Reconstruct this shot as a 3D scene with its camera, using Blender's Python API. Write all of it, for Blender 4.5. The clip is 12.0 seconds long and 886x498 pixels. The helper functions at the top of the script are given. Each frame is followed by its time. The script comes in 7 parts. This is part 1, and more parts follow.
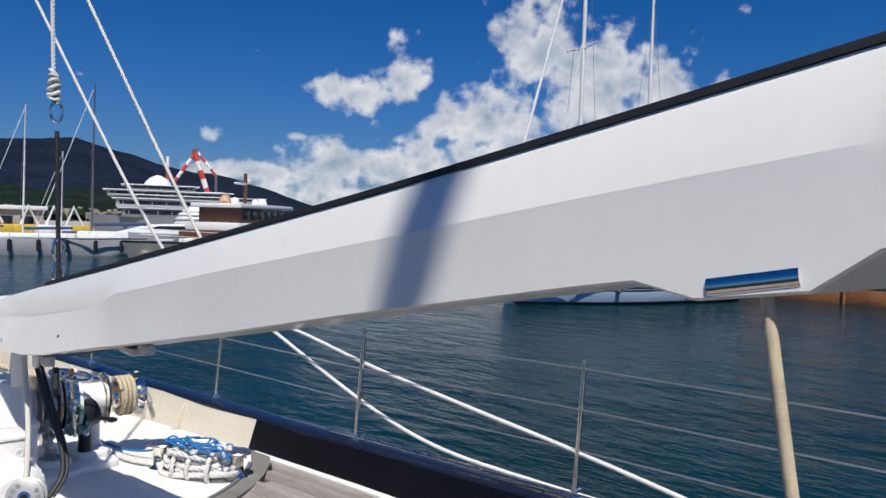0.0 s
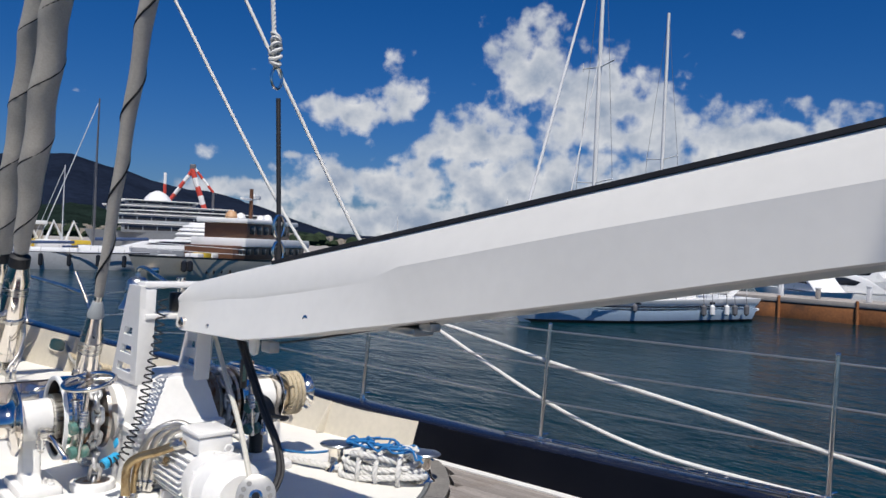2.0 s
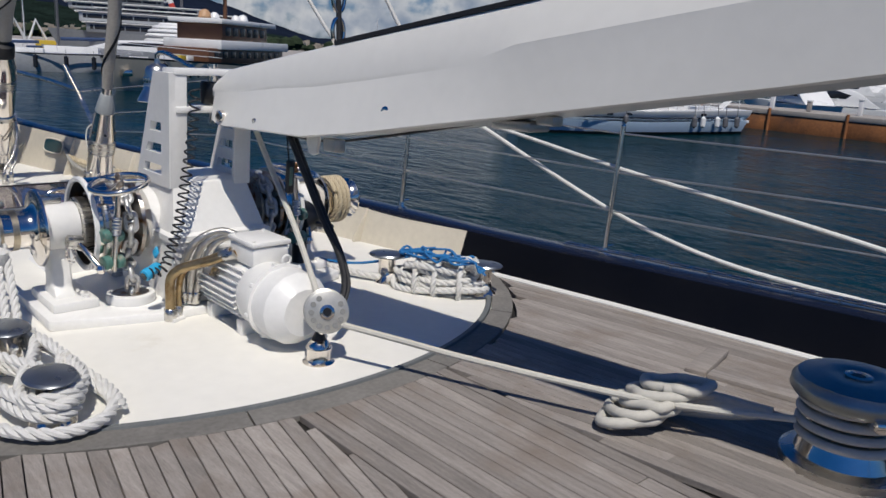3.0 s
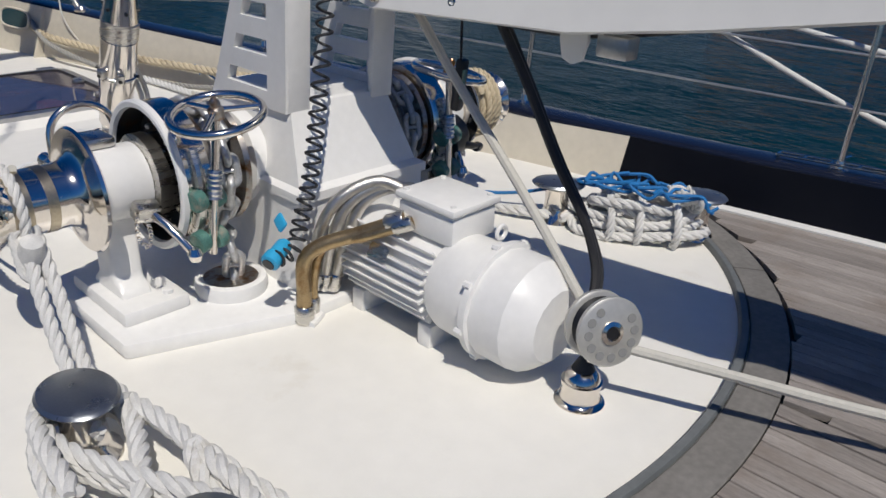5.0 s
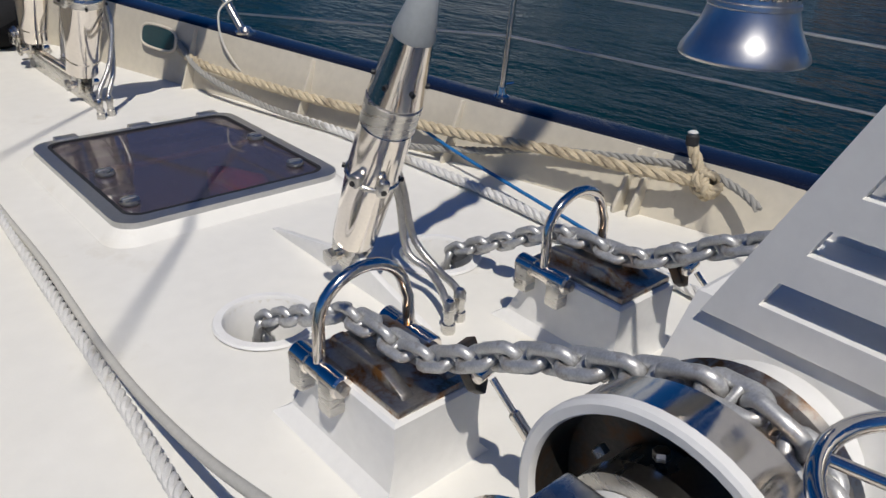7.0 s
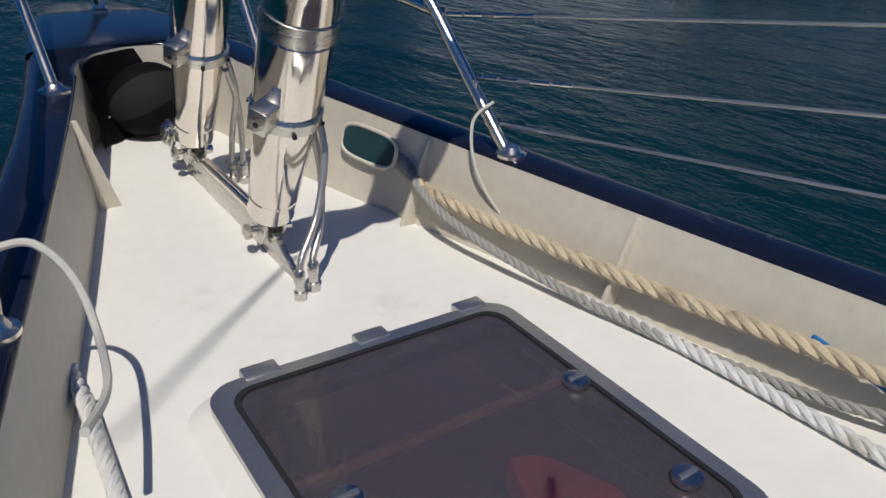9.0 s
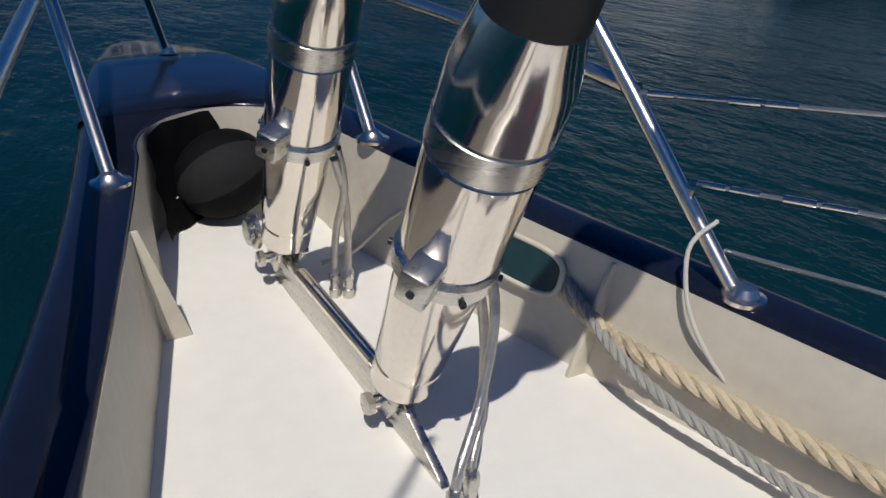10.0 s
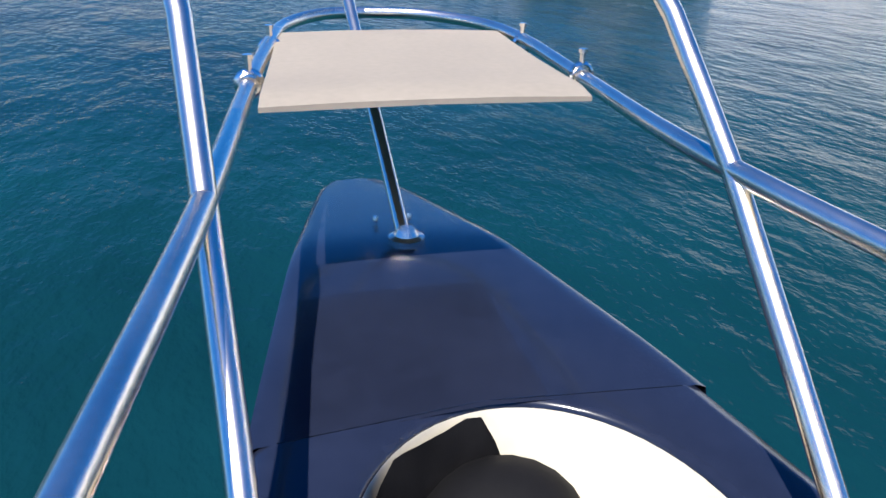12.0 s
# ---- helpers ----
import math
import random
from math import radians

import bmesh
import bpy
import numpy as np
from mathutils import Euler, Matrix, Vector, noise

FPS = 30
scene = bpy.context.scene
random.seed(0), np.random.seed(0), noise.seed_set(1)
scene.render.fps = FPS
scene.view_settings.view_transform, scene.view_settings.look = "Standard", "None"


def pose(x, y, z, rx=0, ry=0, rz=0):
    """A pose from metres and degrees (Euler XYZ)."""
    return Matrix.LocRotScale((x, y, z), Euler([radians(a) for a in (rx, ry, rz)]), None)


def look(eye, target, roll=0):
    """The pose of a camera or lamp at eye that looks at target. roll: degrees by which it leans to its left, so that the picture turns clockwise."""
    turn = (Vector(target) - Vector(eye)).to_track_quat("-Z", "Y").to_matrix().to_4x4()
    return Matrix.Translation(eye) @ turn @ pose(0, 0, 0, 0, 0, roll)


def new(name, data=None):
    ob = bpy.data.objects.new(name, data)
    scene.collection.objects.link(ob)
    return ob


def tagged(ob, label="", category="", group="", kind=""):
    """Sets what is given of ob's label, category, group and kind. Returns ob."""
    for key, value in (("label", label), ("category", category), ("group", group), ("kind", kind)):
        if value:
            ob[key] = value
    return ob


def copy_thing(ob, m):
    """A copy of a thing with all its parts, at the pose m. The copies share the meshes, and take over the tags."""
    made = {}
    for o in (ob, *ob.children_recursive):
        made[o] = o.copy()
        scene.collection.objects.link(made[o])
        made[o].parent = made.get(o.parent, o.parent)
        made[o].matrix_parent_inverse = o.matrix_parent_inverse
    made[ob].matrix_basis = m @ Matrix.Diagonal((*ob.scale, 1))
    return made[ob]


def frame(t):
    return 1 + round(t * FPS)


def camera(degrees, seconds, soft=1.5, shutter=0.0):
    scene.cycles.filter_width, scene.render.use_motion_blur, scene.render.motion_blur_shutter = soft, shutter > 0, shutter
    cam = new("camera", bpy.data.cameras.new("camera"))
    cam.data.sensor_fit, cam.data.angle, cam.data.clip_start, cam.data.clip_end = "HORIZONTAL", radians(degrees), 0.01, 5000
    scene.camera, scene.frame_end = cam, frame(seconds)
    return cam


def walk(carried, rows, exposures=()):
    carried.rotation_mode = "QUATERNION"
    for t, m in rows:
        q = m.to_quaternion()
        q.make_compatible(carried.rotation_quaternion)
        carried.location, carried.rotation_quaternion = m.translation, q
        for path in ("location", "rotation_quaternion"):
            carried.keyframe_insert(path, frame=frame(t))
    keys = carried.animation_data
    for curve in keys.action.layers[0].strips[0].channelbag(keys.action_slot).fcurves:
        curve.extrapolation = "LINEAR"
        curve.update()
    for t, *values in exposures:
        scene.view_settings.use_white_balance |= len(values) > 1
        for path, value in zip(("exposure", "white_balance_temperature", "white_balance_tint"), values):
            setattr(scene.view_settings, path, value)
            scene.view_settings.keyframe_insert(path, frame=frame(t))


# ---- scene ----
cam = camera(60.0, 12.0)
PATH = [
    (0, (-0.878, 0.149, 1.53), (0.422, 1.667, 1.472), 1.7),
    (0.5, (-1.066, 0.386, 1.471), (0.252, 1.89, 1.512), 1.8),
    (1, (-1.293, 0.612, 1.414), (0.023, 2.117, 1.454), 2.0),
    (1.5, (-1.496, 0.854, 1.343), (-0.182, 2.362, 1.378), 2.2),
    (2, (-1.585, 1.146, 1.297), (-0.273, 2.655, 1.291), 2.3),
    (2.5, (-1.645, 1.442, 1.235), (-0.336, 2.938, 1.016), 2.7),
    (2.7, (-1.626, 1.575, 1.209), (-0.32, 3.051, 0.869), 2.7),
    (4.3, (-1.482, 2.788, 1.127), (-0.094, 3.991, 0.334), 3.3),
    (4.5, (-1.449, 2.944, 1.135), (-0.074, 4.155, 0.334), 3.0),
    (5, (-1.408, 3.328, 1.109), (-0.073, 4.555, 0.265), 2.8),
    (5.5, (-1.4, 3.697, 1.106), (-0.094, 4.931, 0.228), 2.5),
    (6, (-1.304, 4.099, 1.136), (-0.037, 5.36, 0.238), 2.5),
    (6.5, (-1.249, 4.508, 1.154), (-0.024, 5.808, 0.254), 2.7),
    (7, (-1.173, 4.93, 1.124), (0.036, 6.244, 0.223), 2.9),
    (7.5, (-1.086, 5.371, 1.128), (0.051, 6.748, 0.227), 3.3),
    (7.7, (-1.063, 5.549, 1.132), (0.048, 6.949, 0.235), 4.1),
    (9.3, (-0.768, 6.953, 1.149), (0.246, 8.429, 0.257), 2.5),
    (9.5, (-0.728, 7.135, 1.15), (0.275, 8.62, 0.262), 2.5),
    (10, (-0.672, 7.556, 1.154), (0.254, 9.095, 0.274), 2.3),
    (10.5, (-0.609, 7.949, 1.166), (0.244, 9.538, 0.301), 2.2),
    (11, (-0.539, 8.363, 1.178), (0.165, 10.036, 0.339), 2.4),
    (11.5, (-0.490, 8.740, 1.209), (0.076, 10.468, 0.375), 2.2),
    (12, (-0.442, 9.155, 1.226), (0.067, 10.912, 0.42), 1.8),
]
walk(cam, [(t, look(eye, target, roll)) for t, eye, target, roll in PATH],
     exposures=((0.0, 0.18), (2.0, 0.05), (2.7, -0.25), (4.3, -0.48), (10.0, -0.48), (10.5, -0.45), (11.0, -0.05), (11.5, 0.4), (12.0, 1.5)))

# ---------------------------------------------------------------- world and sun
SUN = Vector((-0.33, -0.50, 1.0)).normalized()
world = bpy.data.worlds.new("sky")
scene.world = world
world.use_nodes = True
wn = world.node_tree.nodes
sky = wn.new("ShaderNodeTexSky")
sky.sky_type = "NISHITA"
sky.sun_disc = False
sky.sun_elevation = math.asin(SUN.z)
sky.sun_rotation = math.atan2(SUN.x, SUN.y)
sky.air_density, sky.dust_density, sky.ozone_density = 1.0, 0.7, 3.0
hue = wn.new("ShaderNodeHueSaturation")
hue.inputs["Saturation"].default_value = 1.18
tint = wn.new("ShaderNodeVectorMath")
tint.operation = "MULTIPLY"
tint.inputs[1].default_value = (0.68, 0.90, 1.38)
world.node_tree.links.new(sky.outputs[0], tint.inputs[0])
world.node_tree.links.new(tint.outputs[0], hue.inputs["Color"])
world.node_tree.links.new(hue.outputs[0], wn["Background"].inputs["Color"])
wn["Background"].inputs["Strength"].default_value = 0.046
sun_data = bpy.data.lights.new("sun", "SUN")
sun_data.energy, sun_data.angle, sun_data.color = 4.5, radians(0.6), (1.0, 0.95, 0.88)
sun_ob = new("sun", sun_data)
sun_ob.matrix_world = look((0, 0, 30), Vector((0, 0, 30)) - SUN)


# ---------------------------------------------------------------- materials
def mat(name, color, rough=0.5, metal=0.0, var=0.15, scale=6.0, bump=0.0, bump_scale=40.0, spec=0.5, coat=0.0,
        dirt=None, dirt_scale=3.0, dirt_low=0.55, dirt_high=0.75, rough_var=0.1, random_value=0.0, stretch=None):
    """A surface with variation at two scales, fine relief and optional stains."""
    m = bpy.data.materials.new(name)
    m.use_nodes = True
    nt = m.node_tree
    n, l = nt.nodes, nt.links
    b = n["Principled BSDF"]
    tc = n.new("ShaderNodeTexCoord")
    src = tc.outputs["Object"]
    if stretch:
        mp = n.new("ShaderNodeMapping")
        mp.inputs["Scale"].default_value = stretch
        l.new(src, mp.inputs["Vector"])
        src = mp.outputs[0]
    big, fine = n.new("ShaderNodeTexNoise"), n.new("ShaderNodeTexNoise")
    big.inputs["Scale"].default_value, big.inputs["Detail"].default_value = scale, 4
    fine.inputs["Scale"].default_value, fine.inputs["Detail"].default_value = scale * 9, 5
    l.new(src, big.inputs["Vector"])
    l.new(src, fine.inputs["Vector"])
    add = n.new("ShaderNodeMath")
    add.operation = "ADD"
    l.new(big.outputs["Fac"], add.inputs[0])
    l.new(fine.outputs["Fac"], add.inputs[1])
    ramp = n.new("ShaderNodeMapRange")
    ramp.inputs["From Min"].default_value, ramp.inputs["From Max"].default_value = 0.6, 1.4
    ramp.inputs["To Min"].default_value, ramp.inputs["To Max"].default_value = 1 - var, 1 + var * 0.6
    l.new(add.outputs[0], ramp.inputs["Value"])
    value = ramp.outputs[0]
    if random_value:
        info = n.new("ShaderNodeObjectInfo")
        rr = n.new("ShaderNodeMapRange")
        rr.inputs["To Min"].default_value, rr.inputs["To Max"].default_value = 1 - random_value, 1 + random_value
        l.new(info.outputs["Random"], rr.inputs["Value"])
        mul = n.new("ShaderNodeMath")
        mul.operation = "MULTIPLY"
        l.new(value, mul.inputs[0])
        l.new(rr.outputs[0], mul.inputs[1])
        value = mul.outputs[0]
    mixc = n.new("ShaderNodeVectorMath")
    mixc.operation = "SCALE"
    mixc.inputs[0].default_value = color[:3]
    l.new(value, mixc.inputs["Scale"])
    colour = mixc.outputs[0]
    if dirt:
        st = n.new("ShaderNodeTexNoise")
        st.inputs["Scale"].default_value, st.inputs["Detail"].default_value = dirt_scale, 8
        st.inputs["Roughness"].default_value = 0.65
        l.new(tc.outputs["Object"], st.inputs["Vector"])
        sr = n.new("ShaderNodeMapRange")
        sr.inputs["From Min"].default_value, sr.inputs["From Max"].default_value = dirt_low, dirt_high
        l.new(st.outputs["Fac"], sr.inputs["Value"])
        mx = n.new("ShaderNodeMix")
        mx.data_type = "RGBA"
        mx.inputs["B"].default_value = (*dirt, 1)
        l.new(sr.outputs[0], mx.inputs["Factor"])
        l.new(colour, mx.inputs["A"])
        colour = mx.outputs["Result"]
    l.new(colour, b.inputs["Base Color"])
    rv = n.new("ShaderNodeMapRange")
    rv.inputs["To Min"].default_value, rv.inputs["To Max"].default_value = max(0.02, rough - rough_var), min(1, rough + rough_var)
    l.new(big.outputs["Fac"], rv.inputs["Value"])
    l.new(rv.outputs[0], b.inputs["Roughness"])
    b.inputs["Metallic"].default_value = metal
    b.inputs["Specular IOR Level"].default_value = spec
    b.inputs["Coat Weight"].default_value = coat
    b.inputs["Coat Roughness"].default_value = 0.05
    if bump:
        bt = n.new("ShaderNodeTexNoise")
        bt.inputs["Scale"].default_value, bt.inputs["Detail"].default_value = bump_scale, 5
        l.new(src, bt.inputs["Vector"])
        bp = n.new("ShaderNodeBump")
        bp.inputs["Strength"].default_value, bp.inputs["Distance"].default_value = 1.0, bump
        l.new(bt.outputs["Fac"], bp.inputs["Height"])
        l.new(bp.outputs[0], b.inputs["Normal"])
    return m


DECK = mat("deck_paint", (0.80, 0.78, 0.72), 0.5, var=0.05, scale=1.6, bump=0.0006, bump_scale=160, dirt=(0.62, 0.57, 0.47), dirt_scale=2.6, dirt_low=0.6, dirt_high=0.85, spec=0.35)
PAINT = mat("white_paint", (0.80, 0.79, 0.76), 0.35, var=0.06, scale=4, bump=0.0004, bump_scale=60, dirt=(0.55, 0.43, 0.27), dirt_scale=6, dirt_low=0.7, dirt_high=0.82)
BOOMW = mat("boom_paint", (0.80, 0.785, 0.735), 0.32, var=0.04, scale=2, coat=0.3)
CREAM = mat("bulwark_paint", (0.60, 0.55, 0.45), 0.5, var=0.10, scale=3, bump=0.0004, dirt=(0.45, 0.37, 0.26), dirt_scale=5, dirt_low=0.62, dirt_high=0.8)
NAVY = mat("navy_gelcoat", (0.009, 0.012, 0.025), 0.2, var=0.25, scale=3, spec=0.3, coat=0.35, bump=0.0002, bump_scale=9, dirt=(0.02, 0.025, 0.05), dirt_scale=20, dirt_low=0.66, dirt_high=0.8, rough_var=0.08)
DARKIN = mat("dark_navy_paint", (0.003, 0.0035, 0.006), 0.4, var=0.25, scale=3, spec=0.2)
STEEL = mat("polished_steel", (0.82, 0.765, 0.695), 0.12, 1.0, var=0.08, scale=9, rough_var=0.06, bump=0.0003, bump_scale=25)
TUBE = mat("satin_tube_steel", (0.92, 0.84, 0.72), 0.25, 1.0, var=0.08, scale=9, rough_var=0.05)
BRUSH = mat("brushed_steel", (0.62, 0.60, 0.56), 0.28, 1.0, var=0.15, scale=12, rough_var=0.1, stretch=(1, 1, 6))
DRUMBAND = mat("worn_drum_band", (0.46, 0.40, 0.30), 0.36, 1.0, var=0.2, scale=16, rough_var=0.08)
RUST = mat("rusty_steel", (0.45, 0.42, 0.38), 0.35, 1.0, var=0.25, scale=14, dirt=(0.26, 0.12, 0.04), dirt_scale=16, dirt_low=0.48, dirt_high=0.62)
GALV = mat("galvanised_chain", (0.56, 0.56, 0.55), 0.42, 0.6, var=0.3, scale=30, bump=0.0008, bump_scale=80, dirt=(0.22, 0.16, 0.11), dirt_scale=20, dirt_low=0.55, dirt_high=0.7)
BLACK = mat("black_plastic", (0.012, 0.012, 0.013), 0.4, var=0.2, scale=20)
RUBBER = mat("black_rubber", (0.018, 0.018, 0.02), 0.6, var=0.3, scale=15)
DARKSTEEL = mat("dark_oily_steel", (0.07, 0.065, 0.06), 0.45, 0.7, var=0.4, scale=14, dirt=(0.10, 0.05, 0.02), dirt_scale=14, dirt_low=0.5, dirt_high=0.65)
CANVASB = mat("black_canvas", (0.004, 0.004, 0.005), 0.75, spec=0.12, var=0.3, scale=8, bump=0.004, bump_scale=9)
CANVASG = mat("grey_canvas", (0.019, 0.019, 0.020), 0.8, spec=0.15, var=0.2, scale=9, bump=0.002, bump_scale=12)
SLEEVE = mat("pale_grey_sleeve", (0.36, 0.38, 0.38), 0.45, var=0.12, scale=9)
CLOTH = mat("aged_sailcloth", (0.44, 0.41, 0.35), 0.85, var=0.16, scale=9, bump=0.003, bump_scale=40)
SAIL = mat("sail_cover", (0.42, 0.39, 0.34), 0.85, var=0.18, scale=7, bump=0.006, bump_scale=11)
ROPEW = mat("white_rope", (0.66, 0.65, 0.62), 0.85, var=0.15, scale=40, bump=0.0012, bump_scale=260, dirt=(0.42, 0.38, 0.30), dirt_scale=9, dirt_low=0.58, dirt_high=0.75)
ROPET = mat("tan_rope", (0.56, 0.47, 0.32), 0.9, var=0.2, scale=30, bump=0.0012, bump_scale=240, dirt=(0.30, 0.24, 0.16), dirt_scale=8, dirt_low=0.52, dirt_high=0.7)
BLUE = mat("blue_cord", (0.01, 0.16, 0.42), 0.7, var=0.25, scale=50, bump=0.0008, bump_scale=300)
CYAN = mat("blue_plug", (0.03, 0.36, 0.62), 0.4, var=0.1, scale=15)
GREENB = mat("green_bronze", (0.10, 0.24, 0.20), 0.5, 0.3, var=0.4, scale=30, dirt=(0.30, 0.28, 0.22), dirt_scale=25, dirt_low=0.5, dirt_high=0.7)
BRASS = mat("stained_braid", (0.42, 0.31, 0.17), 0.35, 0.9, var=0.3, scale=30, bump=0.0012, bump_scale=200, dirt=(0.20, 0.10, 0.03), dirt_scale=12, dirt_low=0.5, dirt_high=0.7)
BRAID = mat("steel_braid", (0.58, 0.56, 0.52), 0.35, 0.9, var=0.25, scale=40, bump=0.0014, bump_scale=220)
BEIGE = mat("slatted_seat", (0.20, 0.175, 0.145), 0.75, var=0.12, scale=5, bump=0.0006, bump_scale=60)
CAULK = mat("black_caulk", (0.02, 0.018, 0.016), 0.7, var=0.2)
ALU = mat("anodised_frame", (0.55, 0.55, 0.54), 0.35, 0.9, var=0.12, scale=10)


def teak_mat():
    m = mat("weathered_teak", (0.30, 0.27, 0.245), 0.8, var=0.38, scale=5, bump=0.0012, bump_scale=22, spec=0.2, random_value=0.22,
            dirt=(0.20, 0.16, 0.13), dirt_scale=2.5, dirt_low=0.5, dirt_high=0.75, stretch=(14, 1.2, 14))
    return m


TEAK = teak_mat()
MARGIN = mat("margin_teak", (0.19, 0.18, 0.165), 0.75, var=0.3, scale=6, bump=0.001, bump_scale=26, spec=0.25, random_value=0.12)
EDGING = mat("edge_strip_grey", (0.15, 0.16, 0.16), 0.55, var=0.2, scale=9, spec=0.4)


def water_mat():
    m = mat("sea_water", (0.002, 0.025, 0.035), 0.05, var=0.5, scale=0.02, rough_var=0.02, spec=0.05)
    nt = m.node_tree
    n, l = nt.nodes, nt.links
    b = n["Principled BSDF"]
    b.inputs["IOR"].default_value = 1.33
    tc = n.new("ShaderNodeTexCoord")
    h = None
    for s, a, stretch in ((0.35, 0.20, (1, 0.6, 1)), (1.3, 0.12, (1, 0.45, 1)), (4.5, 0.05, (1, 0.5, 1)), (13, 0.014, (1, 0.7, 1))):
        mp = n.new("ShaderNodeMapping")
        mp.inputs["Scale"].default_value = stretch
        mp.inputs["Rotation"].default_value = (0, 0, radians(35 + 40 * a))
        l.new(tc.outputs["Object"], mp.inputs["Vector"])
        t = n.new("ShaderNodeTexNoise")
        t.inputs["Scale"].default_value, t.inputs["Detail"].default_value = s, 3
        l.new(mp.outputs[0], t.inputs["Vector"])
        mu = n.new("ShaderNodeMath")
        mu.operation = "MULTIPLY"
        mu.inputs[1].default_value = a
        l.new(t.outputs["Fac"], mu.inputs[0])
        if h:
            ad = n.new("ShaderNodeMath")
            l.new(h, ad.inputs[0])
            l.new(mu.outputs[0], ad.inputs[1])
            h = ad.outputs[0]
        else:
            h = mu.outputs[0]
    bp = n.new("ShaderNodeBump")
    bp.inputs["Distance"].default_value = 1.0
    bp.inputs["Strength"].default_value = 0.9
    l.new(h, bp.inputs["Height"])
    l.new(bp.outputs[0], b.inputs["Normal"])
    return m


WATER = water_mat()


def plain(name, color, rough=0.6, var=0.15, scale=0.5, metal=0.0, **k):
    return mat(name, color, rough, metal, var=var, scale=scale, **k)


# ---------------------------------------------------------------- mesh tools
class G:
    """Collects vertices and faces for one mesh."""

    def __init__(self):
        self.v, self.f = [], []

    def add(self, verts, faces, m=None):
        k = len(self.v)
        self.v += [tuple(m @ Vector(p)) for p in verts] if m is not None else [tuple(p) for p in verts]
        self.f += [tuple(i + k for i in f) for f in faces]
        return self

    def tube(self, pts, r, seg=10, closed=False, caps=True, m=None):
        P = [Vector(p) for p in pts]
        n = len(P)
        rs = r if isinstance(r, (list, tuple)) else [r] * n
        T = []
        for i in range(n):
            a, b = (P[(i - 1) % n], P[(i + 1) % n]) if closed else (P[max(0, i - 1)], P[min(n - 1, i + 1)])
            T.append((b - a).normalized() if (b - a).length > 1e-9 else Vector((0, 0, 1)))
        ref = Vector((0, 0, 1)) if abs(T[0].z) < 0.9 else Vector((1, 0, 0))
        N = T[0].cross(ref).normalized()
        verts, faces = [], []
        for i in range(n):
            N = (N - T[i] * N.dot(T[i])).normalized()
            B = T[i].cross(N)
            for k in range(seg):
                a = 2 * math.pi * k / seg
                verts.append(P[i] + (N * math.cos(a) + B * math.sin(a)) * rs[i])
        for i in range(n if closed else n - 1):
            j = (i + 1) % n
            for k in range(seg):
                q = (k + 1) % seg
                faces.append((i * seg + k, i * seg + q, j * seg + q, j * seg + k))
        if caps and not closed:
            faces.append(tuple(range(seg))[::-1])
            faces.append(tuple((n - 1) * seg + k for k in range(seg)))
        return self.add(verts, faces, m)

    def lathe(self, prof, seg=32, m=None, caps=True):
        """prof: (radius, height) along z."""
        verts, faces = [], []
        for r, z in prof:
            for k in range(seg):
                a = 2 * math.pi * k / seg
                verts.append((r * math.cos(a), r * math.sin(a), z))
        for i in range(len(prof) - 1):
            for k in range(seg):
                q = (k + 1) % seg
                faces.append((i * seg + k, i * seg + q, (i + 1) * seg + q, (i + 1) * seg + k))
        if caps:
            faces.append(tuple(range(seg))[::-1])
            faces.append(tuple((len(prof) - 1) * seg + k for k in range(seg)))
        return self.add(verts, faces, m)

    def box(self, size, m=None, bevel=0.0):
        bm = bmesh.new()
        bmesh.ops.create_cube(bm, size=1)
        for v in bm.verts:
            v.co = Vector((v.co.x * size[0], v.co.y * size[1], v.co.z * size[2]))
        if bevel:
            bmesh.ops.bevel(bm, geom=bm.edges[:], offset=bevel, segments=2, affect="EDGES", profile=0.5)
        bm.verts.index_update()
        self.add([v.co.copy() for v in bm.verts], [[v.index for v in f.verts] for f in bm.faces], m)
        bm.free()
        return self

    def prism(self, poly, h, m=None, bevel=0.0):
        """poly: (x, y) outline, raised from z=0 to h."""
        bm = bmesh.new()
        vs = [bm.verts.new((x, y, 0)) for x, y in poly]
        f = bm.faces.new(vs)
        r = bmesh.ops.extrude_face_region(bm, geom=[f])
        for v in r["geom"]:
            if isinstance(v, bmesh.types.BMVert):
                v.co.z += h
        bmesh.ops.recalc_face_normals(bm, faces=bm.faces[:])
        if bevel:
            bmesh.ops.bevel(bm, geom=bm.edges[:], offset=bevel, segments=2, affect="EDGES", profile=0.5)
        bm.verts.index_update()
        self.add([v.co.copy() for v in bm.verts], [[v.index for v in f.verts] for f in bm.faces], m)
        bm.free()
        return self

    def grid(self, rows, close=False):
        """rows: lists of points, all of one length, joined to a sheet."""
        n = len(rows[0])
        faces = []
        for i in range(len(rows) - 1):
            for k in range(n if close else n - 1):
                q = (k + 1) % n
                faces.append((i * n + k, i * n + q, (i + 1) * n + q, (i + 1) * n + k))
        return self.add([p for r in rows for p in r], faces)

    def mesh(self, name, material, smooth=40):
        me = bpy.data.meshes.new(name)
        me.from_pydata([tuple(p) for p in self.v], [], self.f)
        bm = bmesh.new()
        bm.from_mesh(me)
        bmesh.ops.recalc_face_normals(bm, faces=bm.faces[:])
        lim = radians(smooth)
        for e in bm.edges:
            e.smooth = e.calc_face_angle(0) < lim
        for f in bm.faces:
            f.smooth = smooth > 0
        bm.to_mesh(me)
        bm.free()
        me.materials.append(material)
        return me


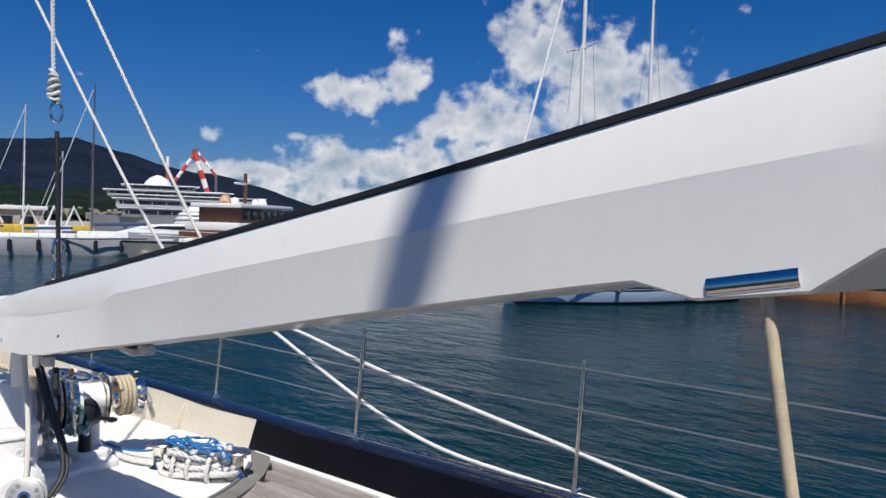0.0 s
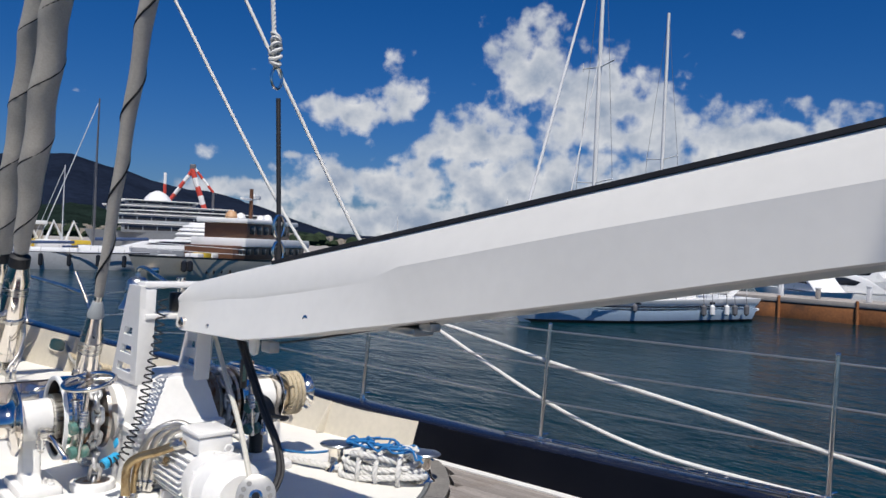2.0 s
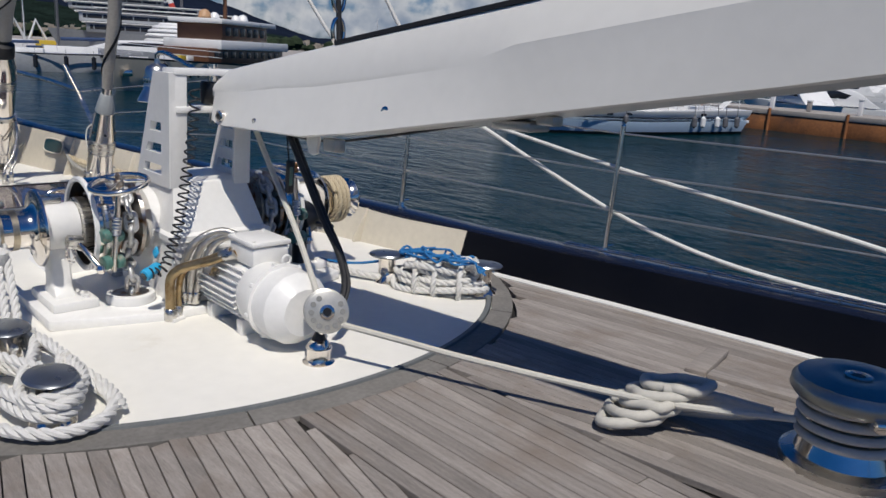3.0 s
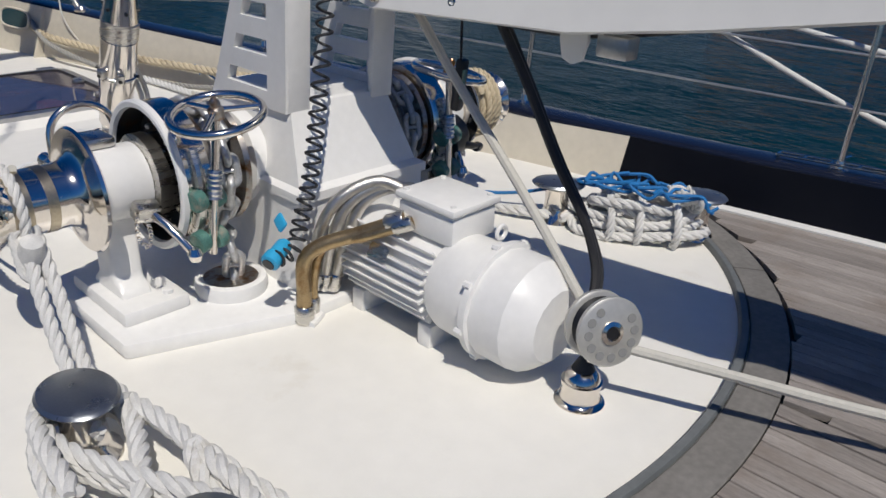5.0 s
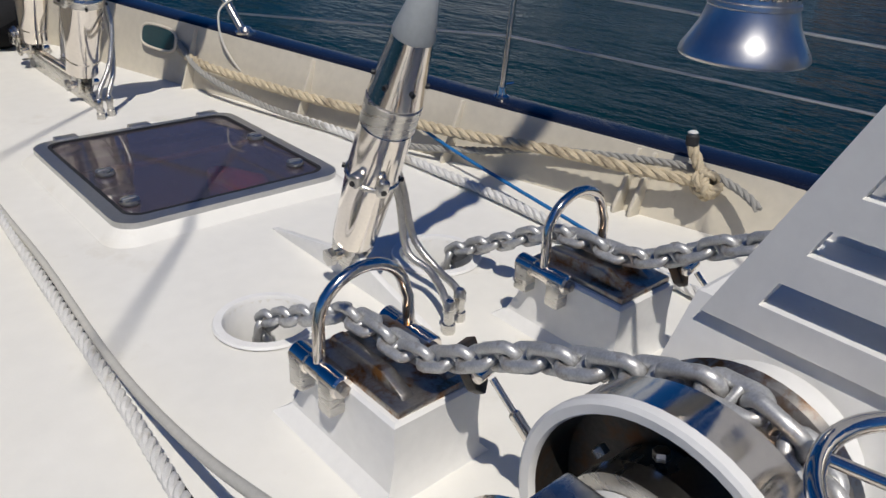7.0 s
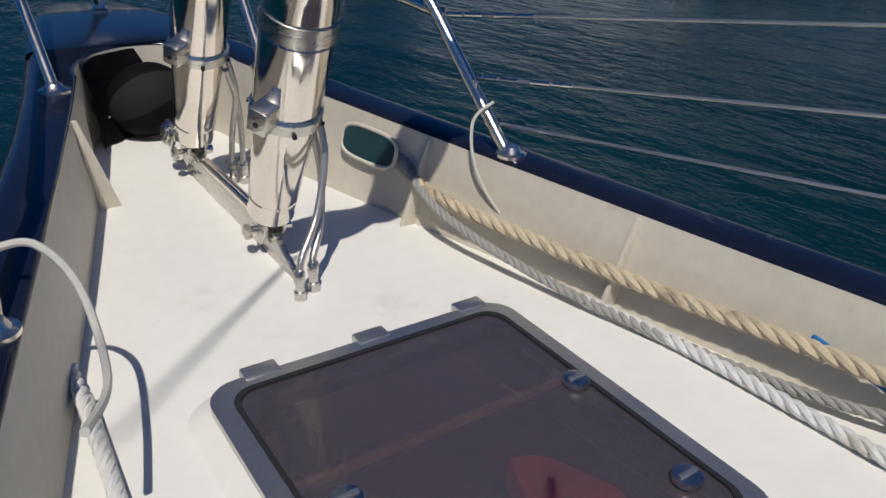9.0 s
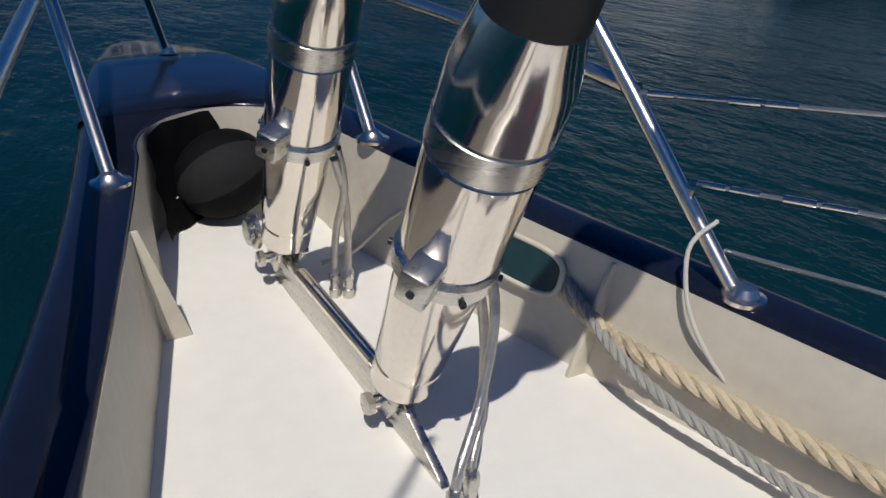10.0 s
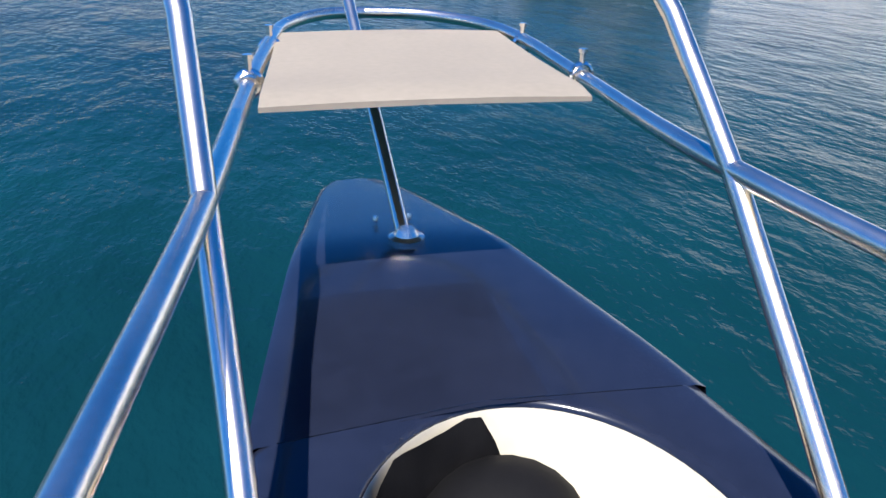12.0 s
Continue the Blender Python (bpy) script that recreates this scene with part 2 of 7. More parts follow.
def part(name, g, material, parent=None, label="", smooth=40):
    ob = new(name, g.mesh(name, material, smooth))
    if parent:
        ob.parent = parent
    if label:
        tagged(ob, label=label)
    return ob


def thing(name, label, category, group="", at=None):
    ob = new(name)
    ob.empty_display_size = 0.05
    if at is not None:
        ob.matrix_world = at if isinstance(at, Matrix) else Matrix.Translation(at)
    return tagged(ob, label, category, group)


def along(a, b):
    """The pose whose z runs from a to b, with its origin at a."""
    a, b = Vector(a), Vector(b)
    return Matrix.Translation(a) @ (b - a).to_track_quat("Z", "Y").to_matrix().to_4x4()


def smoothpath(pts, n=8, closed=False):
    """A Catmull-Rom curve through pts."""
    P = [Vector(p) for p in pts]
    out, k = [], len(P)
    for i in range(k if closed else k - 1):
        if closed:
            a, b, c, d = P[i - 1], P[i], P[(i + 1) % k], P[(i + 2) % k]
        else:
            a, b, c, d = P[max(0, i - 1)], P[i], P[i + 1], P[min(k - 1, i + 2)]
        for j in range(n):
            t = j / n
            out.append(0.5 * (2 * b + (c - a) * t + (2 * a - 5 * b + 4 * c - d) * t * t + (3 * b - a - 3 * c + d) * t ** 3))
    if not closed:
        out.append(P[-1])
    return out


def evenly(pts, step):
    P = [Vector(p) for p in pts]
    L = [0]
    for a, b in zip(P, P[1:]):
        L.append(L[-1] + (b - a).length)
    n = max(2, int(L[-1] / step) + 1)
    xs = np.linspace(0, L[-1], n)
    cols = [np.interp(xs, L, [p[i] for p in P]) for i in range(3)]
    return [Vector(p) for p in zip(*cols)]


def rope_mesh(g, pts, r, strands=3, pitch=6.0, seg=7):
    """Laid rope of twisted strands along pts."""
    lay = 2 * r * pitch / 2
    P = evenly(pts, lay / 9)
    n = len(P)
    T = [(P[min(n - 1, i + 1)] - P[max(0, i - 1)]).normalized() for i in range(n)]
    N = T[0].cross(Vector((0.3, 0.2, 1))).normalized()
    d = 0.0
    lines = [[] for _ in range(strands)]
    for i in range(n):
        N = (N - T[i] * N.dot(T[i])).normalized()
        B = T[i].cross(N)
        if i:
            d += (P[i] - P[i - 1]).length
        for s in range(strands):
            a = 2 * math.pi * (d / lay + s / strands)
            lines[s].append(P[i] + (N * math.cos(a) + B * math.sin(a)) * r * 0.5)
    for ln in lines:
        g.tube(ln, r * 0.53, seg)
    return g


def rope(name, pts, r, material, label, strands=3, smooth=6, pitch=6.0):
    ob = part(name, rope_mesh(G(), smoothpath(pts, smooth), r, strands, pitch), material)
    return tagged(ob, label, "rope")


def line(name, pts, r, material, label, category="line", seg=8, n=6):
    ob = part(name, G().tube(smoothpath(pts, n), r, seg), material)
    return tagged(ob, label, category)


# ---------------------------------------------------------------- the boat's form
INNER = ((-9, 2.75), (0, 2.48), (2, 2.22), (3, 2.05), (4, 1.86), (5, 1.635), (5.6, 1.49), (6.4, 1.25), (7.2, 1.03), (8, 0.81), (8.7, 0.62),
         (9.2, 0.49), (9.6, 0.39)) + tuple((9.9 + 0.38 * math.sin(a * math.pi / 28), 0.32 * math.cos(a * math.pi / 28)) for a in range(15))
OUTER = ((-9, 2.95), (0, 2.68), (2, 2.42), (3, 2.25), (4, 2.06), (5, 1.83), (5.6, 1.68), (6.4, 1.44), (7.2, 1.22), (8, 0.99), (8.7, 0.80),
         (9.2, 0.66), (9.7, 0.55), (10.3, 0.44), (10.9, 0.325), (11.3, 0.235), (11.6, 0.165), (11.76, 0.12), (11.80, 0.085))


def inner(y):
    return float(np.interp(y, [p[0] for p in INNER], [p[1] for p in INNER]))


def outer(y):
    return float(np.interp(y, [p[0] for p in OUTER], [p[1] for p in OUTER]))


def cap_z(y):
    return 0.145 + 0.042 * max(0.0, min(y, 10.4) - 4.6)


def deck_z(x, y=0.0):
    return -0.024 * x * x


CX = -0.02
ARC_C, ARC_R = (-0.05, 5.555), 1.72


def build_hull():
    ys = [-9, -6, -3, 0, 1, 2, 3, 3.5, 4, 4.5, 5, 5.5, 6, 6.5, 7, 7.5, 8, 8.4, 8.8, 9.2, 9.5, 9.7] + [9.9 + 0.38 * math.sin(a * math.pi / 28) for a in range(14)]
    for side, tag in ((1, "starboard"), (-1, "port")):
        # the inner face leans outwards from the deck to the cap
        for name, y0, y1, m, label in (("bulwark_" + tag, 5.0, 10.3, CREAM, "cream painted bulwark at the deck's edge"),
                                       ("bulwark_aft_" + tag, -9, 5.0, DARKIN, "dark navy painted bulwark at the deck's edge")):
            yy = [y for y in ys if y0 < y < y1]
            yy = [y0] * (y0 > -9) + yy + [y1 if y1 < 10.3 else 10.28]
            rows = []
            for y in yy:
                xi, h = inner(y), cap_z(y)
                lean = (0.07 if side > 0 or y < 5.0 else 0.045) * min(1.0, (10.28 - y) / 0.6)
                xd = max(0.0, xi - lean)
                zd = deck_z(xd) - 0.03
                rows.append([(CX + side * xd, y - (0.03 if y > 10.2 else 0), zd), (CX + side * (xd + 0.012 * min(1.0, xi / 0.1)), y - (0.02 if y > 10.2 else 0), zd + 0.05), (CX + side * xi, y, h - 0.012), (CX + side * (xi + 0.03 * min(1.0, xi / 0.1)), y + (0.02 if y > 10.1 else 0), h - 0.006)])
            part_ob = part(name, G().grid(rows), m)
            tagged(part_ob, label, "bulwark", kind="structure")
        # cap: rounded inner lip, flat top, chamfer, then the topsides
        rows = []
        for y in [-9, -6, -3, 0, 1, 2, 3, 4, 5, 6, 7, 8, 8.5, 9, 9.3, 9.6, 9.8] + [9.9 + 0.38 * math.sin(a * math.pi / 28) for a in range(15)]:
            xi, h = inner(y), cap_z(y)
            yo = y if y < 9.6 else 9.6 + (y - 9.6) * 0.95
            xo = outer(yo)
            f = max(0, (y + 9) / 20.7)
            rows.append([(CX + side * (xi + 0.004), y, h - 0.03), (CX + side * xi, y, h - 0.012), (CX + side * (xi + 0.006 * min(1.0, xi / 0.05)), y + 0.004, h - 0.002), (CX + side * (xi + 0.02 * min(1.0, xi / 0.05)), y + 0.01, h + 0.002),
                         (CX + side * (xo - 0.06), yo, h + 0.006), (CX + side * (xo - 0.03), yo, h), (CX + side * xo, yo, h - 0.03), (CX + side * (xo - 0.005), yo - 0.01, h - 0.12),
                         (CX + side * xo * 0.93, yo - 0.5 * f, -0.9), (CX + side * xo * (0.86 - 0.3 * f), yo - 2.4 * f, -2.8)])
        part_ob = part("cap_rail_" + tag, G().grid(rows), NAVY, smooth=50)
        tagged(part_ob, "glossy navy blue cap rail and topside", "cap rail", kind="structure")
    # solid foredeck of the bow
    rows = []
    for y in np.linspace(10.245, 11.80, 17):
        y = float(y)
        f = (y - 10.245) / 1.555
        yo = y
        xo = outer(yo)
        h = cap_z(y) - (0.10 * (y - 11.06) if y > 11.06 else 0)
        row = []
        first = y < 10.25
        for k in (-1, -0.985, -0.94, -0.85, -0.6, -0.3, 0, 0.3, 0.6, 0.85, 0.94, 0.985, 1):
            row.append((CX + k * xo, 10.277 - 0.034 * min(1.0, abs(k) / 0.85), h + 0.0015 + 0.004 * min(1.0, abs(k) / 0.85) - (0.034 if abs(k) == 1 else 0.008 if abs(k) > 0.98 else 0.0)) if first else (CX + k * xo, y, h + 0.003 + 0.006 * (1 - k * k) * min(1.0, (y - 10.245) / 0.4) - (0.028 if abs(k) == 1 else 0.006 if abs(k) > 0.98 else 0)))
        low = lambda s, d, z: (CX + s * xo * (1 - 0.12 * d), y - 0.5 * d - d * f * 0.6, z)
        rows.append([low(-1, 3.2, -2.8), low(-1, 1.0, -0.9), low(-1, 0.0, h - 0.12)] + row + [low(1, 0.0, h - 0.12), low(1, 1.0, -0.9), low(1, 3.2, -2.8)])
    g = G().grid(rows)
    n = len(rows[0])
    g.f.append(tuple(range(len(g.v) - n, len(g.v))))
    tagged(part("bow_deck", g, NAVY, smooth=50), "glossy navy blue solid bow with rounded edges", "bow deck", kind="structure")


def deck_sheet(name, outline, holes, z, material, label, step=0.12):
    """A cambered sheet with round or square openings."""
    from mathutils.geometry import delaunay_2d_cdt
    pts, edges = [], []

    def loop(poly):
        k = len(pts)
        pts.extend(Vector(p) for p in poly)
        edges.extend((k + i, k + (i + 1) % len(poly)) for i in range(len(poly)))

    def inside(p, poly):
        c = False
        for (x0, y0), (x1, y1) in zip(poly, poly[1:] + poly[:1]):
            if (y0 > p[1]) != (y1 > p[1]) and p[0] < (x1 - x0) * (p[1] - y0) / (y1 - y0) + x0:
                c = not c
        return c

    loop(outline)
    for h in holes:
        loop(h)
    xs = [p[0] for p in outline]
    ys = [p[1] for p in outline]
    y = min(ys) + step
    while y < max(ys):
        x = min(xs) + step
        while x < max(xs):
            if inside((x, y), outline) and not any(inside((x, y), h) for h in holes):
                pts.append(Vector((x, y)))
            x += step
        y += step
    vs, _, fs, *_ = delaunay_2d_cdt(pts, edges, [], 0, 1e-5)
    keep = []
    for f in fs:
        c = sum((vs[i] for i in f), Vector((0, 0))) / len(f)
        if inside(c, outline) and not any(inside(c, h) for h in holes):
            keep.append(f)
    g = G().add([(v.x, v.y, z + deck_z(v.x)) for v in vs], keep)
    for loop_ in [outline] + holes:
        n = len(loop_)
        g.add([(x, y, z + deck_z(x) - dz) for dz in (0, 0.035) for x, y in loop_], [(i, (i + 1) % n, n + (i + 1) % n, n + i) for i in range(n)])
    return tagged(part(name, g, material, smooth=35), label, "deck", kind="structure")


def circle(cx, cy, r, n=28, squash=1.0):
    return [(cx + r * math.cos(2 * math.pi * i / n), cy + squash * r * math.sin(2 * math.pi * i / n)) for i in range(n)]


HATCH = (-0.465, 0.385, 7.20, 8.14)
CHAIN_HOLES = ((-0.33, 6.53, 0.115), (0.29, 6.55, 0.115))
SPILL_HOLES = ((-0.40, 4.98, 0.085), (0.36, 4.98, 0.085))


def build_deck():
    ys = [4.6, 5, 5.5, 6, 6.5, 7, 7.5, 8, 8.5, 9, 9.5, 9.8, 10.0, 10.1, 10.18, 10.22]
    edge = [(max(0.0, inner(y) - 0.01), y) for y in ys]
    arc = [(ARC_C[0] + (ARC_R + 0.05) * math.sin(a), ARC_C[1] - (ARC_R + 0.05) * math.cos(a)) for a in np.linspace(-1.35, 1.35, 40)]
    starboard = [(CX + x, y) for x, y in edge if y > 5.15]
    port = [(CX - x, y) for x, y in edge if y > 5.15]
    outline = [(float(x), float(y)) for x, y in arc if abs(x) < 1.7] + starboard + port[::-1]
    hx0, hx1, hy0, hy1 = HATCH
    holes = [circle(x, y, r) for x, y, r in CHAIN_HOLES] + [[(hx0 + 0.05, hy0 + 0.05), (hx1 - 0.05, hy0 + 0.05), (hx1 - 0.05, hy1 - 0.05), (hx0 + 0.05, hy1 - 0.05)]]
    deck_sheet("deck_white", outline, holes, 0.0, DECK, "white painted foredeck with light stains")
    # teak sub-deck, dark caulking colour, the planks lie on it
    rows = []
    for y in (-9, -6, -3, 0, 1, 2, 3, 3.5, 4, 4.3, 4.6, 4.9, 5.1):
        row = []
        for k in np.linspace(-1, 1, 25):
            x = float(k) * (inner(y) - 0.03)
            row.append((CX + x, y, deck_z(x) - 0.012))
        rows.append(row)
    tagged(part("deck_base", G().grid(rows), CAULK), "black caulking under the teak deck", "deck", kind="structure")


build_hull()
build_deck()

# water
wrows = []
for y in (-3000, -300, -60, -20, 0, 20, 60, 200, 700, 4000):
    wrows.append([(x, y, -2.6) for x in (-4000, -700, -150, -50, -15, 0, 15, 50, 150, 700, 4000)])
tagged(part("water", G().grid(wrows), WATER, smooth=0), "deep blue rippled harbour water", "water", kind="structure")


# ---------------------------------------------------------------- boom
def build_boom():
    root = thing("boom", "white painted staysail boom with a black track along its top", "boom", at=(0, 0, 0))

    def face_x(y):
        return 0.12 + (3.464 - y) * 0.1163

    def top(y):
        return 1.335 + (3.43 - y) * 0.182 + 0.016 * max(0.0, 1.8 - y)

    # sections from the nose aft: y, top drop, chine drop, bottom drop, half widths
    rows = []
    for y, dt, dc, db, wt, wc, wb in ((4.98, 0.08, 0.11, 0.19, 0.10, 0.105, 0.11), (4.95, 0.05, 0.10, 0.215, 0.12, 0.125, 0.13), (4.86, 0.005, 0.10, 0.245, 0.11, 0.130, 0.155), (4.5, 0.0, 0.12, 0.30, 0.105, 0.140, 0.175),
                                      (4.28, 0.0, 0.14, 0.335, 0.105, 0.142, 0.18), (4.0, 0.0, 0.15, 0.345, 0.105, 0.143, 0.18), (3.50, 0.0, 0.16, 0.345, 0.102, 0.145, 0.18), (3.36, 0.0, 0.138, 0.345, 0.102, 0.150, 0.145),
                                      (2.6, 0.0, 0.138, 0.345, 0.102, 0.15, 0.145), (1.9, 0.0, 0.147, 0.335, 0.102, 0.15, 0.146), (1.2, 0.0, 0.163, 0.345, 0.102, 0.15, 0.148), (1.05, 0, 0.168, 0.35, 0.102, 0.15, 0.148),
                                      (0.92, 0, 0.172, 0.40, 0.102, 0.15, 0.154), (0.72, 0, 0.18, 0.41, 0.102, 0.15, 0.154), (0.62, 0, 0.183, 0.355, 0.102, 0.15, 0.148), (-1.5, 0, 0.20, 0.36, 0.102, 0.15, 0.148), (-3.2, 0, 0.17, 0.32, 0.12, 0.13, 0.08)):
        c = face_x(y) + 0.145
        z = top(y)
        rows.append([(c - wb, y, z - db), (c - wb - 0.01, y, z - db + 0.006), (c - wc, y, z - dc - 0.008), (c - wc, y, z - dc + 0.008), (c - wt - 0.012, y, z - dt - 0.03), (c - wt - 0.002, y, z - dt - 0.008),
                     (c - wt + 0.02, y, z - dt), (c + wt - 0.02, y, z - dt), (c + wt, y, z - dt - 0.02), (c + wc, y, z - dc), (c + wb + 0.01, y, z - db + 0.006), (c + wb, y, z - db)])
    g = G().grid(rows, close=True)
    g.f.append(tuple(range(12)))
    g.f.append(tuple(range(len(g.v) - 12, len(g.v))))
    part("spar", g, BOOMW, root, "white faceted boom shell", smooth=14)
    ys = np.linspace(-3.1, 4.2, 24)
    trk = [[(face_x(y) + 0.145 + dx, y, top(y) + dz) for dx, dz in ((-0.11, -0.006), (-0.11, 0.010), (0.11, 0.010), (0.11, -0.006))] for y in ys]
    g = G().grid(trk, close=True)
    g.f.append((0, 1, 2, 3))
    g.f.append(tuple(range(len(g.v) - 4, len(g.v))))
    part("track", g, RUBBER, root, "black track along the top", smooth=20)
    # bolts on the side and their sleeves
    for y, z, r in ((4.848, 0.873, 0.020), (4.60, 0.876, 0.010), (3.862, 0.970, 0.022)):
        x = face_x(y)
        m = Matrix.Translation((x - 0.008, y, z)) @ pose(0, 0, 0, 0, -90, 6.6)
        b = part("bolt", G().lathe([(r * 1.25, 0), (r * 1.25, 0.016), (r, 0.02), (r * 0.7, 0.02), (r * 0.7, 0.008)], 18, m), STEEL, root, "recessed steel bolt")
        part("socket", G().lathe([(r * 0.6, 0.004), (r * 0.6, 0.016)], 6, m), BLACK, b)
    # lug below
    x = face_x(4.31)
    part("lug", G().prism([(-0.03, 0), (0.03, 0), (0.036, -0.05), (0.025, -0.095), (0, -0.105), (-0.025, -0.095), (-0.036, -0.05)], 0.016, Matrix.Translation((x + 0.03, 4.31, 0.875)) @ pose(0, 0, 0, 90, 0, 96), bevel=0.004), BOOMW, root)
    part("lug_block", G().box((0.05, 0.08, 0.05), Matrix.Translation((x + 0.07, 4.22, 0.82)), 0.006), ALU, root, "grey metal fairlead block")
    part("under_fitting", G().box((0.10, 0.16, 0.03), Matrix.Translation((face_x(3.5) + 0.13, 3.42, 0.975)), 0.006).box((0.05, 0.07, 0.03), Matrix.Translation((face_x(3.3) + 0.10, 3.30, 1.0)), 0.005), ALU, root, "grey underside fitting")
    # roller in its fairing
    y0, y1 = 0.90, 0.74
    part("roller", G().tube([(face_x(y0), y0, 1.432), (face_x(y1), y1, 1.462)], 0.024, 16), STEEL, root, "polished steel roller")
    return root


build_boom()


# ---------------------------------------------------------------- furlers on the centreline
def build_furler(base, slope, R, label, stages, cover_r, cover_from, cover_to, tall, big=True, tack=False):
    """base: y, z of the pin; stages: (radius factor, distance along the axis) of the polished body."""
    y0, z0 = base
    a = Vector((CX, y0, z0))
    d = Vector((0, -slope, 1)).normalized()
    M = along(a, a + d)
    root = thing("headsail_furler", label, "furler", "furling units on the foredeck")
    part("lower_body", G().lathe([(R * r, s) for r, s in stages[0]], 40, M), STEEL, root, smooth=30)
    part("collar", G().lathe([(R * r, s) for r, s in stages[1]], 40, M), BRUSH, root, smooth=30)
    part("upper_body", G().lathe([(R * r, s) for r, s in stages[2]], 40, M), STEEL, root, smooth=30)
    part("groove_ring", G().lathe([(R * r, s) for r, s in stages[3]], 40, M), BRUSH, root, smooth=30)
    part("cone", G().lathe([(R * r, s) for r, s in stages[4]], 40, M), STEEL, root, smooth=30)
    s_top = stages[4][-1][1]
    rt = R * stages[4][-1][0]
    if big:
        part("cap", G().lathe([(rt, s_top - 0.005), (rt, s_top + 0.09), (R * 0.4, s_top + 0.11), (R * 0.4, s_top + 0.3)], 32, M), RUBBER, root, "black rubber sleeve")
    else:
        part("cap", G().lathe([(rt * 1.02, s_top - 0.004), (rt * 1.04, s_top + 0.004), (rt * 0.62, s_top + 0.10), (rt * 0.55, s_top + 0.105)], 32, M), SLEEVE, root, "pale grey tapered sleeve")
        part("stay_tube", G().lathe([(rt * 0.5, s_top), (rt * 0.5, s_top + 0.17)], 24, M), STEEL, root)
    # lugs and bolts round the collar
    sc = stages[1][0][1] + 0.03
    for ang, size in (((215, (0.085, 0.06, 0.075)), (35, (0.045, 0.03, 0.03))) if big else ((200, (0.03, 0.03, 0.04)), (20, (0.04, 0.03, 0.03)), (250, (0.03, 0.03, 0.05)))):
        m = M @ Matrix.Rotation(radians(ang), 4, "Z") @ Matrix.Translation((R * 1.15, 0, sc + (0.035 if size[0] > 0.08 else 0)))
        lug = part("lug", G().box(size, m, 0.008), BRUSH, root)
        part("lug_hole", G().lathe([(0.008, 0), (0.008, 0.004)], 12, m @ Matrix.Translation((size[0] / 2 - 0.001, 0, -0.005)) @ pose(0, 0, 0, 0, 90, 0)), BLACK, lug)
    for k in range(6):
        for s in (stages[1][0][1] + 0.012, stages[4][0][1] + 0.05):
            m = M @ Matrix.Rotation(radians(60 * k + 20), 4, "Z") @ Matrix.Translation((R * (1.10 if s < stages[2][0][1] else 0.93), 0, s)) @ pose(0, 0, 0, 0, 90, 0)
            part("screw", G().lathe([(0.007, -0.004), (0.007, 0.004), (0.004, 0.004), (0.004, 0.001)], 10, m), BLACK, root)
    # fork round the deck plate, with its pin
    for sx in (-1, 1):
        part("fork_cheek", G().prism([(-0.035, -0.035), (0.035, -0.035), (0.05, 0.03), (0.045, 0.10), (-0.045, 0.10), (-0.05, 0.03)], 0.014, M @ Matrix.Translation((sx * 0.030 - 0.007, 0, 0)) @ pose(0, 0, 0, 90, 0, 90), 0.004), BRUSH, root)
    pin = part("pin", G().tube([a + Vector((-0.075, 0, 0)), a + Vector((0.075, 0, 0))], 0.016, 14), STEEL, root)
    part("pin_nut", G().lathe([(0.028, 0), (0.028, 0.016), (0.018, 0.02)], 6, Matrix.Translation(a + Vector((-0.062, 0, 0))) @ pose(0, 0, 0, 0, -90, 0)), BRUSH, pin)
    # furled sail in its wound cover
    c0, c1 = a + d * cover_from, a + d * cover_to
    n = 90
    g = G()
    rows = []
    for i in range(n + 1):
        f = i / n
        p = c0.lerp(c1, f)
        grow = min(1.0, (0.88 if tack else 0.55) + f * tall)
        row = []
        for k in range(20):
            t = 2 * math.pi * k / 20
            w = 1 + 0.07 * math.sin(t - f * 55) + 0.05 * noise.noise((f * 30, math.cos(t) * 1.5, math.sin(t) * 1.5)) + (0.06 if math.sin(t - f * 55) > 0.93 else 0)
            row.append(M.to_3x3() @ Vector((math.cos(t), math.sin(t), 0)) * cover_r * grow * w + p)
        rows.append(row)
    g.grid(rows, close=True)
    cov = part("sail_cover", g, SAIL, root, "grey canvas cover wound round the furled sail", smooth=60)
    spiral = []
    for i in range(400):
        f = i / 400
        t = f * 55 + 1.5
        spiral.append(c0.lerp(c1, f) + M.to_3x3() @ Vector((math.cos(t), math.sin(t), 0)) * cover_r * min(1.0, (0.88 if tack else 0.55) + f * tall) * 1.07)
    part("lashing", G().tube(spiral, 0.0075, 6), CANVASG, cov, "thin lashing wound round the cover")
    if tack:
        k = a + d * 0.90
        side = Vector((-0.88, -0.47, 0)).normalized()
        low = k + side * 0.105
        # stiff corner of the sail that hangs below the cover, a folded double thickness
        rows = []
        for i in range(9):
            f = i / 8
            ring_ = []
            for r in (0.112, 0.102):
                for j in range(11):
                    t = radians(-55 + 110 * j / 10) * (0.3 + 0.7 * f)
                    v = side.cross(Vector((0, 0, 1)))
                    ring_.append(a + d * (0.895 + 0.17 * f) + (side * math.cos(t) + v * math.sin(t)) * (r - 0.012 * f + 0.004 * noise.noise((i * 0.6, j * 0.7, r * 40))))
            rows.append(ring_[:11] + ring_[11:][::-1])
        g = G().grid(rows, close=True)
        g.f += [tuple(range(22)), tuple(range(len(g.v) - 22, len(g.v)))]
        tk = part("tack_patch", g, CLOTH, root, "off-white doubled sailcloth at the sail's tack", smooth=50)
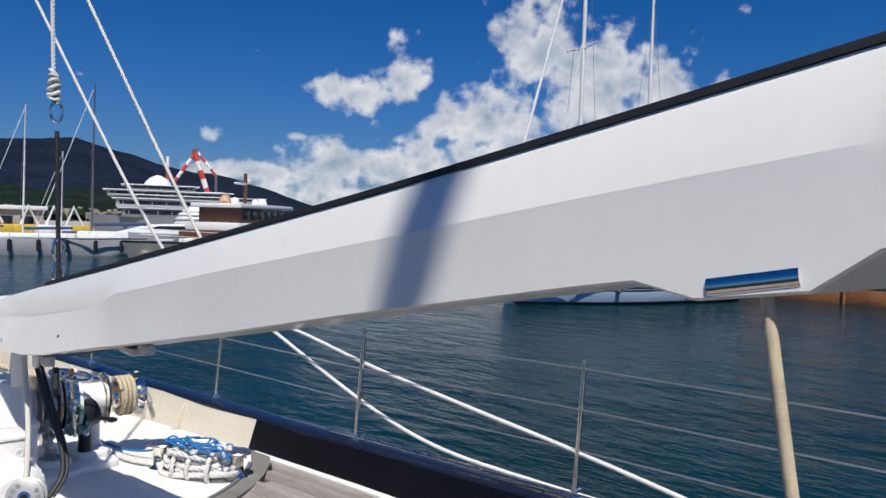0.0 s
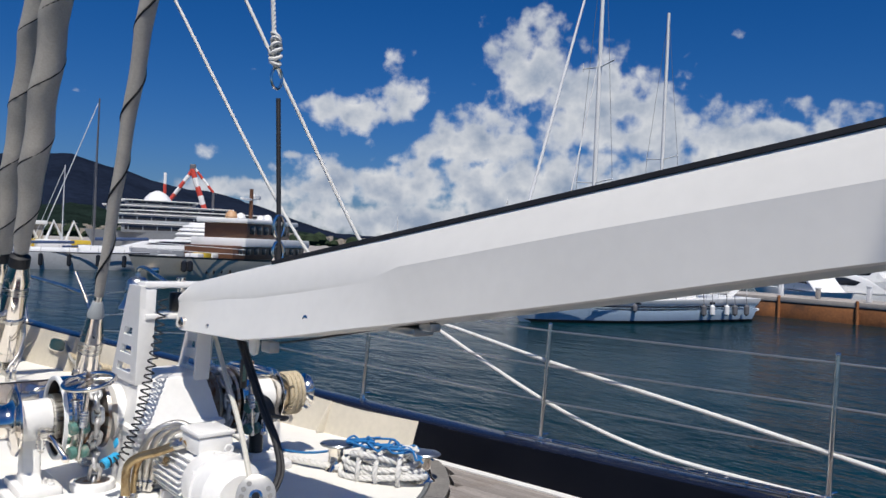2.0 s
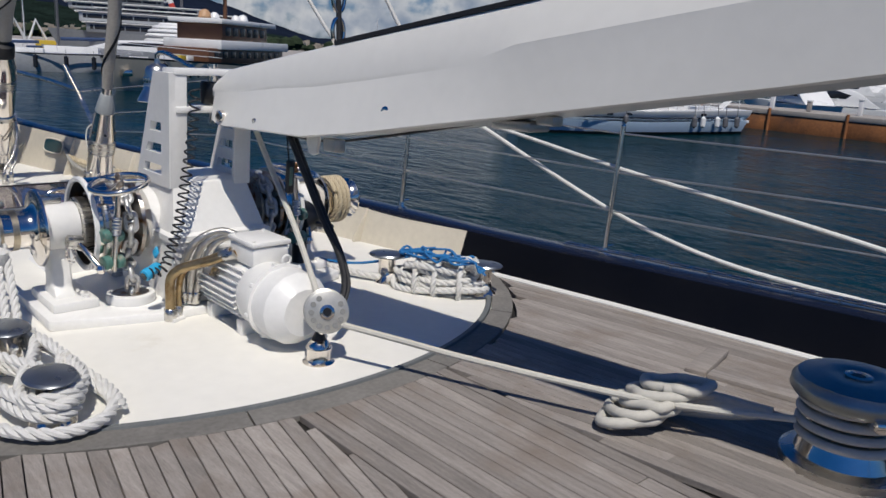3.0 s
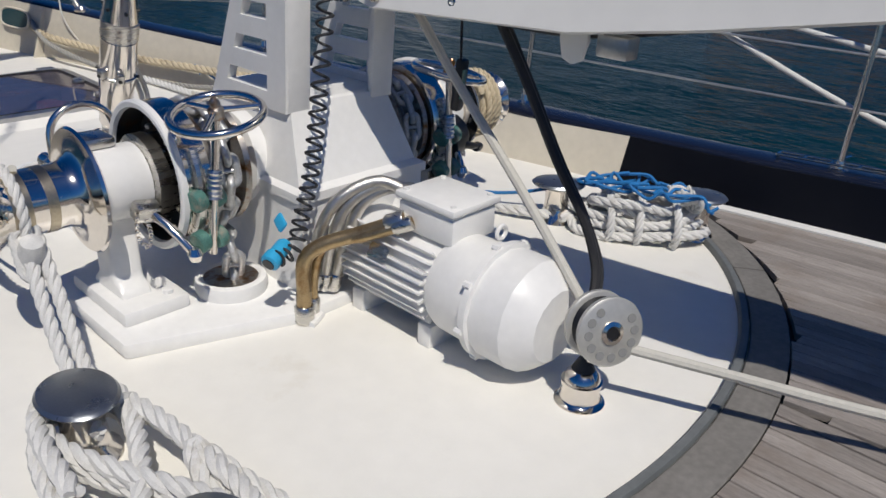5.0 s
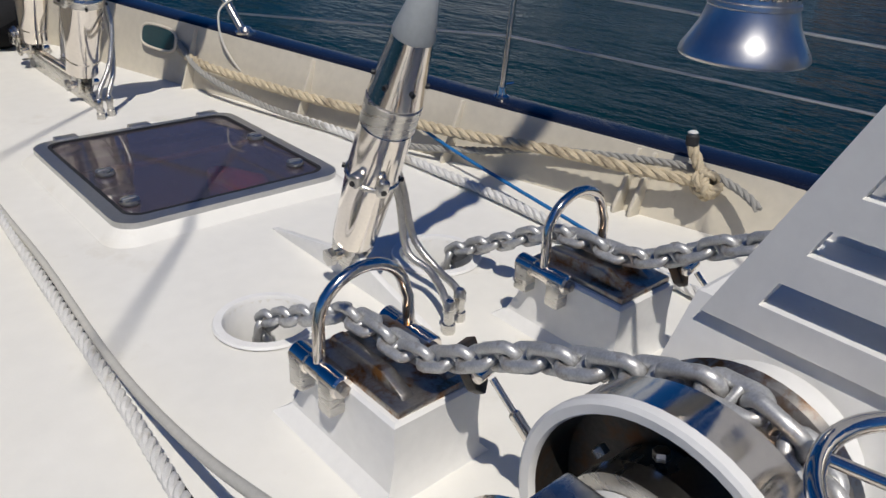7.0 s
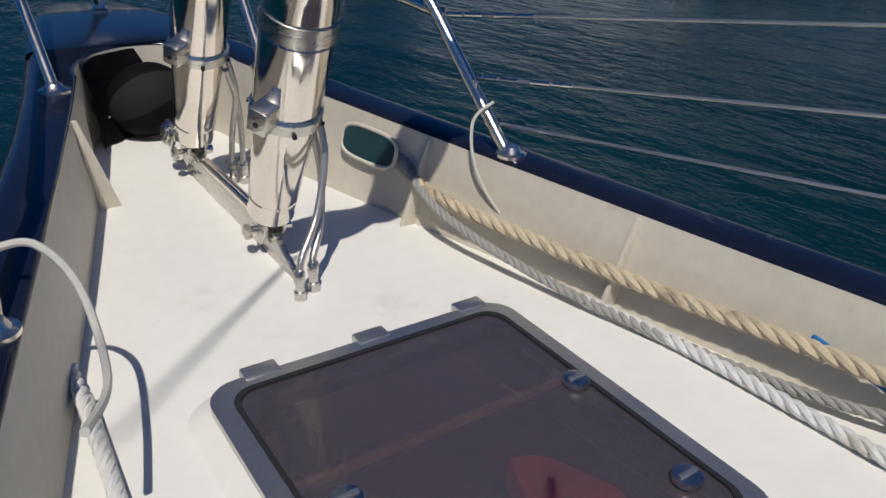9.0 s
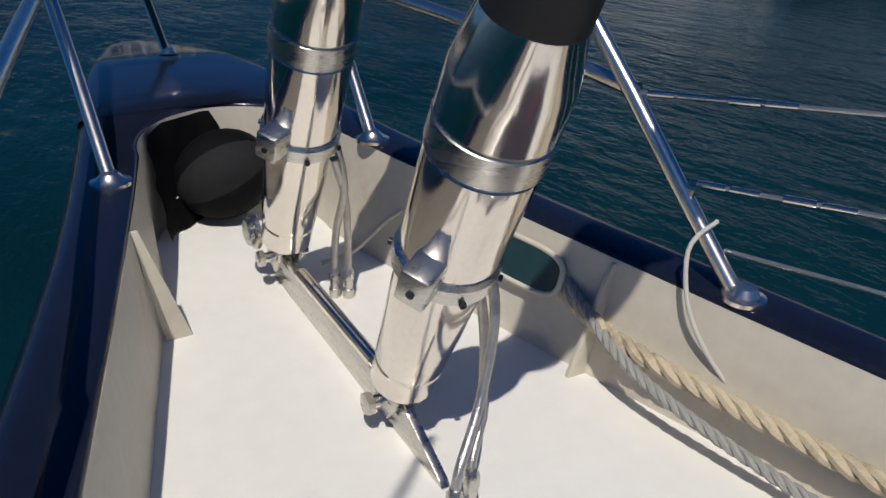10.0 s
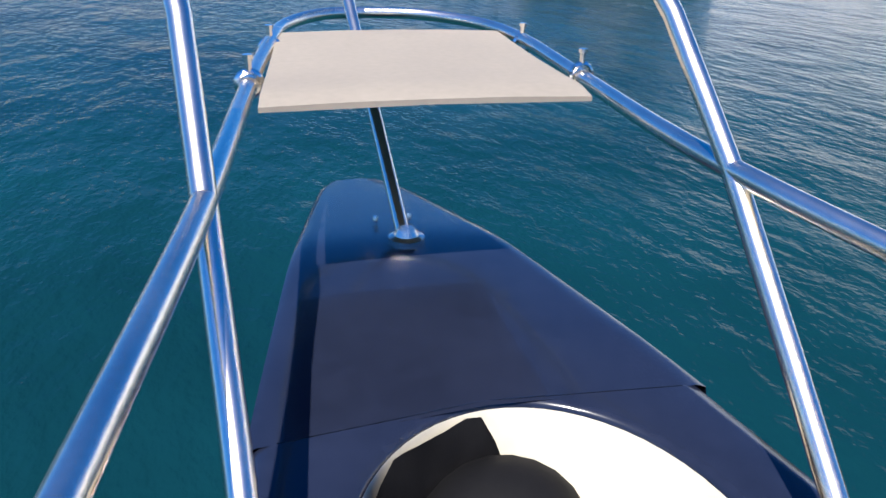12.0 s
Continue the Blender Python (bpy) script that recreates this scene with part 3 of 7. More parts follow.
        part("tack_strap", G().tube(smoothpath([low + Vector((0.03, 0.07, 0.14)), low + side * 0.02 + Vector((0.0, 0.045, 0.09)), low + side * 0.035 + Vector((0, 0.03, 0.05)), low + side * 0.03 + Vector((0.0, 0.01, 0.025)), low + side * 0.012 + Vector((0, 0, 0.06)), low + Vector((0.02, 0.02, 0.12))], 6), 0.012, 8), CLOTH, tk, "twisted webbing loop")
        part("tack_shackle", G().tube([low + side * (0.022 + 0.02 * math.cos(t)) + Vector((0, 0.012, 0.018 + 0.028 * math.sin(t))) for t in np.linspace(0, 6.283, 19)], 0.009, 10), STEEL, tk)
        part("tack_pin", G().tube([low + side * 0.045 + Vector((0.01, 0.045, -0.012)), low + side * 0.02 + Vector((0, -0.03, 0.0))], 0.011, 12), STEEL, tk)
    return root, M


BIG = ([(0.70, 0.075), (0.75, 0.082), (0.75, 0.145), (0.77, 0.15), (0.75, 0.156), (0.78, 0.162), (0.93, 0.46)],
       [(0.98, 0.46), (1.05, 0.465), (1.05, 0.50), (0.98, 0.51)],
       [(0.95, 0.505), (0.98, 0.52), (1.03, 0.735)],
       [(0.99, 0.735), (0.99, 0.742), (1.06, 0.745), (1.06, 0.80), (1.0, 0.803), (1.0, 0.81)],
       [(1.05, 0.81), (1.04, 0.86), (1.03, 0.90), (0.84, 0.99)])
SMALL = ([(0.80, 0.05), (0.86, 0.06), (0.86, 0.085), (0.88, 0.09), (0.98, 0.29)],
         [(1.0, 0.29), (1.05, 0.293), (1.05, 0.302), (1.0, 0.305)],
         [(0.98, 0.305), (0.99, 0.31), (0.97, 0.46)],
         [(0.93, 0.46), (0.93, 0.466), (1.0, 0.468), (1.0, 0.54), (0.94, 0.542), (0.94, 0.547)],
         [(0.98, 0.547), (0.94, 0.57), (0.72, 0.70), (0.70, 0.72)])
build_furler((9.57, 0.105), 0.45, 0.097, "polished steel forestay furler with a grey covered sail", BIG, 0.092, 1.08, 6.5, 30.0, tack=True)
build_furler((8.82, 0.085), 0.44, 0.097, "polished steel second forestay furler with a grey covered sail", BIG, 0.105, 1.12, 6.5, 3.0)
build_furler((6.585, 0.095), 0.395, 0.073, "polished steel inner stay furler with a slim grey covered sail", SMALL, 0.052, 0.86, 5.5, 1.0, big=False)


def build_plate(name, prof, label, rail=None):
    root = thing(name, label, "stay plate", "deck plates of the stays")
    part("web", G().prism([(y, z) for y, z in prof], 0.022, Matrix.Translation((CX - 0.011, 0, 0)) @ pose(0, 0, 0, 90, 0, 90), 0.003), BRUSH if rail else PAINT, root)
    if rail:
        (y0, y1, z0, z1) = rail
        part("top_rail", G().tube([(CX, y0, z0), (CX, y1, z1)], 0.020, 12), STEEL, root, "dark polished round rail")
    return root


build_plate("stay_plate", [(8.58, -0.01), (9.66, -0.01), (9.66, 0.10), (9.62, 0.16), (9.55, 0.14), (9.45, 0.10), (8.90, 0.10), (8.85, 0.12), (8.79, 0.12), (8.74, 0.08), (8.60, 0.015)], "polished steel plate joining both forestay feet", (8.93, 9.42, 0.108, 0.108))
build_plate("inner_stay_plate", [(6.20, -0.01), (7.02, -0.01), (7.02, 0.004), (6.68, 0.075), (6.62, 0.12), (6.56, 0.12), (6.50, 0.085), (6.22, 0.01)], "steel plate of the inner stay welded to the deck")
part_disc = thing("shackle_disc", "polished steel toggle disc beside the forestay foot", "toggle")
for r, dx in ((0.055, -0.075), (0.042, -0.092)):
    part("disc", G().lathe([(r - 0.004, 0), (r, 0.004), (r, 0.014), (r - 0.004, 0.018)], 26, Matrix.Translation((CX + dx, 9.63, 0.17)) @ pose(0, 0, 0, 0, 90, 0)), BRUSH, part_disc)


def deck_hoses(points, r, label):
    for pts in points:
        h = thing("hydraulic_hose", label, "hose", "hydraulic hoses")
        part("braided_hose", G().tube(smoothpath(pts, 8), r, 10), BRAID, h)
        e = Vector(pts[-1])
        part("deck_fitting", G().lathe([(r * 1.7, 0), (r * 1.7, 0.03), (r * 1.3, 0.032), (r * 1.3, 0.06), (r * 1.6, 0.062), (r * 1.6, 0.09), (r, 0.10)], 8, Matrix.Translation((e.x, e.y, deck_z(e.x) - 0.002))), BRUSH, h)


deck_hoses([[(0.075, 8.63, 0.50), (0.08, 8.60, 0.38), (0.03, 8.56, 0.22), (-0.05, 8.50, 0.12), (-0.062, 8.49, 0.03)],
            [(0.06, 8.64, 0.46), (0.08, 8.63, 0.32), (0.05, 8.58, 0.18), (0.0, 8.53, 0.10), (-0.005, 8.52, 0.03)],
            [(0.08, 9.38, 0.50), (0.11, 9.40, 0.36), (0.10, 9.44, 0.22), (0.09, 9.44, 0.12), (0.09, 9.44, 0.03)],
            [(0.07, 9.37, 0.46), (0.12, 9.42, 0.32), (0.13, 9.43, 0.2), (0.125, 9.42, 0.1), (0.125, 9.42, 0.03)],
            [(0.03, 6.47, 0.38), (0.06, 6.46, 0.28), (0.06, 6.42, 0.14), (0.08, 6.34, 0.10), (0.05, 6.24, 0.07), (0.02, 6.19, 0.03)],
            [(0.045, 6.47, 0.40), (0.09, 6.48, 0.30), (0.10, 6.44, 0.16), (0.12, 6.36, 0.09), (0.11, 6.26, 0.07), (0.085, 6.22, 0.03)]],
           0.011, "braided steel hydraulic hose running to a deck fitting")


# ---------------------------------------------------------------- hatch
def build_hatch():
    x0, x1, y0, y1 = HATCH
    root = thing("deck_hatch", "square deck hatch with smoked glass and a worn metal frame", "hatch", at=(0, 0, 0))

    def rr(inset, rad, n=6):
        out = []
        for cx, cy, a0 in ((x1 - inset - rad, y1 - inset - rad, 0), (x0 + inset + rad, y1 - inset - rad, 90), (x0 + inset + rad, y0 + inset + rad, 180), (x1 - inset - rad, y0 + inset + rad, 270)):
            for i in range(n + 1):
                a = radians(a0 + 90 * i / n)
                out.append((cx + rad * math.cos(a), cy + rad * math.sin(a)))
        return out

    def band(o, i, levels):
        rows = [[(x, y, z) for x, y in (o if s else i)] for s, z in levels]
        return G().grid([list(c) for c in zip(*[r + [r[0]] for r in rows])])
    part("coaming", band(rr(-0.05, 0.10), rr(0.0, 0.08), [(1, -0.01), (0, 0.035)]), DECK, root, "white moulded rim")
    part("frame", band(rr(0.0, 0.08), rr(0.045, 0.06), [(1, 0.02), (1, 0.056), (0, 0.060), (0, 0.03)]), ALU, root, "worn grey metal frame")
    part("seal", band(rr(0.045, 0.06), rr(0.058, 0.055), [(1, 0.061), (0, 0.061), (0, 0.03)]), RUBBER, root)
    glass = bpy.data.materials.new("smoked_glass")
    glass.use_nodes = True
    b = glass.node_tree.nodes["Principled BSDF"]
    b.inputs["Base Color"].default_value = (0.50, 0.44, 0.50, 1)
    b.inputs["Roughness"].default_value = 0.03
    b.inputs["Transmission Weight"].default_value = 0.9
    b.inputs["IOR"].default_value = 1.45
    poly = rr(0.055, 0.055)
    pane = part("pane", G().prism(poly, 0.008, Matrix.Translation((0, 0, 0.047))), glass, root, "smoked glass pane")
    for x, y in ((-0.367, 7.36), (0.27, 7.36), (-0.43 + 0.09, 7.66), (0.30, 7.72)):
        k = part("lock", G().lathe([(0.03, 0), (0.034, 0.006), (0.032, 0.018), (0.02, 0.02)], 20, Matrix.Translation((x, y, 0.056))), BRUSH, pane, "round metal lock knob")
        part("lock_slot", G().box((0.05, 0.012, 0.008), Matrix.Translation((x, y, 0.078)), 0.003), ALU, k)
    for x in (-0.32, -0.02, 0.29):
        part("hinge", G().box((0.09, 0.05, 0.026), Matrix.Translation((x, y1 + 0.005, 0.05)), 0.006), ALU, root)
    # the well below
    well = part("well", G().grid([[(x0 + 0.05, y0 + 0.05, z), (x1 - 0.05, y0 + 0.05, z), (x1 - 0.05, y1 - 0.05, z), (x0 + 0.05, y1 - 0.05, z)] for z in (0.03, -0.55)], close=True).add([(x0, y0, -0.55), (x1, y0, -0.55), (x1, y1, -0.55), (x0, y1, -0.55)], [(0, 1, 2, 3)]), mat("locker_lining", (0.10, 0.085, 0.08), 0.8), root, "dim lined locker below the glass")
    part("beam", G().tube([(x0 + 0.06, 7.78, 0.02), (x1 - 0.06, 7.78, 0.02)], 0.012, 8), mat("wood_beam", (0.30, 0.16, 0.08), 0.6), root)
    g = G()
    pts = [(0.02, 7.3), (0.14, 7.32), (0.2, 7.45), (0.12, 7.62), (0.04, 7.66), (-0.02, 7.5)]
    g.prism(pts, 0.10, Matrix.Translation((0, 0, -0.09)), 0.03)
    tagged(part("red_bag", g, mat("red_fabric", (0.62, 0.02, 0.02), 0.7, var=0.3, scale=12)), "red fabric bag in the locker under the hatch", "bag")


build_hatch()

for cx, cy, r in CHAIN_HOLES:
    tag = tagged(part("chain_pipe", G().lathe([(r + 0.03, 0.003), (r + 0.025, 0.010), (r + 0.004, 0.011), (r, 0.004), (r - 0.005, -0.10), (r - 0.03, -0.45)], 36, Matrix.Translation((cx, cy, deck_z(cx))), caps=False), PAINT), "white painted round chain pipe through the deck", "chain pipe", "chain pipes")


# ---------------------------------------------------------------- chain
def link_mesh():
    """A stud link: a long loop with a cross bar."""
    pts = []
    for i in range(20):
        a = 2 * math.pi * i / 20
        pts.append((0.022 * math.cos(a), 0.020 * math.sin(a) + (0.021 if math.sin(a) > 0 else -0.021), 0))
    g = G().tube(pts, 0.0115, 8, closed=True)
    g.tube([(-0.022, 0, 0), (0, 0, 0), (0.022, 0, 0)], [0.010, 0.007, 0.010], 7)
    return g.mesh("link", GALV, 60)


LINK = link_mesh()


def build_chain(pts, label):
    root = thing("anchor_chain", label, "chain", "anchor chains")
    P = evenly(smoothpath(pts, 10), 0.060)
    for i in range(len(P) - 1):
        d = (P[i + 1] - P[i]).normalized()
        m = Matrix.Translation((P[i] + P[i + 1]) / 2) @ d.to_track_quat("Y", "Z").to_matrix().to_4x4() @ Matrix.Rotation(radians(90 * (i % 2) + 25), 4, "Y")
        ob = new("link", LINK)
        ob.matrix_world = m
        ob.parent = root


WY, WZ = 5.25, 0.375
for sx, x in ((-1, -0.365), (1, 0.325)):
    pts = [(x + 0.035, 6.56, -0.2), (x + 0.035, 6.56, -0.03), (x + 0.03, 6.46, 0.045), (x + 0.02, 6.30, 0.135), (x + 0.01, 6.14, 0.225), (x, 6.02, 0.255), (x, 5.84, 0.275), (x, 5.6, 0.41)]
    for a in np.linspace(30, -175, 12):
        pts.append((x, WY + 0.168 * math.sin(radians(float(a))), WZ + 0.168 * math.cos(radians(float(a)))))
    pts += [(x, WY - 0.15, 0.18), (x, WY - 0.14, 0.05), (x, WY - 0.13, -0.1)]
    build_chain(pts, "galvanised anchor chain over the windlass gypsy")


def build_stopper(x, label):
    """A white flared block with a rusty top plate, a side hinge and an arched keeper."""
    root = thing("chain_stopper", label, "chain stopper", "chain stoppers")
    z0 = deck_z(x)
    rows = []
    for w, y0, y1, z in ((0.150, 5.79, 6.20, -0.005), (0.120, 5.80, 6.155, 0.03), (0.110, 5.80, 6.12, 0.10), (0.112, 5.80, 6.12, 0.185), (0.105, 5.807, 6.113, 0.192)):
        rows.append([(x - w, y0, z0 + z), (x + w, y0, z0 + z), (x + w, y1, z0 + z), (x - w, y1, z0 + z)])
    g = G().grid(rows, close=True)
    g.f.append(tuple(range(len(g.v) - 4, len(g.v))))
    part("base", g, PAINT, root, "white painted flared block", smooth=25)
    plate = part("top_plate", G().box((0.20, 0.29, 0.018), Matrix.Translation((x + 0.005, 5.955, z0 + 0.199)), 0.004), RUST, root, "rust-stained steel top plate")
    for dx in (-0.052, 0.058):
        part("guide", G().prism([(5.83, 0.0), (6.09, 0.0), (6.07, 0.03), (5.90, 0.036), (5.84, 0.012)], 0.03, Matrix.Translation((x + dx - 0.015, 0, z0 + 0.205)) @ pose(0, 0, 0, 90, 0, 90), 0.004), RUST, plate, "rusty guide beside the chain")
    for sx in (-1, 1):
        hx, hz = x + sx * 0.118, z0 + 0.188
        hinge = part("hinge", G().lathe([(0.022, -0.085), (0.027, -0.08), (0.027, -0.028), (0.023, -0.026), (0.023, 0.026), (0.027, 0.028), (0.027, 0.08), (0.022, 0.085)], 20, Matrix.Translation((hx, 6.04, hz)) @ pose(0, 0, 0, 90, 0, 0)), STEEL, root, "polished hinge barrel")
        for dy in (-0.055, 0.055):
            part("hinge_lug", G().box((0.05, 0.045, 0.075), Matrix.Translation((hx + sx * 0.004, 6.04 + dy, hz - 0.03)), 0.006), BRUSH, hinge)
        part("hinge_bolt", G().lathe([(0.013, 0), (0.013, 0.012), (0.008, 0.014)], 6, Matrix.Translation((hx, 5.957, hz)) @ pose(0, 0, 0, 90, 0, 0)), RUST, hinge)
    arch = [(x - 0.118, 6.04, z0 + 0.20), (x - 0.115, 6.045, z0 + 0.28)] + [(x - 0.112 * math.cos(a), 6.05, z0 + 0.285 + 0.10 * math.sin(a)) for a in np.linspace(0.15, math.pi - 0.15, 14)] + [(x + 0.115, 6.045, z0 + 0.28), (x + 0.118, 6.04, z0 + 0.20)]
    part("arch", G().tube(arch, 0.0135, 14), STEEL, root, "bent steel keeper")
    # claw on the chain and the screw that holds it
    claw = part("claw", G().prism([(-0.030, 0), (0.030, 0), (0.022, -0.09), (0.0, -0.11), (-0.022, -0.09)], 0.026, Matrix.Translation((x + 0.035, 5.80, 0.315)) @ pose(0, 0, 0, 62, 0, 12), 0.005), DARKSTEEL, root, "dark steel chain claw")
    part("claw_pin", G().lathe([(0.010, -0.03), (0.013, -0.028), (0.013, 0.028), (0.010, 0.03)], 12, Matrix.Translation((x + 0.045, 5.73, 0.285)) @ pose(0, 0, 0, 0, 90, 12)), STEEL, claw)
    a, b = Vector((x + 0.05, 5.715, 0.275)), Vector((x + 0.075, 5.545, 0.115))
    screw = part("bottle_screw", G().tube([a, a.lerp(b, 0.3), a.lerp(b, 0.32), a.lerp(b, 0.7), a.lerp(b, 0.72), b], [0.007, 0.007, 0.012, 0.012, 0.007, 0.007], 10), STEEL, root, "steel bottle screw")
    part("anchor_bracket", G().prism([(-0.05, 0.0), (0.05, 0.0), (0.03, 0.085), (-0.02, 0.085)], 0.05, Matrix.Translation((x + 0.05, 5.54, 0.035)) @ pose(0, 0, 0, 90, 0, 90), 0.006), BRUSH, screw, "small steel bracket")
    return root


build_stopper(-0.36, "chain stopper with a bent steel keeper, rust on its cheeks")
build_stopper(0.325, "chain stopper with a bent steel keeper, dark stained cheeks")


# ---------------------------------------------------------------- windlass
def build_windlass():
    root = thing("anchor_windlass", "white painted anchor windlass with polished steel drums", "windlass")
    part("bed", G().prism([(-0.74, 5.02), (-0.30, 4.86), (0.26, 4.86), (0.70, 5.02), (0.70, 5.50), (0.3, 5.62), (-0.34, 5.62), (-0.74, 5.50)], 0.05, Matrix.Translation((0, 0, -0.015)), 0.014), PAINT, root, "white bed plate")
    # central gear case
    rows = []
    for x0, x1, y0, y1, z in ((-0.245, 0.215, 4.93, 5.47, 0.02), (-0.245, 0.215, 4.93, 5.47, 0.315), (-0.255, 0.225, 4.92, 5.48, 0.32), (-0.255, 0.225, 4.92, 5.48, 0.345), (-0.235, 0.205, 4.95, 5.46, 0.355), (-0.19, 0.16, 5.04, 5.42, 0.56), (-0.185, 0.155, 5.05, 5.41, 0.565)):
        rows.append([(x0, y0, z), (x1, y0, z), (x1, y1, z), (x0, y1, z)])
    g = G().grid(rows, close=True)
    g.f.append(tuple(range(len(g.v) - 4, len(g.v))))
    part("gear_case", g, PAINT, root, "white gear case with sloping top", smooth=20)
    # legs that carry the gooseneck, with cut slots
    for x, nm in ((-0.195, -1), (0.165, 1)):
        def wid(z):
            f = (z - 0.54) / 0.50
            return 5.035 - 0.03 * f + 0.0, 5.40 - 0.23 * f
        zs = [0.54, 0.588, 0.632, 0.684, 0.727, 0.780, 0.822, 0.87, 1.04]
        g = G()
        for i in range(len(zs) - 1):
            z0, z1 = zs[i], zs[i + 1]
            (a0, b0), (a1, b1) = wid(z0), wid(z1)
            cuts = [(a0, a1, b0, b1)] if i % 2 == 0 or i > 5 else [(a0, a1, a0 + 0.085, a1 + 0.085), (b0 - 0.06, b1 - 0.06, b0, b1)]
            for p0, p1, q0, q1 in cuts:
                vs = []
                for dx in (-0.014, 0.014):
                    vs += [(x + dx, p0, z0), (x + dx, q0, z0), (x + dx, q1, z1), (x + dx, p1, z1)]
                g.add(vs, [(0, 1, 2, 3), (7, 6, 5, 4), (0, 4, 5, 1), (1, 5, 6, 2), (2, 6, 7, 3), (3, 7, 4, 0)])
        leg = part("leg", g, PAINT, root, "white slotted leg", smooth=20)
        bm = bmesh.new()
        bm.from_mesh(leg.data)
        bmesh.ops.remove_doubles(bm, verts=bm.verts[:], dist=0.0005)
        bm.to_mesh(leg.data)
        bm.free()
        part("flange", G().box((0.075, 0.022, 0.50), Matrix.Translation((x - nm * 0.03, 5.03, 0.79)) @ pose(0, 0, 0, 3, 0, 0), 0.004), PAINT, leg)
    part("bridge", G().box((0.35, 0.12, 0.03), Matrix.Translation((-0.015, 5.06, 1.045)), 0.008).box((0.33, 0.15, 0.028), Matrix.Translation((-0.015, 5.08, 0.885)), 0.006), PAINT, root, "white cross plates")
    goose = part("gooseneck", G().lathe([(0.05, 0), (0.055, 0.01), (0.055, 0.09), (0.05, 0.10)], 24, Matrix.Translation((0.02, 5.07, 0.905))), BLACK, root, "black gooseneck bearing")
    part("gooseneck_pin", G().tube([(0.02, 5.07, 0.82), (0.02, 5.07, 1.08)], 0.022, 16), STEEL, goose)
    for sx, ox in ((-1, -0.015), (1, -0.015)):
        def X(d):
            return ox + sx * d
        def ring(prof, seg=44, caps=True):
            return G().lathe(prof, seg, Matrix.Translation((ox, WY, WZ)) @ pose(0, 0, 0, 0, 90 * sx, 0), caps)
        part("bearing", ring([(0.14, 0.20), (0.14, 0.245), (0.125, 0.25), (0.09, 0.26), (0.09, 0.30)]), PAINT, root, "white bearing flange")
        part("gypsy", ring([(0.10, 0.28), (0.175, 0.285), (0.17, 0.30), (0.125, 0.325), (0.125, 0.365), (0.17, 0.39), (0.175, 0.405), (0.12, 0.41)]), RUST, root, "steel chain wheel")
        drum = part("brake_drum", ring([(0.115, 0.41), (0.195, 0.415), (0.20, 0.42), (0.20, 0.495), (0.195, 0.50)], 56, False), STEEL, root, "polished brake band")
        part("brake_rim", ring([(0.198, 0.490), (0.206, 0.493), (0.206, 0.508), (0.200, 0.512), (0.187, 0.510), (0.184, 0.505), (0.184, 0.497)], 56, False), PAINT, drum, "white rim")
        part("drum_well", ring([(0.184, 0.498), (0.181, 0.43), (0.10, 0.425)], 56, False), DARKSTEEL, drum, "dark inside of the drum")
        for k in range(8):
            part("ring_bolt", G().lathe([(0.011, 0), (0.011, 0.012), (0.007, 0.014)], 6, Matrix.Translation((ox, WY, WZ)) @ pose(0, 0, 0, 0, 90 * sx, 0) @ Matrix.Rotation(radians(45 * k + 10), 4, "Z") @ Matrix.Translation((0.122, 0, 0.47)) @ pose(0, 0, 0, 0, 90, 0)), BRUSH, drum)
        part("inner_ring", ring([(0.09, 0.43), (0.112, 0.432), (0.112, 0.485), (0.118, 0.49), (0.118, 0.525), (0.10, 0.53)]), BRUSH, root)
        part("hub_cover", ring([(0.098, 0.532), (0.10, 0.537), (0.10, 0.665), (0.095, 0.67)]), PAINT, root, "white hub cover")
        cap = part("warping_drum", ring([(0.07, 0.672), (0.158, 0.675), (0.165, 0.680), (0.160, 0.688), (0.140, 0.689), (0.112, 0.694), (0.095, 0.703), (0.087, 0.716), (0.083, 0.735), (0.083, 0.86), (0.087, 0.885), (0.10, 0.905), (0.108, 0.915), (0.104, 0.925), (0.092, 0.926), (0.078, 0.92), (0.072, 0.88), (0.06, 0.80)]), STEEL, root, "polished warping drum")
        part("drum_band", ring([(0.0845, 0.765), (0.0845, 0.79), (0.083, 0.79)]), DRUMBAND, cap)
        part("drum_band", ring([(0.0848, 0.825), (0.0848, 0.870), (0.083, 0.870)]), DRUMBAND, cap)
        part("hub_clamp", G().box((0.08, 0.09, 0.03), Matrix.Translation((X(0.62), WY + 0.03, WZ + 0.115)), 0.008), BRUSH, root)
        # foot below the hub
        part("foot", G().prism([(-0.10, 0), (0.10, 0), (0.085, 0.06), (0.05, 0.09), (0.04, 0.28), (-0.04, 0.28), (-0.05, 0.09), (-0.085, 0.06)], 0.085, Matrix.Translation((X(0.61) - 0.042, WY, 0.03)) @ pose(0, 0, 0, 90, 0, 90), 0.012), PAINT, root, "white bearing foot")
        plinth = part("foot_plate", G().box((0.19, 0.32, 0.045), Matrix.Translation((X(0.59), WY, 0.055)), 0.012), PAINT, root)
        for by in (-0.12, 0.12):
            part("bolt", G().lathe([(0.016, 0), (0.016, 0.012), (0.011, 0.014)], 6, Matrix.Translation((X(0.59) + 0.05, WY + by, 0.077))), PAINT, plinth)
        # brake spindle and handwheel
        hub = Vector((X(0.42), 5.005, 0.585))
        low = Vector((X(0.455), 5.02, 0.21))
        part("spindle", G().tube([hub + Vector((0, 0, 0.03)), low], 0.012, 12), STEEL, root)
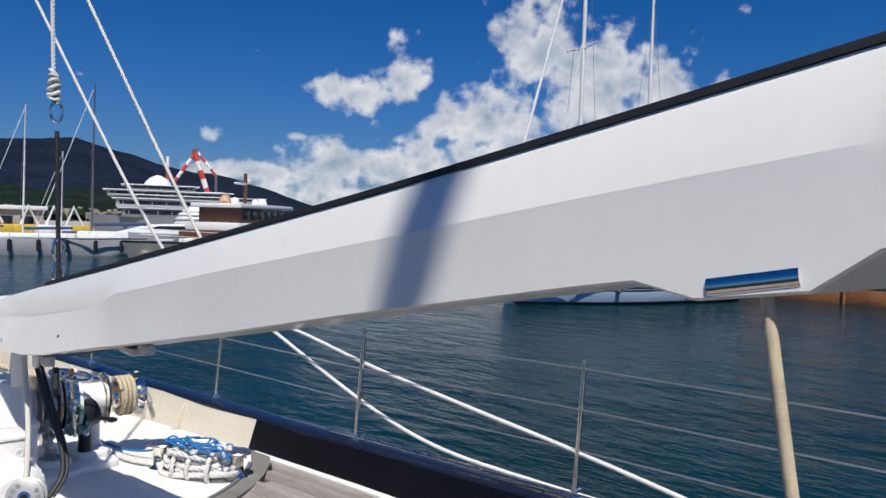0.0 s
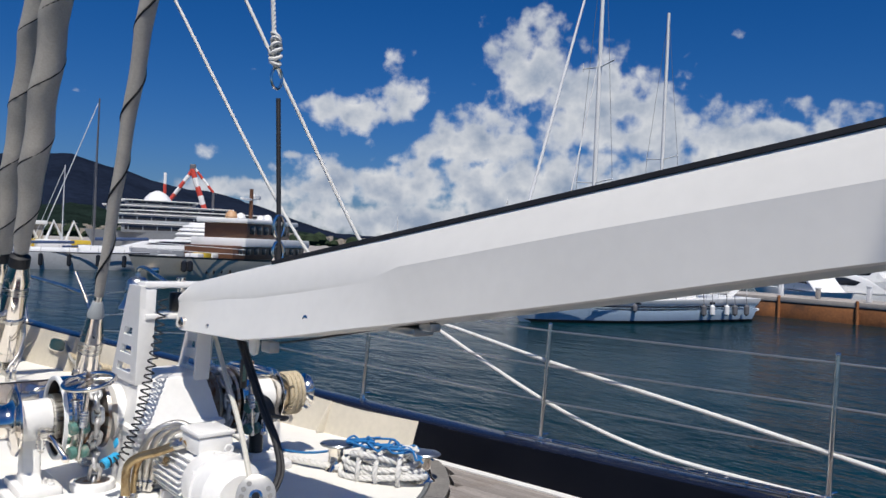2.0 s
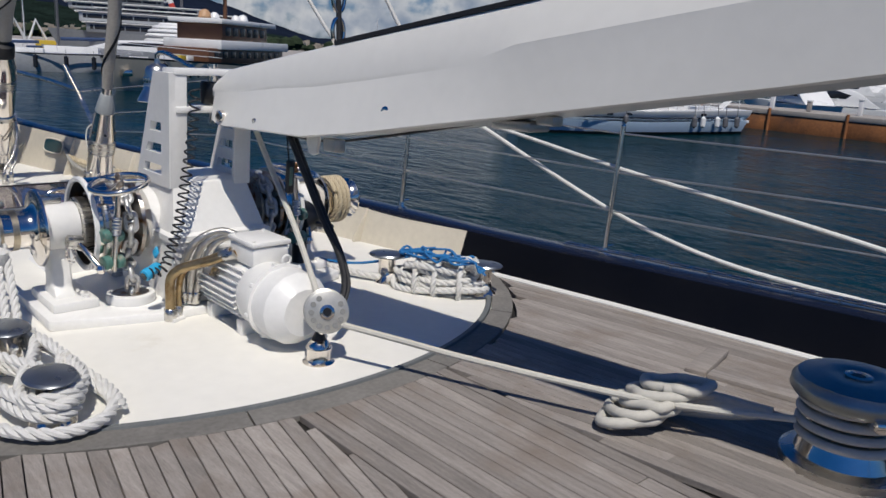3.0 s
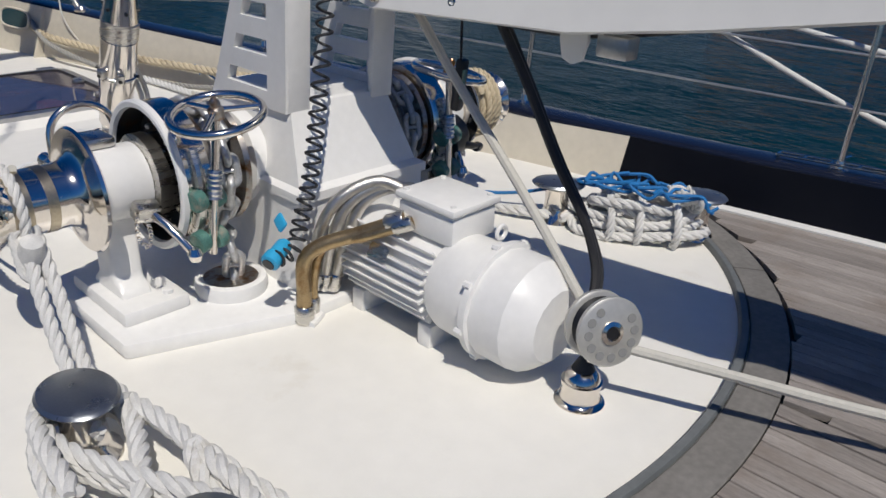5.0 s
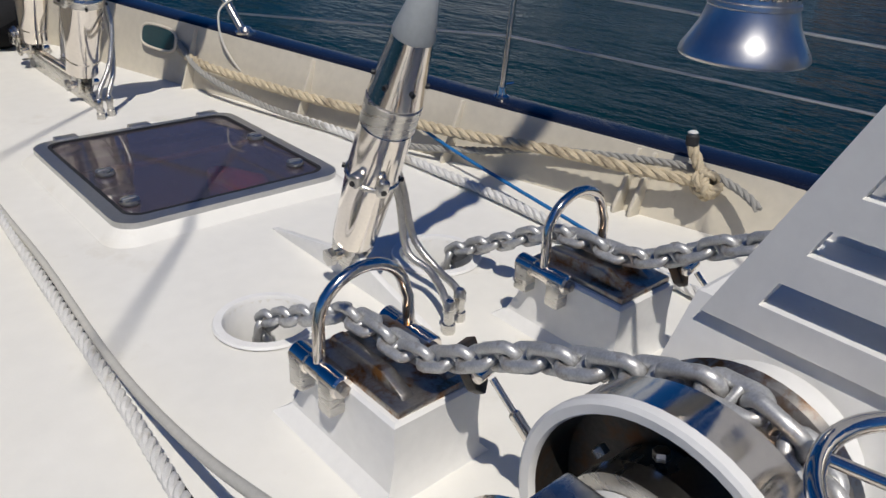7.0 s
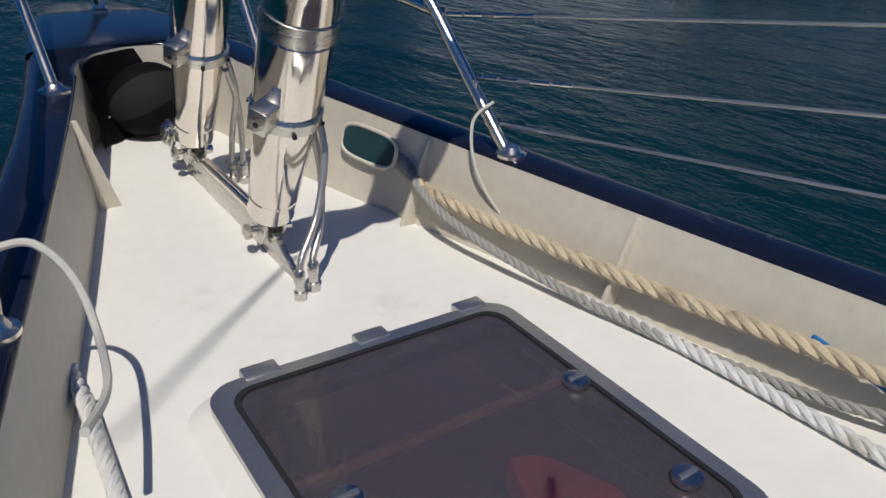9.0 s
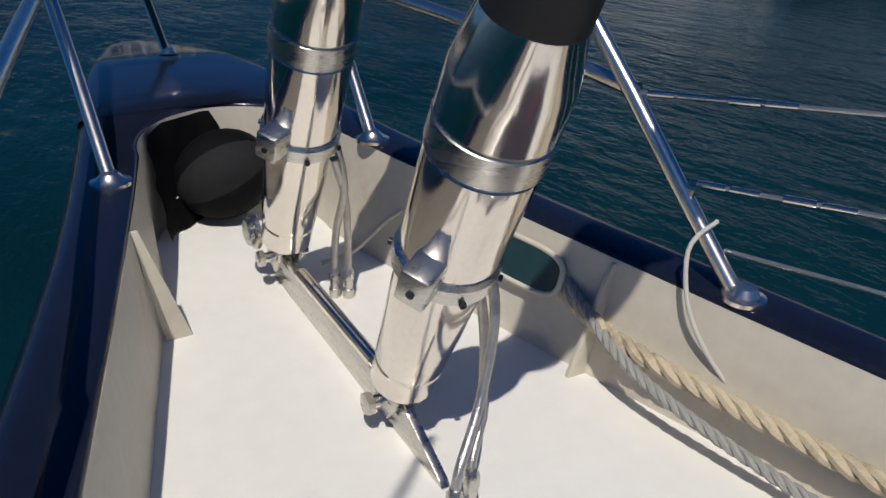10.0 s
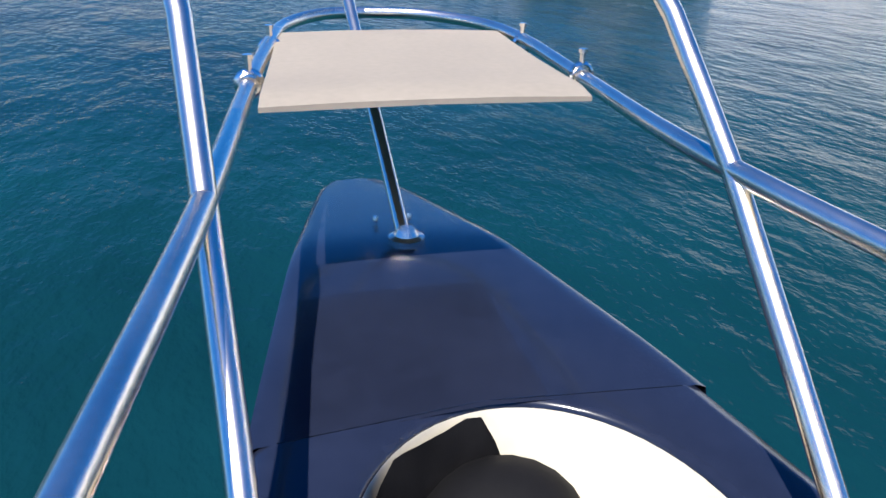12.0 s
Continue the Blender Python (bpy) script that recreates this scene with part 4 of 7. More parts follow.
        thr = part("threaded_sleeve", G().lathe([(0.018 + 0.003 * (i % 2), 0.007 * i) for i in range(12)], 14, along(hub.lerp(low, 0.38), low)), BRUSH, root)
        tilt = pose(0, 0, 0, 6, sx * 10, 0)
        W = Matrix.Translation(hub) @ tilt
        wheel = part("handwheel", G().tube([(0.114 * math.cos(2 * math.pi * i / 40), 0.114 * math.sin(2 * math.pi * i / 40), 0) for i in range(40)], 0.0115, 12, closed=True, m=W), STEEL, root, "polished steel handwheel")
        for k in range(3):
            a = radians(100 + 120 * k)
            part("spoke", G().tube([(0.01 * math.cos(a), 0.01 * math.sin(a), 0.01), (0.110 * math.cos(a), 0.110 * math.sin(a), 0)], 0.0075, 10, m=W), STEEL, wheel)
        part("hub_nut", G().lathe([(0.02, -0.01), (0.02, 0.015), (0.012, 0.02), (0.013, 0.035), (0.006, 0.045)], 10, W), RUST, wheel)
        for z in (0.36, 0.245):
            for dx in (-0.022, 0.03):
                part("brake_lug", G().lathe([(0.026, -0.016), (0.03, -0.012), (0.03, 0.012), (0.026, 0.016)], 20, Matrix.Translation((X(0.455) + dx, 5.035, z)) @ pose(0, 0, 0, 0, 80, 10)), GREENB, root, "green weathered bronze lug")
        part("brake_strap", G().tube([(X(0.46), WY + 0.207 * math.cos(a), WZ + 0.207 * math.sin(a)) for a in np.linspace(2.6, 3.9, 10)], 0.014, 8), BRUSH, root)
        lever = part("lever", G().tube([(X(0.56), 5.13, 0.32), (X(0.545), 5.08, 0.30), (X(0.525), 5.03, 0.255), (X(0.515), 5.012, 0.235)], [0.016, 0.014, 0.012, 0.013], 12), STEEL, root, "steel lever with a rounded end")
        part("lever_ball", G().lathe([(0.002, -0.022), (0.014, -0.018), (0.021, 0), (0.014, 0.018), (0.002, 0.022)], 16, Matrix.Translation((X(0.512), 5.008, 0.228))), STEEL, lever)
        part("lever_bracket", G().box((0.07, 0.05, 0.05), Matrix.Translation((X(0.57), 5.135, 0.325)) @ pose(0, 0, 0, 20, 10, 0), 0.012), BRUSH, root)
        # thin keeper chain
        kc = [(X(0.60), 5.12, 0.33), (X(0.615), 5.10, 0.28), (X(0.60), 5.08, 0.25), (X(0.585), 5.09, 0.28), (X(0.58), 5.12, 0.31)]
        g = G()
        for i, p in enumerate(evenly(smoothpath(kc, 6), 0.009)):
            g.tube([p + Vector((0.0055 * math.cos(a), (0.0055 * math.sin(a)) * (i % 2), 0.0055 * math.sin(a) * ((i + 1) % 2))) for a in np.linspace(0, 5.5, 7)], 0.0016, 5)
        part("keeper_chain", g, STEEL, root, "thin keeper chain")
        part("spill_ring", G().lathe([(0.10, -0.0), (0.105, 0.03), (0.10, 0.045), (0.085, 0.05), (0.078, 0.045), (0.078, 0.036)], 32, Matrix.Translation((X(0.355), WY - 0.14, 0.03)), caps=False), PAINT, root, "white spill pipe ring")
        part("spill_pipe", G().lathe([(0.076, 0.0), (0.079, 0.04)], 28, Matrix.Translation((X(0.355), WY - 0.14, 0.034))), RUST, root, "dark rusty pipe mouth")
    return root


build_windlass()
gear = thing("hydraulic_gear", "black hydraulic gear unit with a crank lever beside the windlass", "gear unit")
part("housing", G().lathe([(0.06, -0.06), (0.085, -0.05), (0.09, 0.0), (0.085, 0.05), (0.05, 0.06)], 24, Matrix.Translation((0.53, 5.14, 0.31)) @ pose(0, 0, 0, 0, 80, 20)), BLACK, gear)
part("column", G().lathe([(0.055, 0.0), (0.04, 0.03), (0.038, 0.25)], 18, Matrix.Translation((0.53, 5.15, 0.02))), BLACK, gear)
crank = part("crank", G().tube([(0.56, 5.08, 0.30), (0.61, 5.07, 0.285), (0.665, 5.09, 0.268)], [0.018, 0.013, 0.012], 12), BLACK, gear, "black crank lever")
part("knob", G().lathe([(0.004, -0.03), (0.016, -0.022), (0.019, 0), (0.012, 0.03)], 14, Matrix.Translation((0.675, 5.095, 0.262)) @ pose(0, 0, 0, 0, 100, 20)), BLACK, crank)


def build_bell(x, y, z):
    root = thing("ship_bell", "satin silver ship's bell hung ahead of the windlass legs", "bell")
    M = Matrix.Translation((x, y, z))
    body = part("bell_body", G().lathe([(0.090, 0.006), (0.094, 0.0), (0.097, 0.004), (0.095, 0.012), (0.084, 0.030), (0.072, 0.052), (0.064, 0.080), (0.060, 0.11), (0.058, 0.14), (0.052, 0.162), (0.036, 0.176), (0.014, 0.182), (0.012, 0.20)], 56, M, caps=False), BELL, root, smooth=40)
    part("rim_band", G().lathe([(0.0655, 0.074), (0.0675, 0.076), (0.0665, 0.082), (0.0640, 0.084)], 56, M, caps=False), BELL, body)
    for k in range(9):
        a = radians(150 + 17 * k)
        part("raised_mark", G().box((0.006, 0.012 + 0.003 * (k % 3), 0.026), M @ Matrix.Rotation(a, 4, "Z") @ Matrix.Translation((0.0625, 0, 0.103)), 0.002), STEEL, body)
    part("clapper", G().tube([(x, y, z + 0.15), (x, y, z + 0.03)], 0.006, 8).lathe([(0.003, -0.014), (0.014, 0), (0.003, 0.014)], 14, Matrix.Translation((x, y, z + 0.022))), BRUSH, root)
    part("hanger", G().tube(smoothpath([(x, y, z + 0.195), (x, y - 0.01, z + 0.225), (x + 0.01, y - 0.10, z + 0.23), (x + 0.02, 5.11, 1.045)], 6), 0.011, 12), STEEL, root, "steel bracket arm")


BELL = mat("satin_bell_metal", (0.66, 0.65, 0.63), 0.30, 1.0, var=0.08, scale=14, rough_var=0.08)
build_bell(-0.050, 5.502, 0.880)


# ---------------------------------------------------------------- electric motor, hoses and plug
def build_motor():
    x, z = -0.04, 0.175
    root = thing("electric_motor", "white painted electric motor with cooling fins and a terminal box", "motor")

    def M(y):
        return Matrix.Translation((x, y, z)) @ pose(0, 0, 0, 90, 0, 0)
    part("end_cover", G().lathe([(0.148, 0.0), (0.148, 0.11), (0.130, 0.14), (0.095, 0.175), (0.02, 0.178)], 16, M(4.375)), PAINT, root, "white faceted end cover", smooth=26)
    part("clamp_ring", G().lathe([(0.145, 0.0), (0.158, 0.002), (0.158, 0.022), (0.146, 0.024)], 40, M(4.385)), PAINT, root)
    part("neck", G().lathe([(0.124, -0.01), (0.136, 0.02), (0.140, 0.13)], 40, M(4.52)), PAINT, root)
    body = part("stator", G().lathe([(0.11, 0.0), (0.115, 0.01), (0.115, 0.35)], 36, M(4.865)), PAINT, root, "white finned housing")
    for k in range(30):
        a = 2 * math.pi * k / 30
        if 60 < math.degrees(a) < 120:
            continue
        c = Vector((x + 0.124 * math.cos(a), 4.69, z + 0.124 * math.sin(a)))
        part("fin", G().box((0.030, 0.31, 0.006), Matrix.Translation(c) @ pose(0, 0, 0, 0, -math.degrees(a), 0)), PAINT, body)
    part("rear_cover", G().lathe([(0.130, 0.0), (0.122, -0.06), (0.05, -0.075)], 36, M(4.87)), PAINT, root)
    box = part("terminal_box", G().box((0.17, 0.20, 0.085), Matrix.Translation((x + 0.025, 4.60, 0.33)), 0.012), PAINT, root, "white terminal box")
    part("box_lid", G().box((0.185, 0.215, 0.022), Matrix.Translation((x + 0.025, 4.60, 0.385)), 0.008), PAINT, box)
    for dx in (-0.07, 0.07):
        for dy in (-0.085, 0.085):
            part("lid_screw", G().lathe([(0.008, 0), (0.008, 0.006)], 10, Matrix.Translation((x + 0.025 + dx, 4.60 + dy, 0.395))), PAINT, box)
    part("box_neck", G().box((0.12, 0.14, 0.05), Matrix.Translation((x + 0.02, 4.60, 0.28)), 0.01), PAINT, root)
    for k in range(8):
        a = 2 * math.pi * k / 8 + 0.2
        part("ring_bolt", G().lathe([(0.009, 0), (0.009, 0.02)], 6, Matrix.Translation((x + 0.157 * math.cos(a), 4.39, z + 0.157 * math.sin(a))) @ pose(0, 0, 0, 90, 0, 0)), PAINT, root)
    part("lifting_eye", G().tube([(x + 0.06 + 0.018 * math.cos(t), 4.44, 0.325 + 0.018 * math.sin(t)) for t in np.linspace(0, 6.28, 13)], 0.006, 8), PAINT, root)
    for y in (4.55, 4.82):
        part("foot", G().box((0.20, 0.05, 0.07), Matrix.Translation((x, y, 0.03)), 0.008), PAINT, root)
    part("name_plate", G().box((0.004, 0.07, 0.04), Matrix.Translation((x - 0.128, 4.70, 0.235)) @ pose(0, 0, 0, 0, 30, 0)), BRUSH, root, "small metal plate")


build_motor()


def build_motor_hose(pts, r, material, label):
    root = thing("motor_hose", label, "hose", "hoses of the motor")
    P = smoothpath(pts, 10)
    part("braided_hose", G().tube(P, r, 14), material, root)
    for a, b in ((P[0], P[3]), (P[-1], P[-4])):
        part("ferrule", G().lathe([(r * 1.25, 0), (r * 1.35, 0.005), (r * 1.35, 0.05), (r * 1.15, 0.055)], 14, along(a, b)), BRUSH, root)


for o, r in ((0.0, 0.021), (0.045, 0.015)):
    build_motor_hose([(-0.297 + o, 4.86 + o * 0.4, 0.0), (-0.297 + o, 4.86 + o * 0.4, 0.10), (-0.29 + o, 4.86, 0.19), (-0.25 + o * 0.6, 4.83, 0.235), (-0.18, 4.76 - o * 0.5, 0.27), (-0.11, 4.66 - o * 0.6, 0.325)], r, BRASS, "brown-stained braided hose from the deck to the motor")
for k in range(3):
    o = 0.035 * k
    build_motor_hose([(-0.20 + o * 0.4, 4.93 - o * 0.5, 0.05), (-0.22 + o, 4.90 - o * 0.6, 0.20), (-0.18 + o, 4.86 - o * 0.4, 0.33 - o * 0.2), (-0.08 + o * 0.5, 4.80 - o * 0.3, 0.385 - o * 0.3), (-0.01 + o * 0.3, 4.71, 0.345)], 0.017, BRAID, "braided steel hose looped over the motor's end")
line("deck_flange_plate", [(-0.30, 4.83, 0.002), (-0.24, 4.86, 0.002)], 0.012, PAINT, "white painted hose base on the deck", "hose base")


def build_cord():
    root = thing("coiled_cord", "black coiled control cord hanging from the boom to a blue plug", "cord")
    path = evenly(smoothpath([(-0.10, 4.99, 0.98), (-0.135, 4.95, 0.80), (-0.185, 4.92, 0.60), (-0.23, 4.90, 0.42), (-0.275, 4.89, 0.30), (-0.31, 4.87, 0.245), (-0.345, 4.86, 0.225), (-0.385, 4.855, 0.225)], 12), 0.0012)
    pts = []
    n = len(path)
    ang = 0.0
    for i, p in enumerate(path):
        f = i / n
        d = (path[min(n - 1, i + 1)] - path[max(0, i - 1)]).normalized()
        u = d.cross(Vector((0, 1, 0))).normalized()
        v = d.cross(u)
        ang += 2 * math.pi * 0.0012 / (0.046 - 0.020 * f)
        if i % 2 == 0:
            pts.append(p + (u * math.cos(ang) + v * math.sin(ang)) * 0.021)
    part("coil", G().tube(pts, 0.0042, 6), RUBBER, root, "black coiled cord")
    plug = part("plug", G().lathe([(0.020, 0), (0.026, 0.004), (0.026, 0.03), (0.022, 0.034), (0.022, 0.075), (0.015, 0.085)], 18, along((-0.405, 4.86, 0.215), (-0.33, 4.885, 0.245))), CYAN, root, "bright blue plug")
    part("plug_lid", G().box((0.012, 0.045, 0.035), Matrix.Translation((-0.335, 4.90, 0.30)) @ pose(0, 0, 0, 30, 20, 0), 0.006), CYAN, plug)
    part("plug_mouth", G().lathe([(0.017, 0), (0.017, 0.003)], 16, along((-0.4055, 4.8595, 0.2145), (-0.48, 4.835, 0.185))), BLACK, plug)


build_cord()


# ---------------------------------------------------------------- mainsheet block and lines round the motor
def build_block():
    root = thing("turning_block", "large grey turning block with a drilled cheek on a steel pad", "block")
    m = Matrix.Translation((-0.02, 4.09, 0.213)) @ pose(0, 0, 0, 78, 0, -28) @ Matrix.Scale(1.28, 4)
    g = G()
    for dz in (-0.03, 0.016):
        g.lathe([(0.060, 0), (0.065, 0.003), (0.065, 0.011), (0.060, 0.014)], 40, m @ Matrix.Translation((0, 0, dz)))
    cheek = part("cheek", g, mat("anodised_grey", (0.55, 0.54, 0.50), 0.4, 0.5), root, "grey anodised cheek plates")
    for k in range(12):
        if k in (2, 3):
            continue
        a = 2 * math.pi * k / 12
        part("cheek_hole", G().lathe([(0.0085, 0), (0.0085, 0.0035)], 14, m @ Matrix.Translation((0.046 * math.cos(a), 0.046 * math.sin(a), 0.028))), mat("hole_shade", (0.25, 0.25, 0.24), 0.6) if k == 0 else bpy.data.materials["hole_shade"], cheek)
    part("sheave", G().lathe([(0.055, -0.015), (0.042, 0), (0.055, 0.015)], 32, m), BLACK, root)
    part("axle", G().lathe([(0.022, 0), (0.022, 0.006), (0.014, 0.008), (0.014, 0.002)], 20, m @ Matrix.Translation((0, 0, 0.028))), STEEL, root)
    part("axle_bore", G().lathe([(0.012, 0), (0.012, 0.006)], 16, m @ Matrix.Translation((0, 0, 0.029))), BLACK, root)
    part("pad", G().lathe([(0.062, -0.004), (0.062, 0.002), (0.05, 0.006), (0.046, 0.012), (0.046, 0.05), (0.05, 0.052), (0.05, 0.06), (0.045, 0.062), (0.042, 0.075), (0.03, 0.09), (0.022, 0.092)], 36, Matrix.Translation((-0.03, 4.12, 0))), STEEL, root, "polished steel deck pad")
    part("boot", G().lathe([(0.03, 0.088), (0.022, 0.105), (0.012, 0.125)], 18, Matrix.Translation((-0.03, 4.12, 0))), RUBBER, root)
    part("toggle", G().tube([(-0.03, 4.12, 0.10), (-0.022, 4.10, 0.16)], 0.012, 12), STEEL, root)


build_block()
WHITELINE = mat("braided_line", (0.55, 0.53, 0.47), 0.85, var=0.12, scale=60, bump=0.0008, bump_scale=300)
line("boom_tackle_line", [(0.13, 4.93, 0.86), (0.10, 4.70, 0.66), (0.05, 4.40, 0.43), (-0.01, 4.16, 0.25)], 0.0125, WHITELINE, "off-white braided line from the boom to the turning block", "line")
line("boom_sheet", [(0.0, 4.06, 0.17), (0.12, 3.79, 0.155), (0.24, 3.52, 0.14), (0.50, 2.98, 0.125), (0.73, 2.62, 0.14)], 0.0125, WHITELINE, "off-white braided sheet leading aft to the winch", "line")
line("black_hose", [(0.10, 4.60, 0.88), (0.115, 4.48, 0.70), (0.15, 4.38, 0.50), (0.18, 4.30, 0.36), (0.17, 4.24, 0.24), (0.10, 4.20, 0.15)], 0.013, RUBBER, "black hydraulic hose hanging from the boom", "hose")
line("black_hose", [(0.125, 4.60, 0.88), (0.14, 4.49, 0.70), (0.175, 4.39, 0.50), (0.20, 4.31, 0.36), (0.19, 4.24, 0.24), (0.12, 4.20, 0.15)], 0.010, RUBBER, "thin black hose hanging from the boom", "hose")
line("boom_cable", [(0.05, 4.80, 0.84), (0.14, 4.40, 0.815), (0.2, 4.1, 0.86), (0.27, 3.6, 0.965)], 0.005, RUBBER, "thin black cable clipped under the boom", "cable")
line("hanging_wire", [(0.245, 4.82, 0.86), (0.258, 4.828, 0.76), (0.272, 4.838, 0.665)], 0.004, RUBBER, "black cord with a hanging remote control", "cord")
rc = thing("remote_control", "black hand-held remote hanging on its cord", "remote")
part("case", G().box((0.035, 0.03, 0.16), Matrix.Translation((0.285, 4.85, 0.59)) @ pose(0, 0, 0, 8, -4, 10), 0.008), BLACK, rc)
part("buttons", G().box((0.018, 0.006, 0.09), Matrix.Translation((0.282, 4.834, 0.595)) @ pose(0, 0, 0, 8, -4, 10), 0.002), GREENB, rc)


# ---------------------------------------------------------------- bollards, winch, ropes
def build_bollard(x, y, ang, label):
    """Two posts with flat oval caps."""
    root = thing("mooring_bollard", label, "bollard", "bollards", at=pose(x, y, deck_z(x), 0, 0, ang))
    for k, dy in ((0, -0.26), (1, 0.26)):
        post = part("post", G().lathe([(0.075, 0), (0.07, 0.012), (0.052, 0.03), (0.045, 0.08), (0.047, 0.13), (0.06, 0.145)], 28, Matrix.Translation((0, dy, 0))), STEEL, root)
        prof = [(0.04, 0.138), (0.085, 0.148), (0.092, 0.156), (0.085, 0.164), (0.05, 0.169), (0.005, 0.170)]
        part("cap", G().lathe(prof, 36, Matrix.Translation((0, dy, 0)) @ Matrix.Diagonal((0.88, 1.1, 1, 1))), mat("satin_cap", (0.30, 0.32, 0.34), 0.3, 0.9, var=0.1, scale=20) if "satin_cap" not in bpy.data.materials else bpy.data.materials["satin_cap"], post, "dull grey flat cap")
    return root


build_bollard(-0.955, 4.49, 0, "double steel bollard with flat caps, wound with white rope")
build_bollard(1.05, 4.66, 35, "double steel bollard with flat caps, wound with white and blue rope")


def turns(cx, cy, r, z0, dz, count, start=0.0, wob=0.012):
    out = []
    for i in range(int(count * 14) + 1):
        a = start + 2 * math.pi * i / 14
        f = i / 14
        rr = r + wob * math.sin(a * 1.7 + f)
        out.append((cx + rr * math.cos(a), cy + rr * math.sin(a), z0 + dz * f))
    return out


def bollard_oval(cx, z0, dz, count, w, half, start):
    """Rope turns laid round both posts, rising as they go."""
    out = []
    for i in range(int(count * 12) + 1):
        a = start + 2 * math.pi * i / 12
        out.append((cx + (w + 0.012 * math.sin(1.3 * i)) * math.cos(a), 4.49 + (half + 0.012 * math.sin(2.1 * i)) * math.sin(a), z0 + dz * i / 12 + 0.006 * math.sin(3.1 * i)))
    return out


eight = []
for i in range(41):
    a = 2 * math.pi * i / 13 + 0.4
    eight.append((-0.955 + 0.082 * math.sin(2 * a), 4.49 + 0.345 * math.cos(a), 0.045 + 0.0014 * i + 0.012 * math.sin(2 * a + 1)))
rope("mooring_rope", eight, 0.021, ROPEW, "thick white laid mooring rope crossed on the bollard", smooth=5)
rope("mooring_rope", bollard_oval(-0.955, 0.024, 0.034, 2.4, 0.125, 0.37, 1.0), 0.021, ROPEW, "thick white laid rope turned round both bollard posts", smooth=5)
rope("mooring_rope", [(-1.16, 4.62, 0.025), (-1.17, 4.40, 0.025), (-1.12, 4.18, 0.025), (-1.0, 4.05, 0.025), (-0.86, 4.06, 0.028), (-0.79, 4.17, 0.03), (-0.80, 4.32, 0.03), (-0.86, 4.40, 0.05), (-0.84, 4.50, 0.09), (-0.80, 4.40, 0.05), (-0.77, 4.26, 0.03), (-0.78, 4.12, 0.028)], 0.021, ROPEW, "thick white laid rope coiled loosely at the bollard's foot", smooth=6)
for dx, n in ((0.0, 0), (0.038, 1)):
    rope("drum_rope", [(-0.865 + dx * 0.6, 5.19, 0.33), (-0.885 + dx, 5.10, 0.22), (-0.90 + dx, 4.98, 0.10), (-0.91 + dx, 4.88, 0.05), (-0.93 + dx * 1.6, 4.80, 0.06), (-0.95 + dx * 2.6, 4.68, 0.07)], 0.0175, ROPEW, "thick white laid rope leading from the drum to the bollard", smooth=6)
rope("drum_line", [(-0.86, 5.345, 0.365), (-0.865, 5.31, 0.445), (-0.868, 5.25, 0.468), (-0.868, 5.19, 0.44), (-0.866, 5.165, 0.37), (-0.868, 5.17, 0.30)], 0.014, ROPEW, "white line hitched round the warping drum", smooth=6)
spool = []
for i in range(90):
    a = 2 * math.pi * i / 12
    layer = i // 45
    f = (i % 45) / 45
    spool.append((0.745 + 0.10 * (f if layer == 0 else 1 - f), 5.25 + (0.100 + 0.019 * layer) * math.cos(a), 0.375 + (0.100 + 0.019 * layer) * math.sin(a)))
rope("drum_rope_spool", spool, 0.0125, ROPET, "tan laid rope wound in tight turns on the starboard drum", smooth=4)
g = G()
for k in range(5):
    c = Vector((-0.87, 5.175 - 0.012 * k, 0.33 - 0.02 * k))
    g.tube([c + Vector((0.030 * math.cos(a), 0.012 * math.sin(a) + 0.006 * k, 0.030 * math.sin(a))) for a in np.linspace(0, 6.283, 15)], 0.0095, 8)
g.lathe([(0.003, -0.05), (0.028, -0.03), (0.032, 0.0), (0.026, 0.035), (0.003, 0.05)], 14, Matrix.Translation((-0.868, 5.15, 0.29)) @ pose(0, 0, 0, 25, 0, 0))
tagged(part("rope_knot", g, ROPEW), "bulky white whipped knot where the line meets the rope", "knot")
rope("port_deck_rope", [(-0.83, 5.33, 0.30), (-0.87, 5.50, 0.20), (-0.82, 5.9, 0.09), (-0.77, 6.4, 0.03), (-0.735, 7.1, 0.022), (-0.70, 7.8, 0.02), (-0.69, 8.4, 0.02), (-0.70, 8.75, 0.02)], 0.018, ROPEW, "white laid rope lying along the port deck", smooth=6)
line("port_deck_line", [(-0.845, 5.25, 0.465), (-0.80, 5.55, 0.34), (-0.775, 6.0, 0.17), (-0.745, 6.5, 0.06), (-0.715, 7.1, 0.05), (-0.70, 7.6, 0.025), (-0.675, 8.3, 0.012)], 0.0105, WHITELINE, "thin white line beside the laid rope", "line", 10)
line("port_deck_line", [(-0.83, 5.30, 0.30), (-0.80, 5.9, 0.08), (-0.755, 6.5, 0.018), (-0.72, 7.1, 0.014), (-0.715, 7.9, 0.012)], 0.007, RUBBER, "dark thin line beside the laid rope", "line", 8)
rope("starboard_tan_rope", [(0.60, 9.08, 0.20), (0.535, 8.98, 0.19)] + [(CX + inner(y) - 0.085 - 0.03 * (y < 7.2), y, z) for y, z in ((8.7, 0.15), (8.3, 0.12), (7.9, 0.11), (7.5, 0.115), (7.1, 0.13), (6.7, 0.155), (6.4, 0.16))] + [(1.21, 6.20, 0.155)], 0.024, ROPET, "thick tan laid rope along the starboard bulwark", smooth=6)
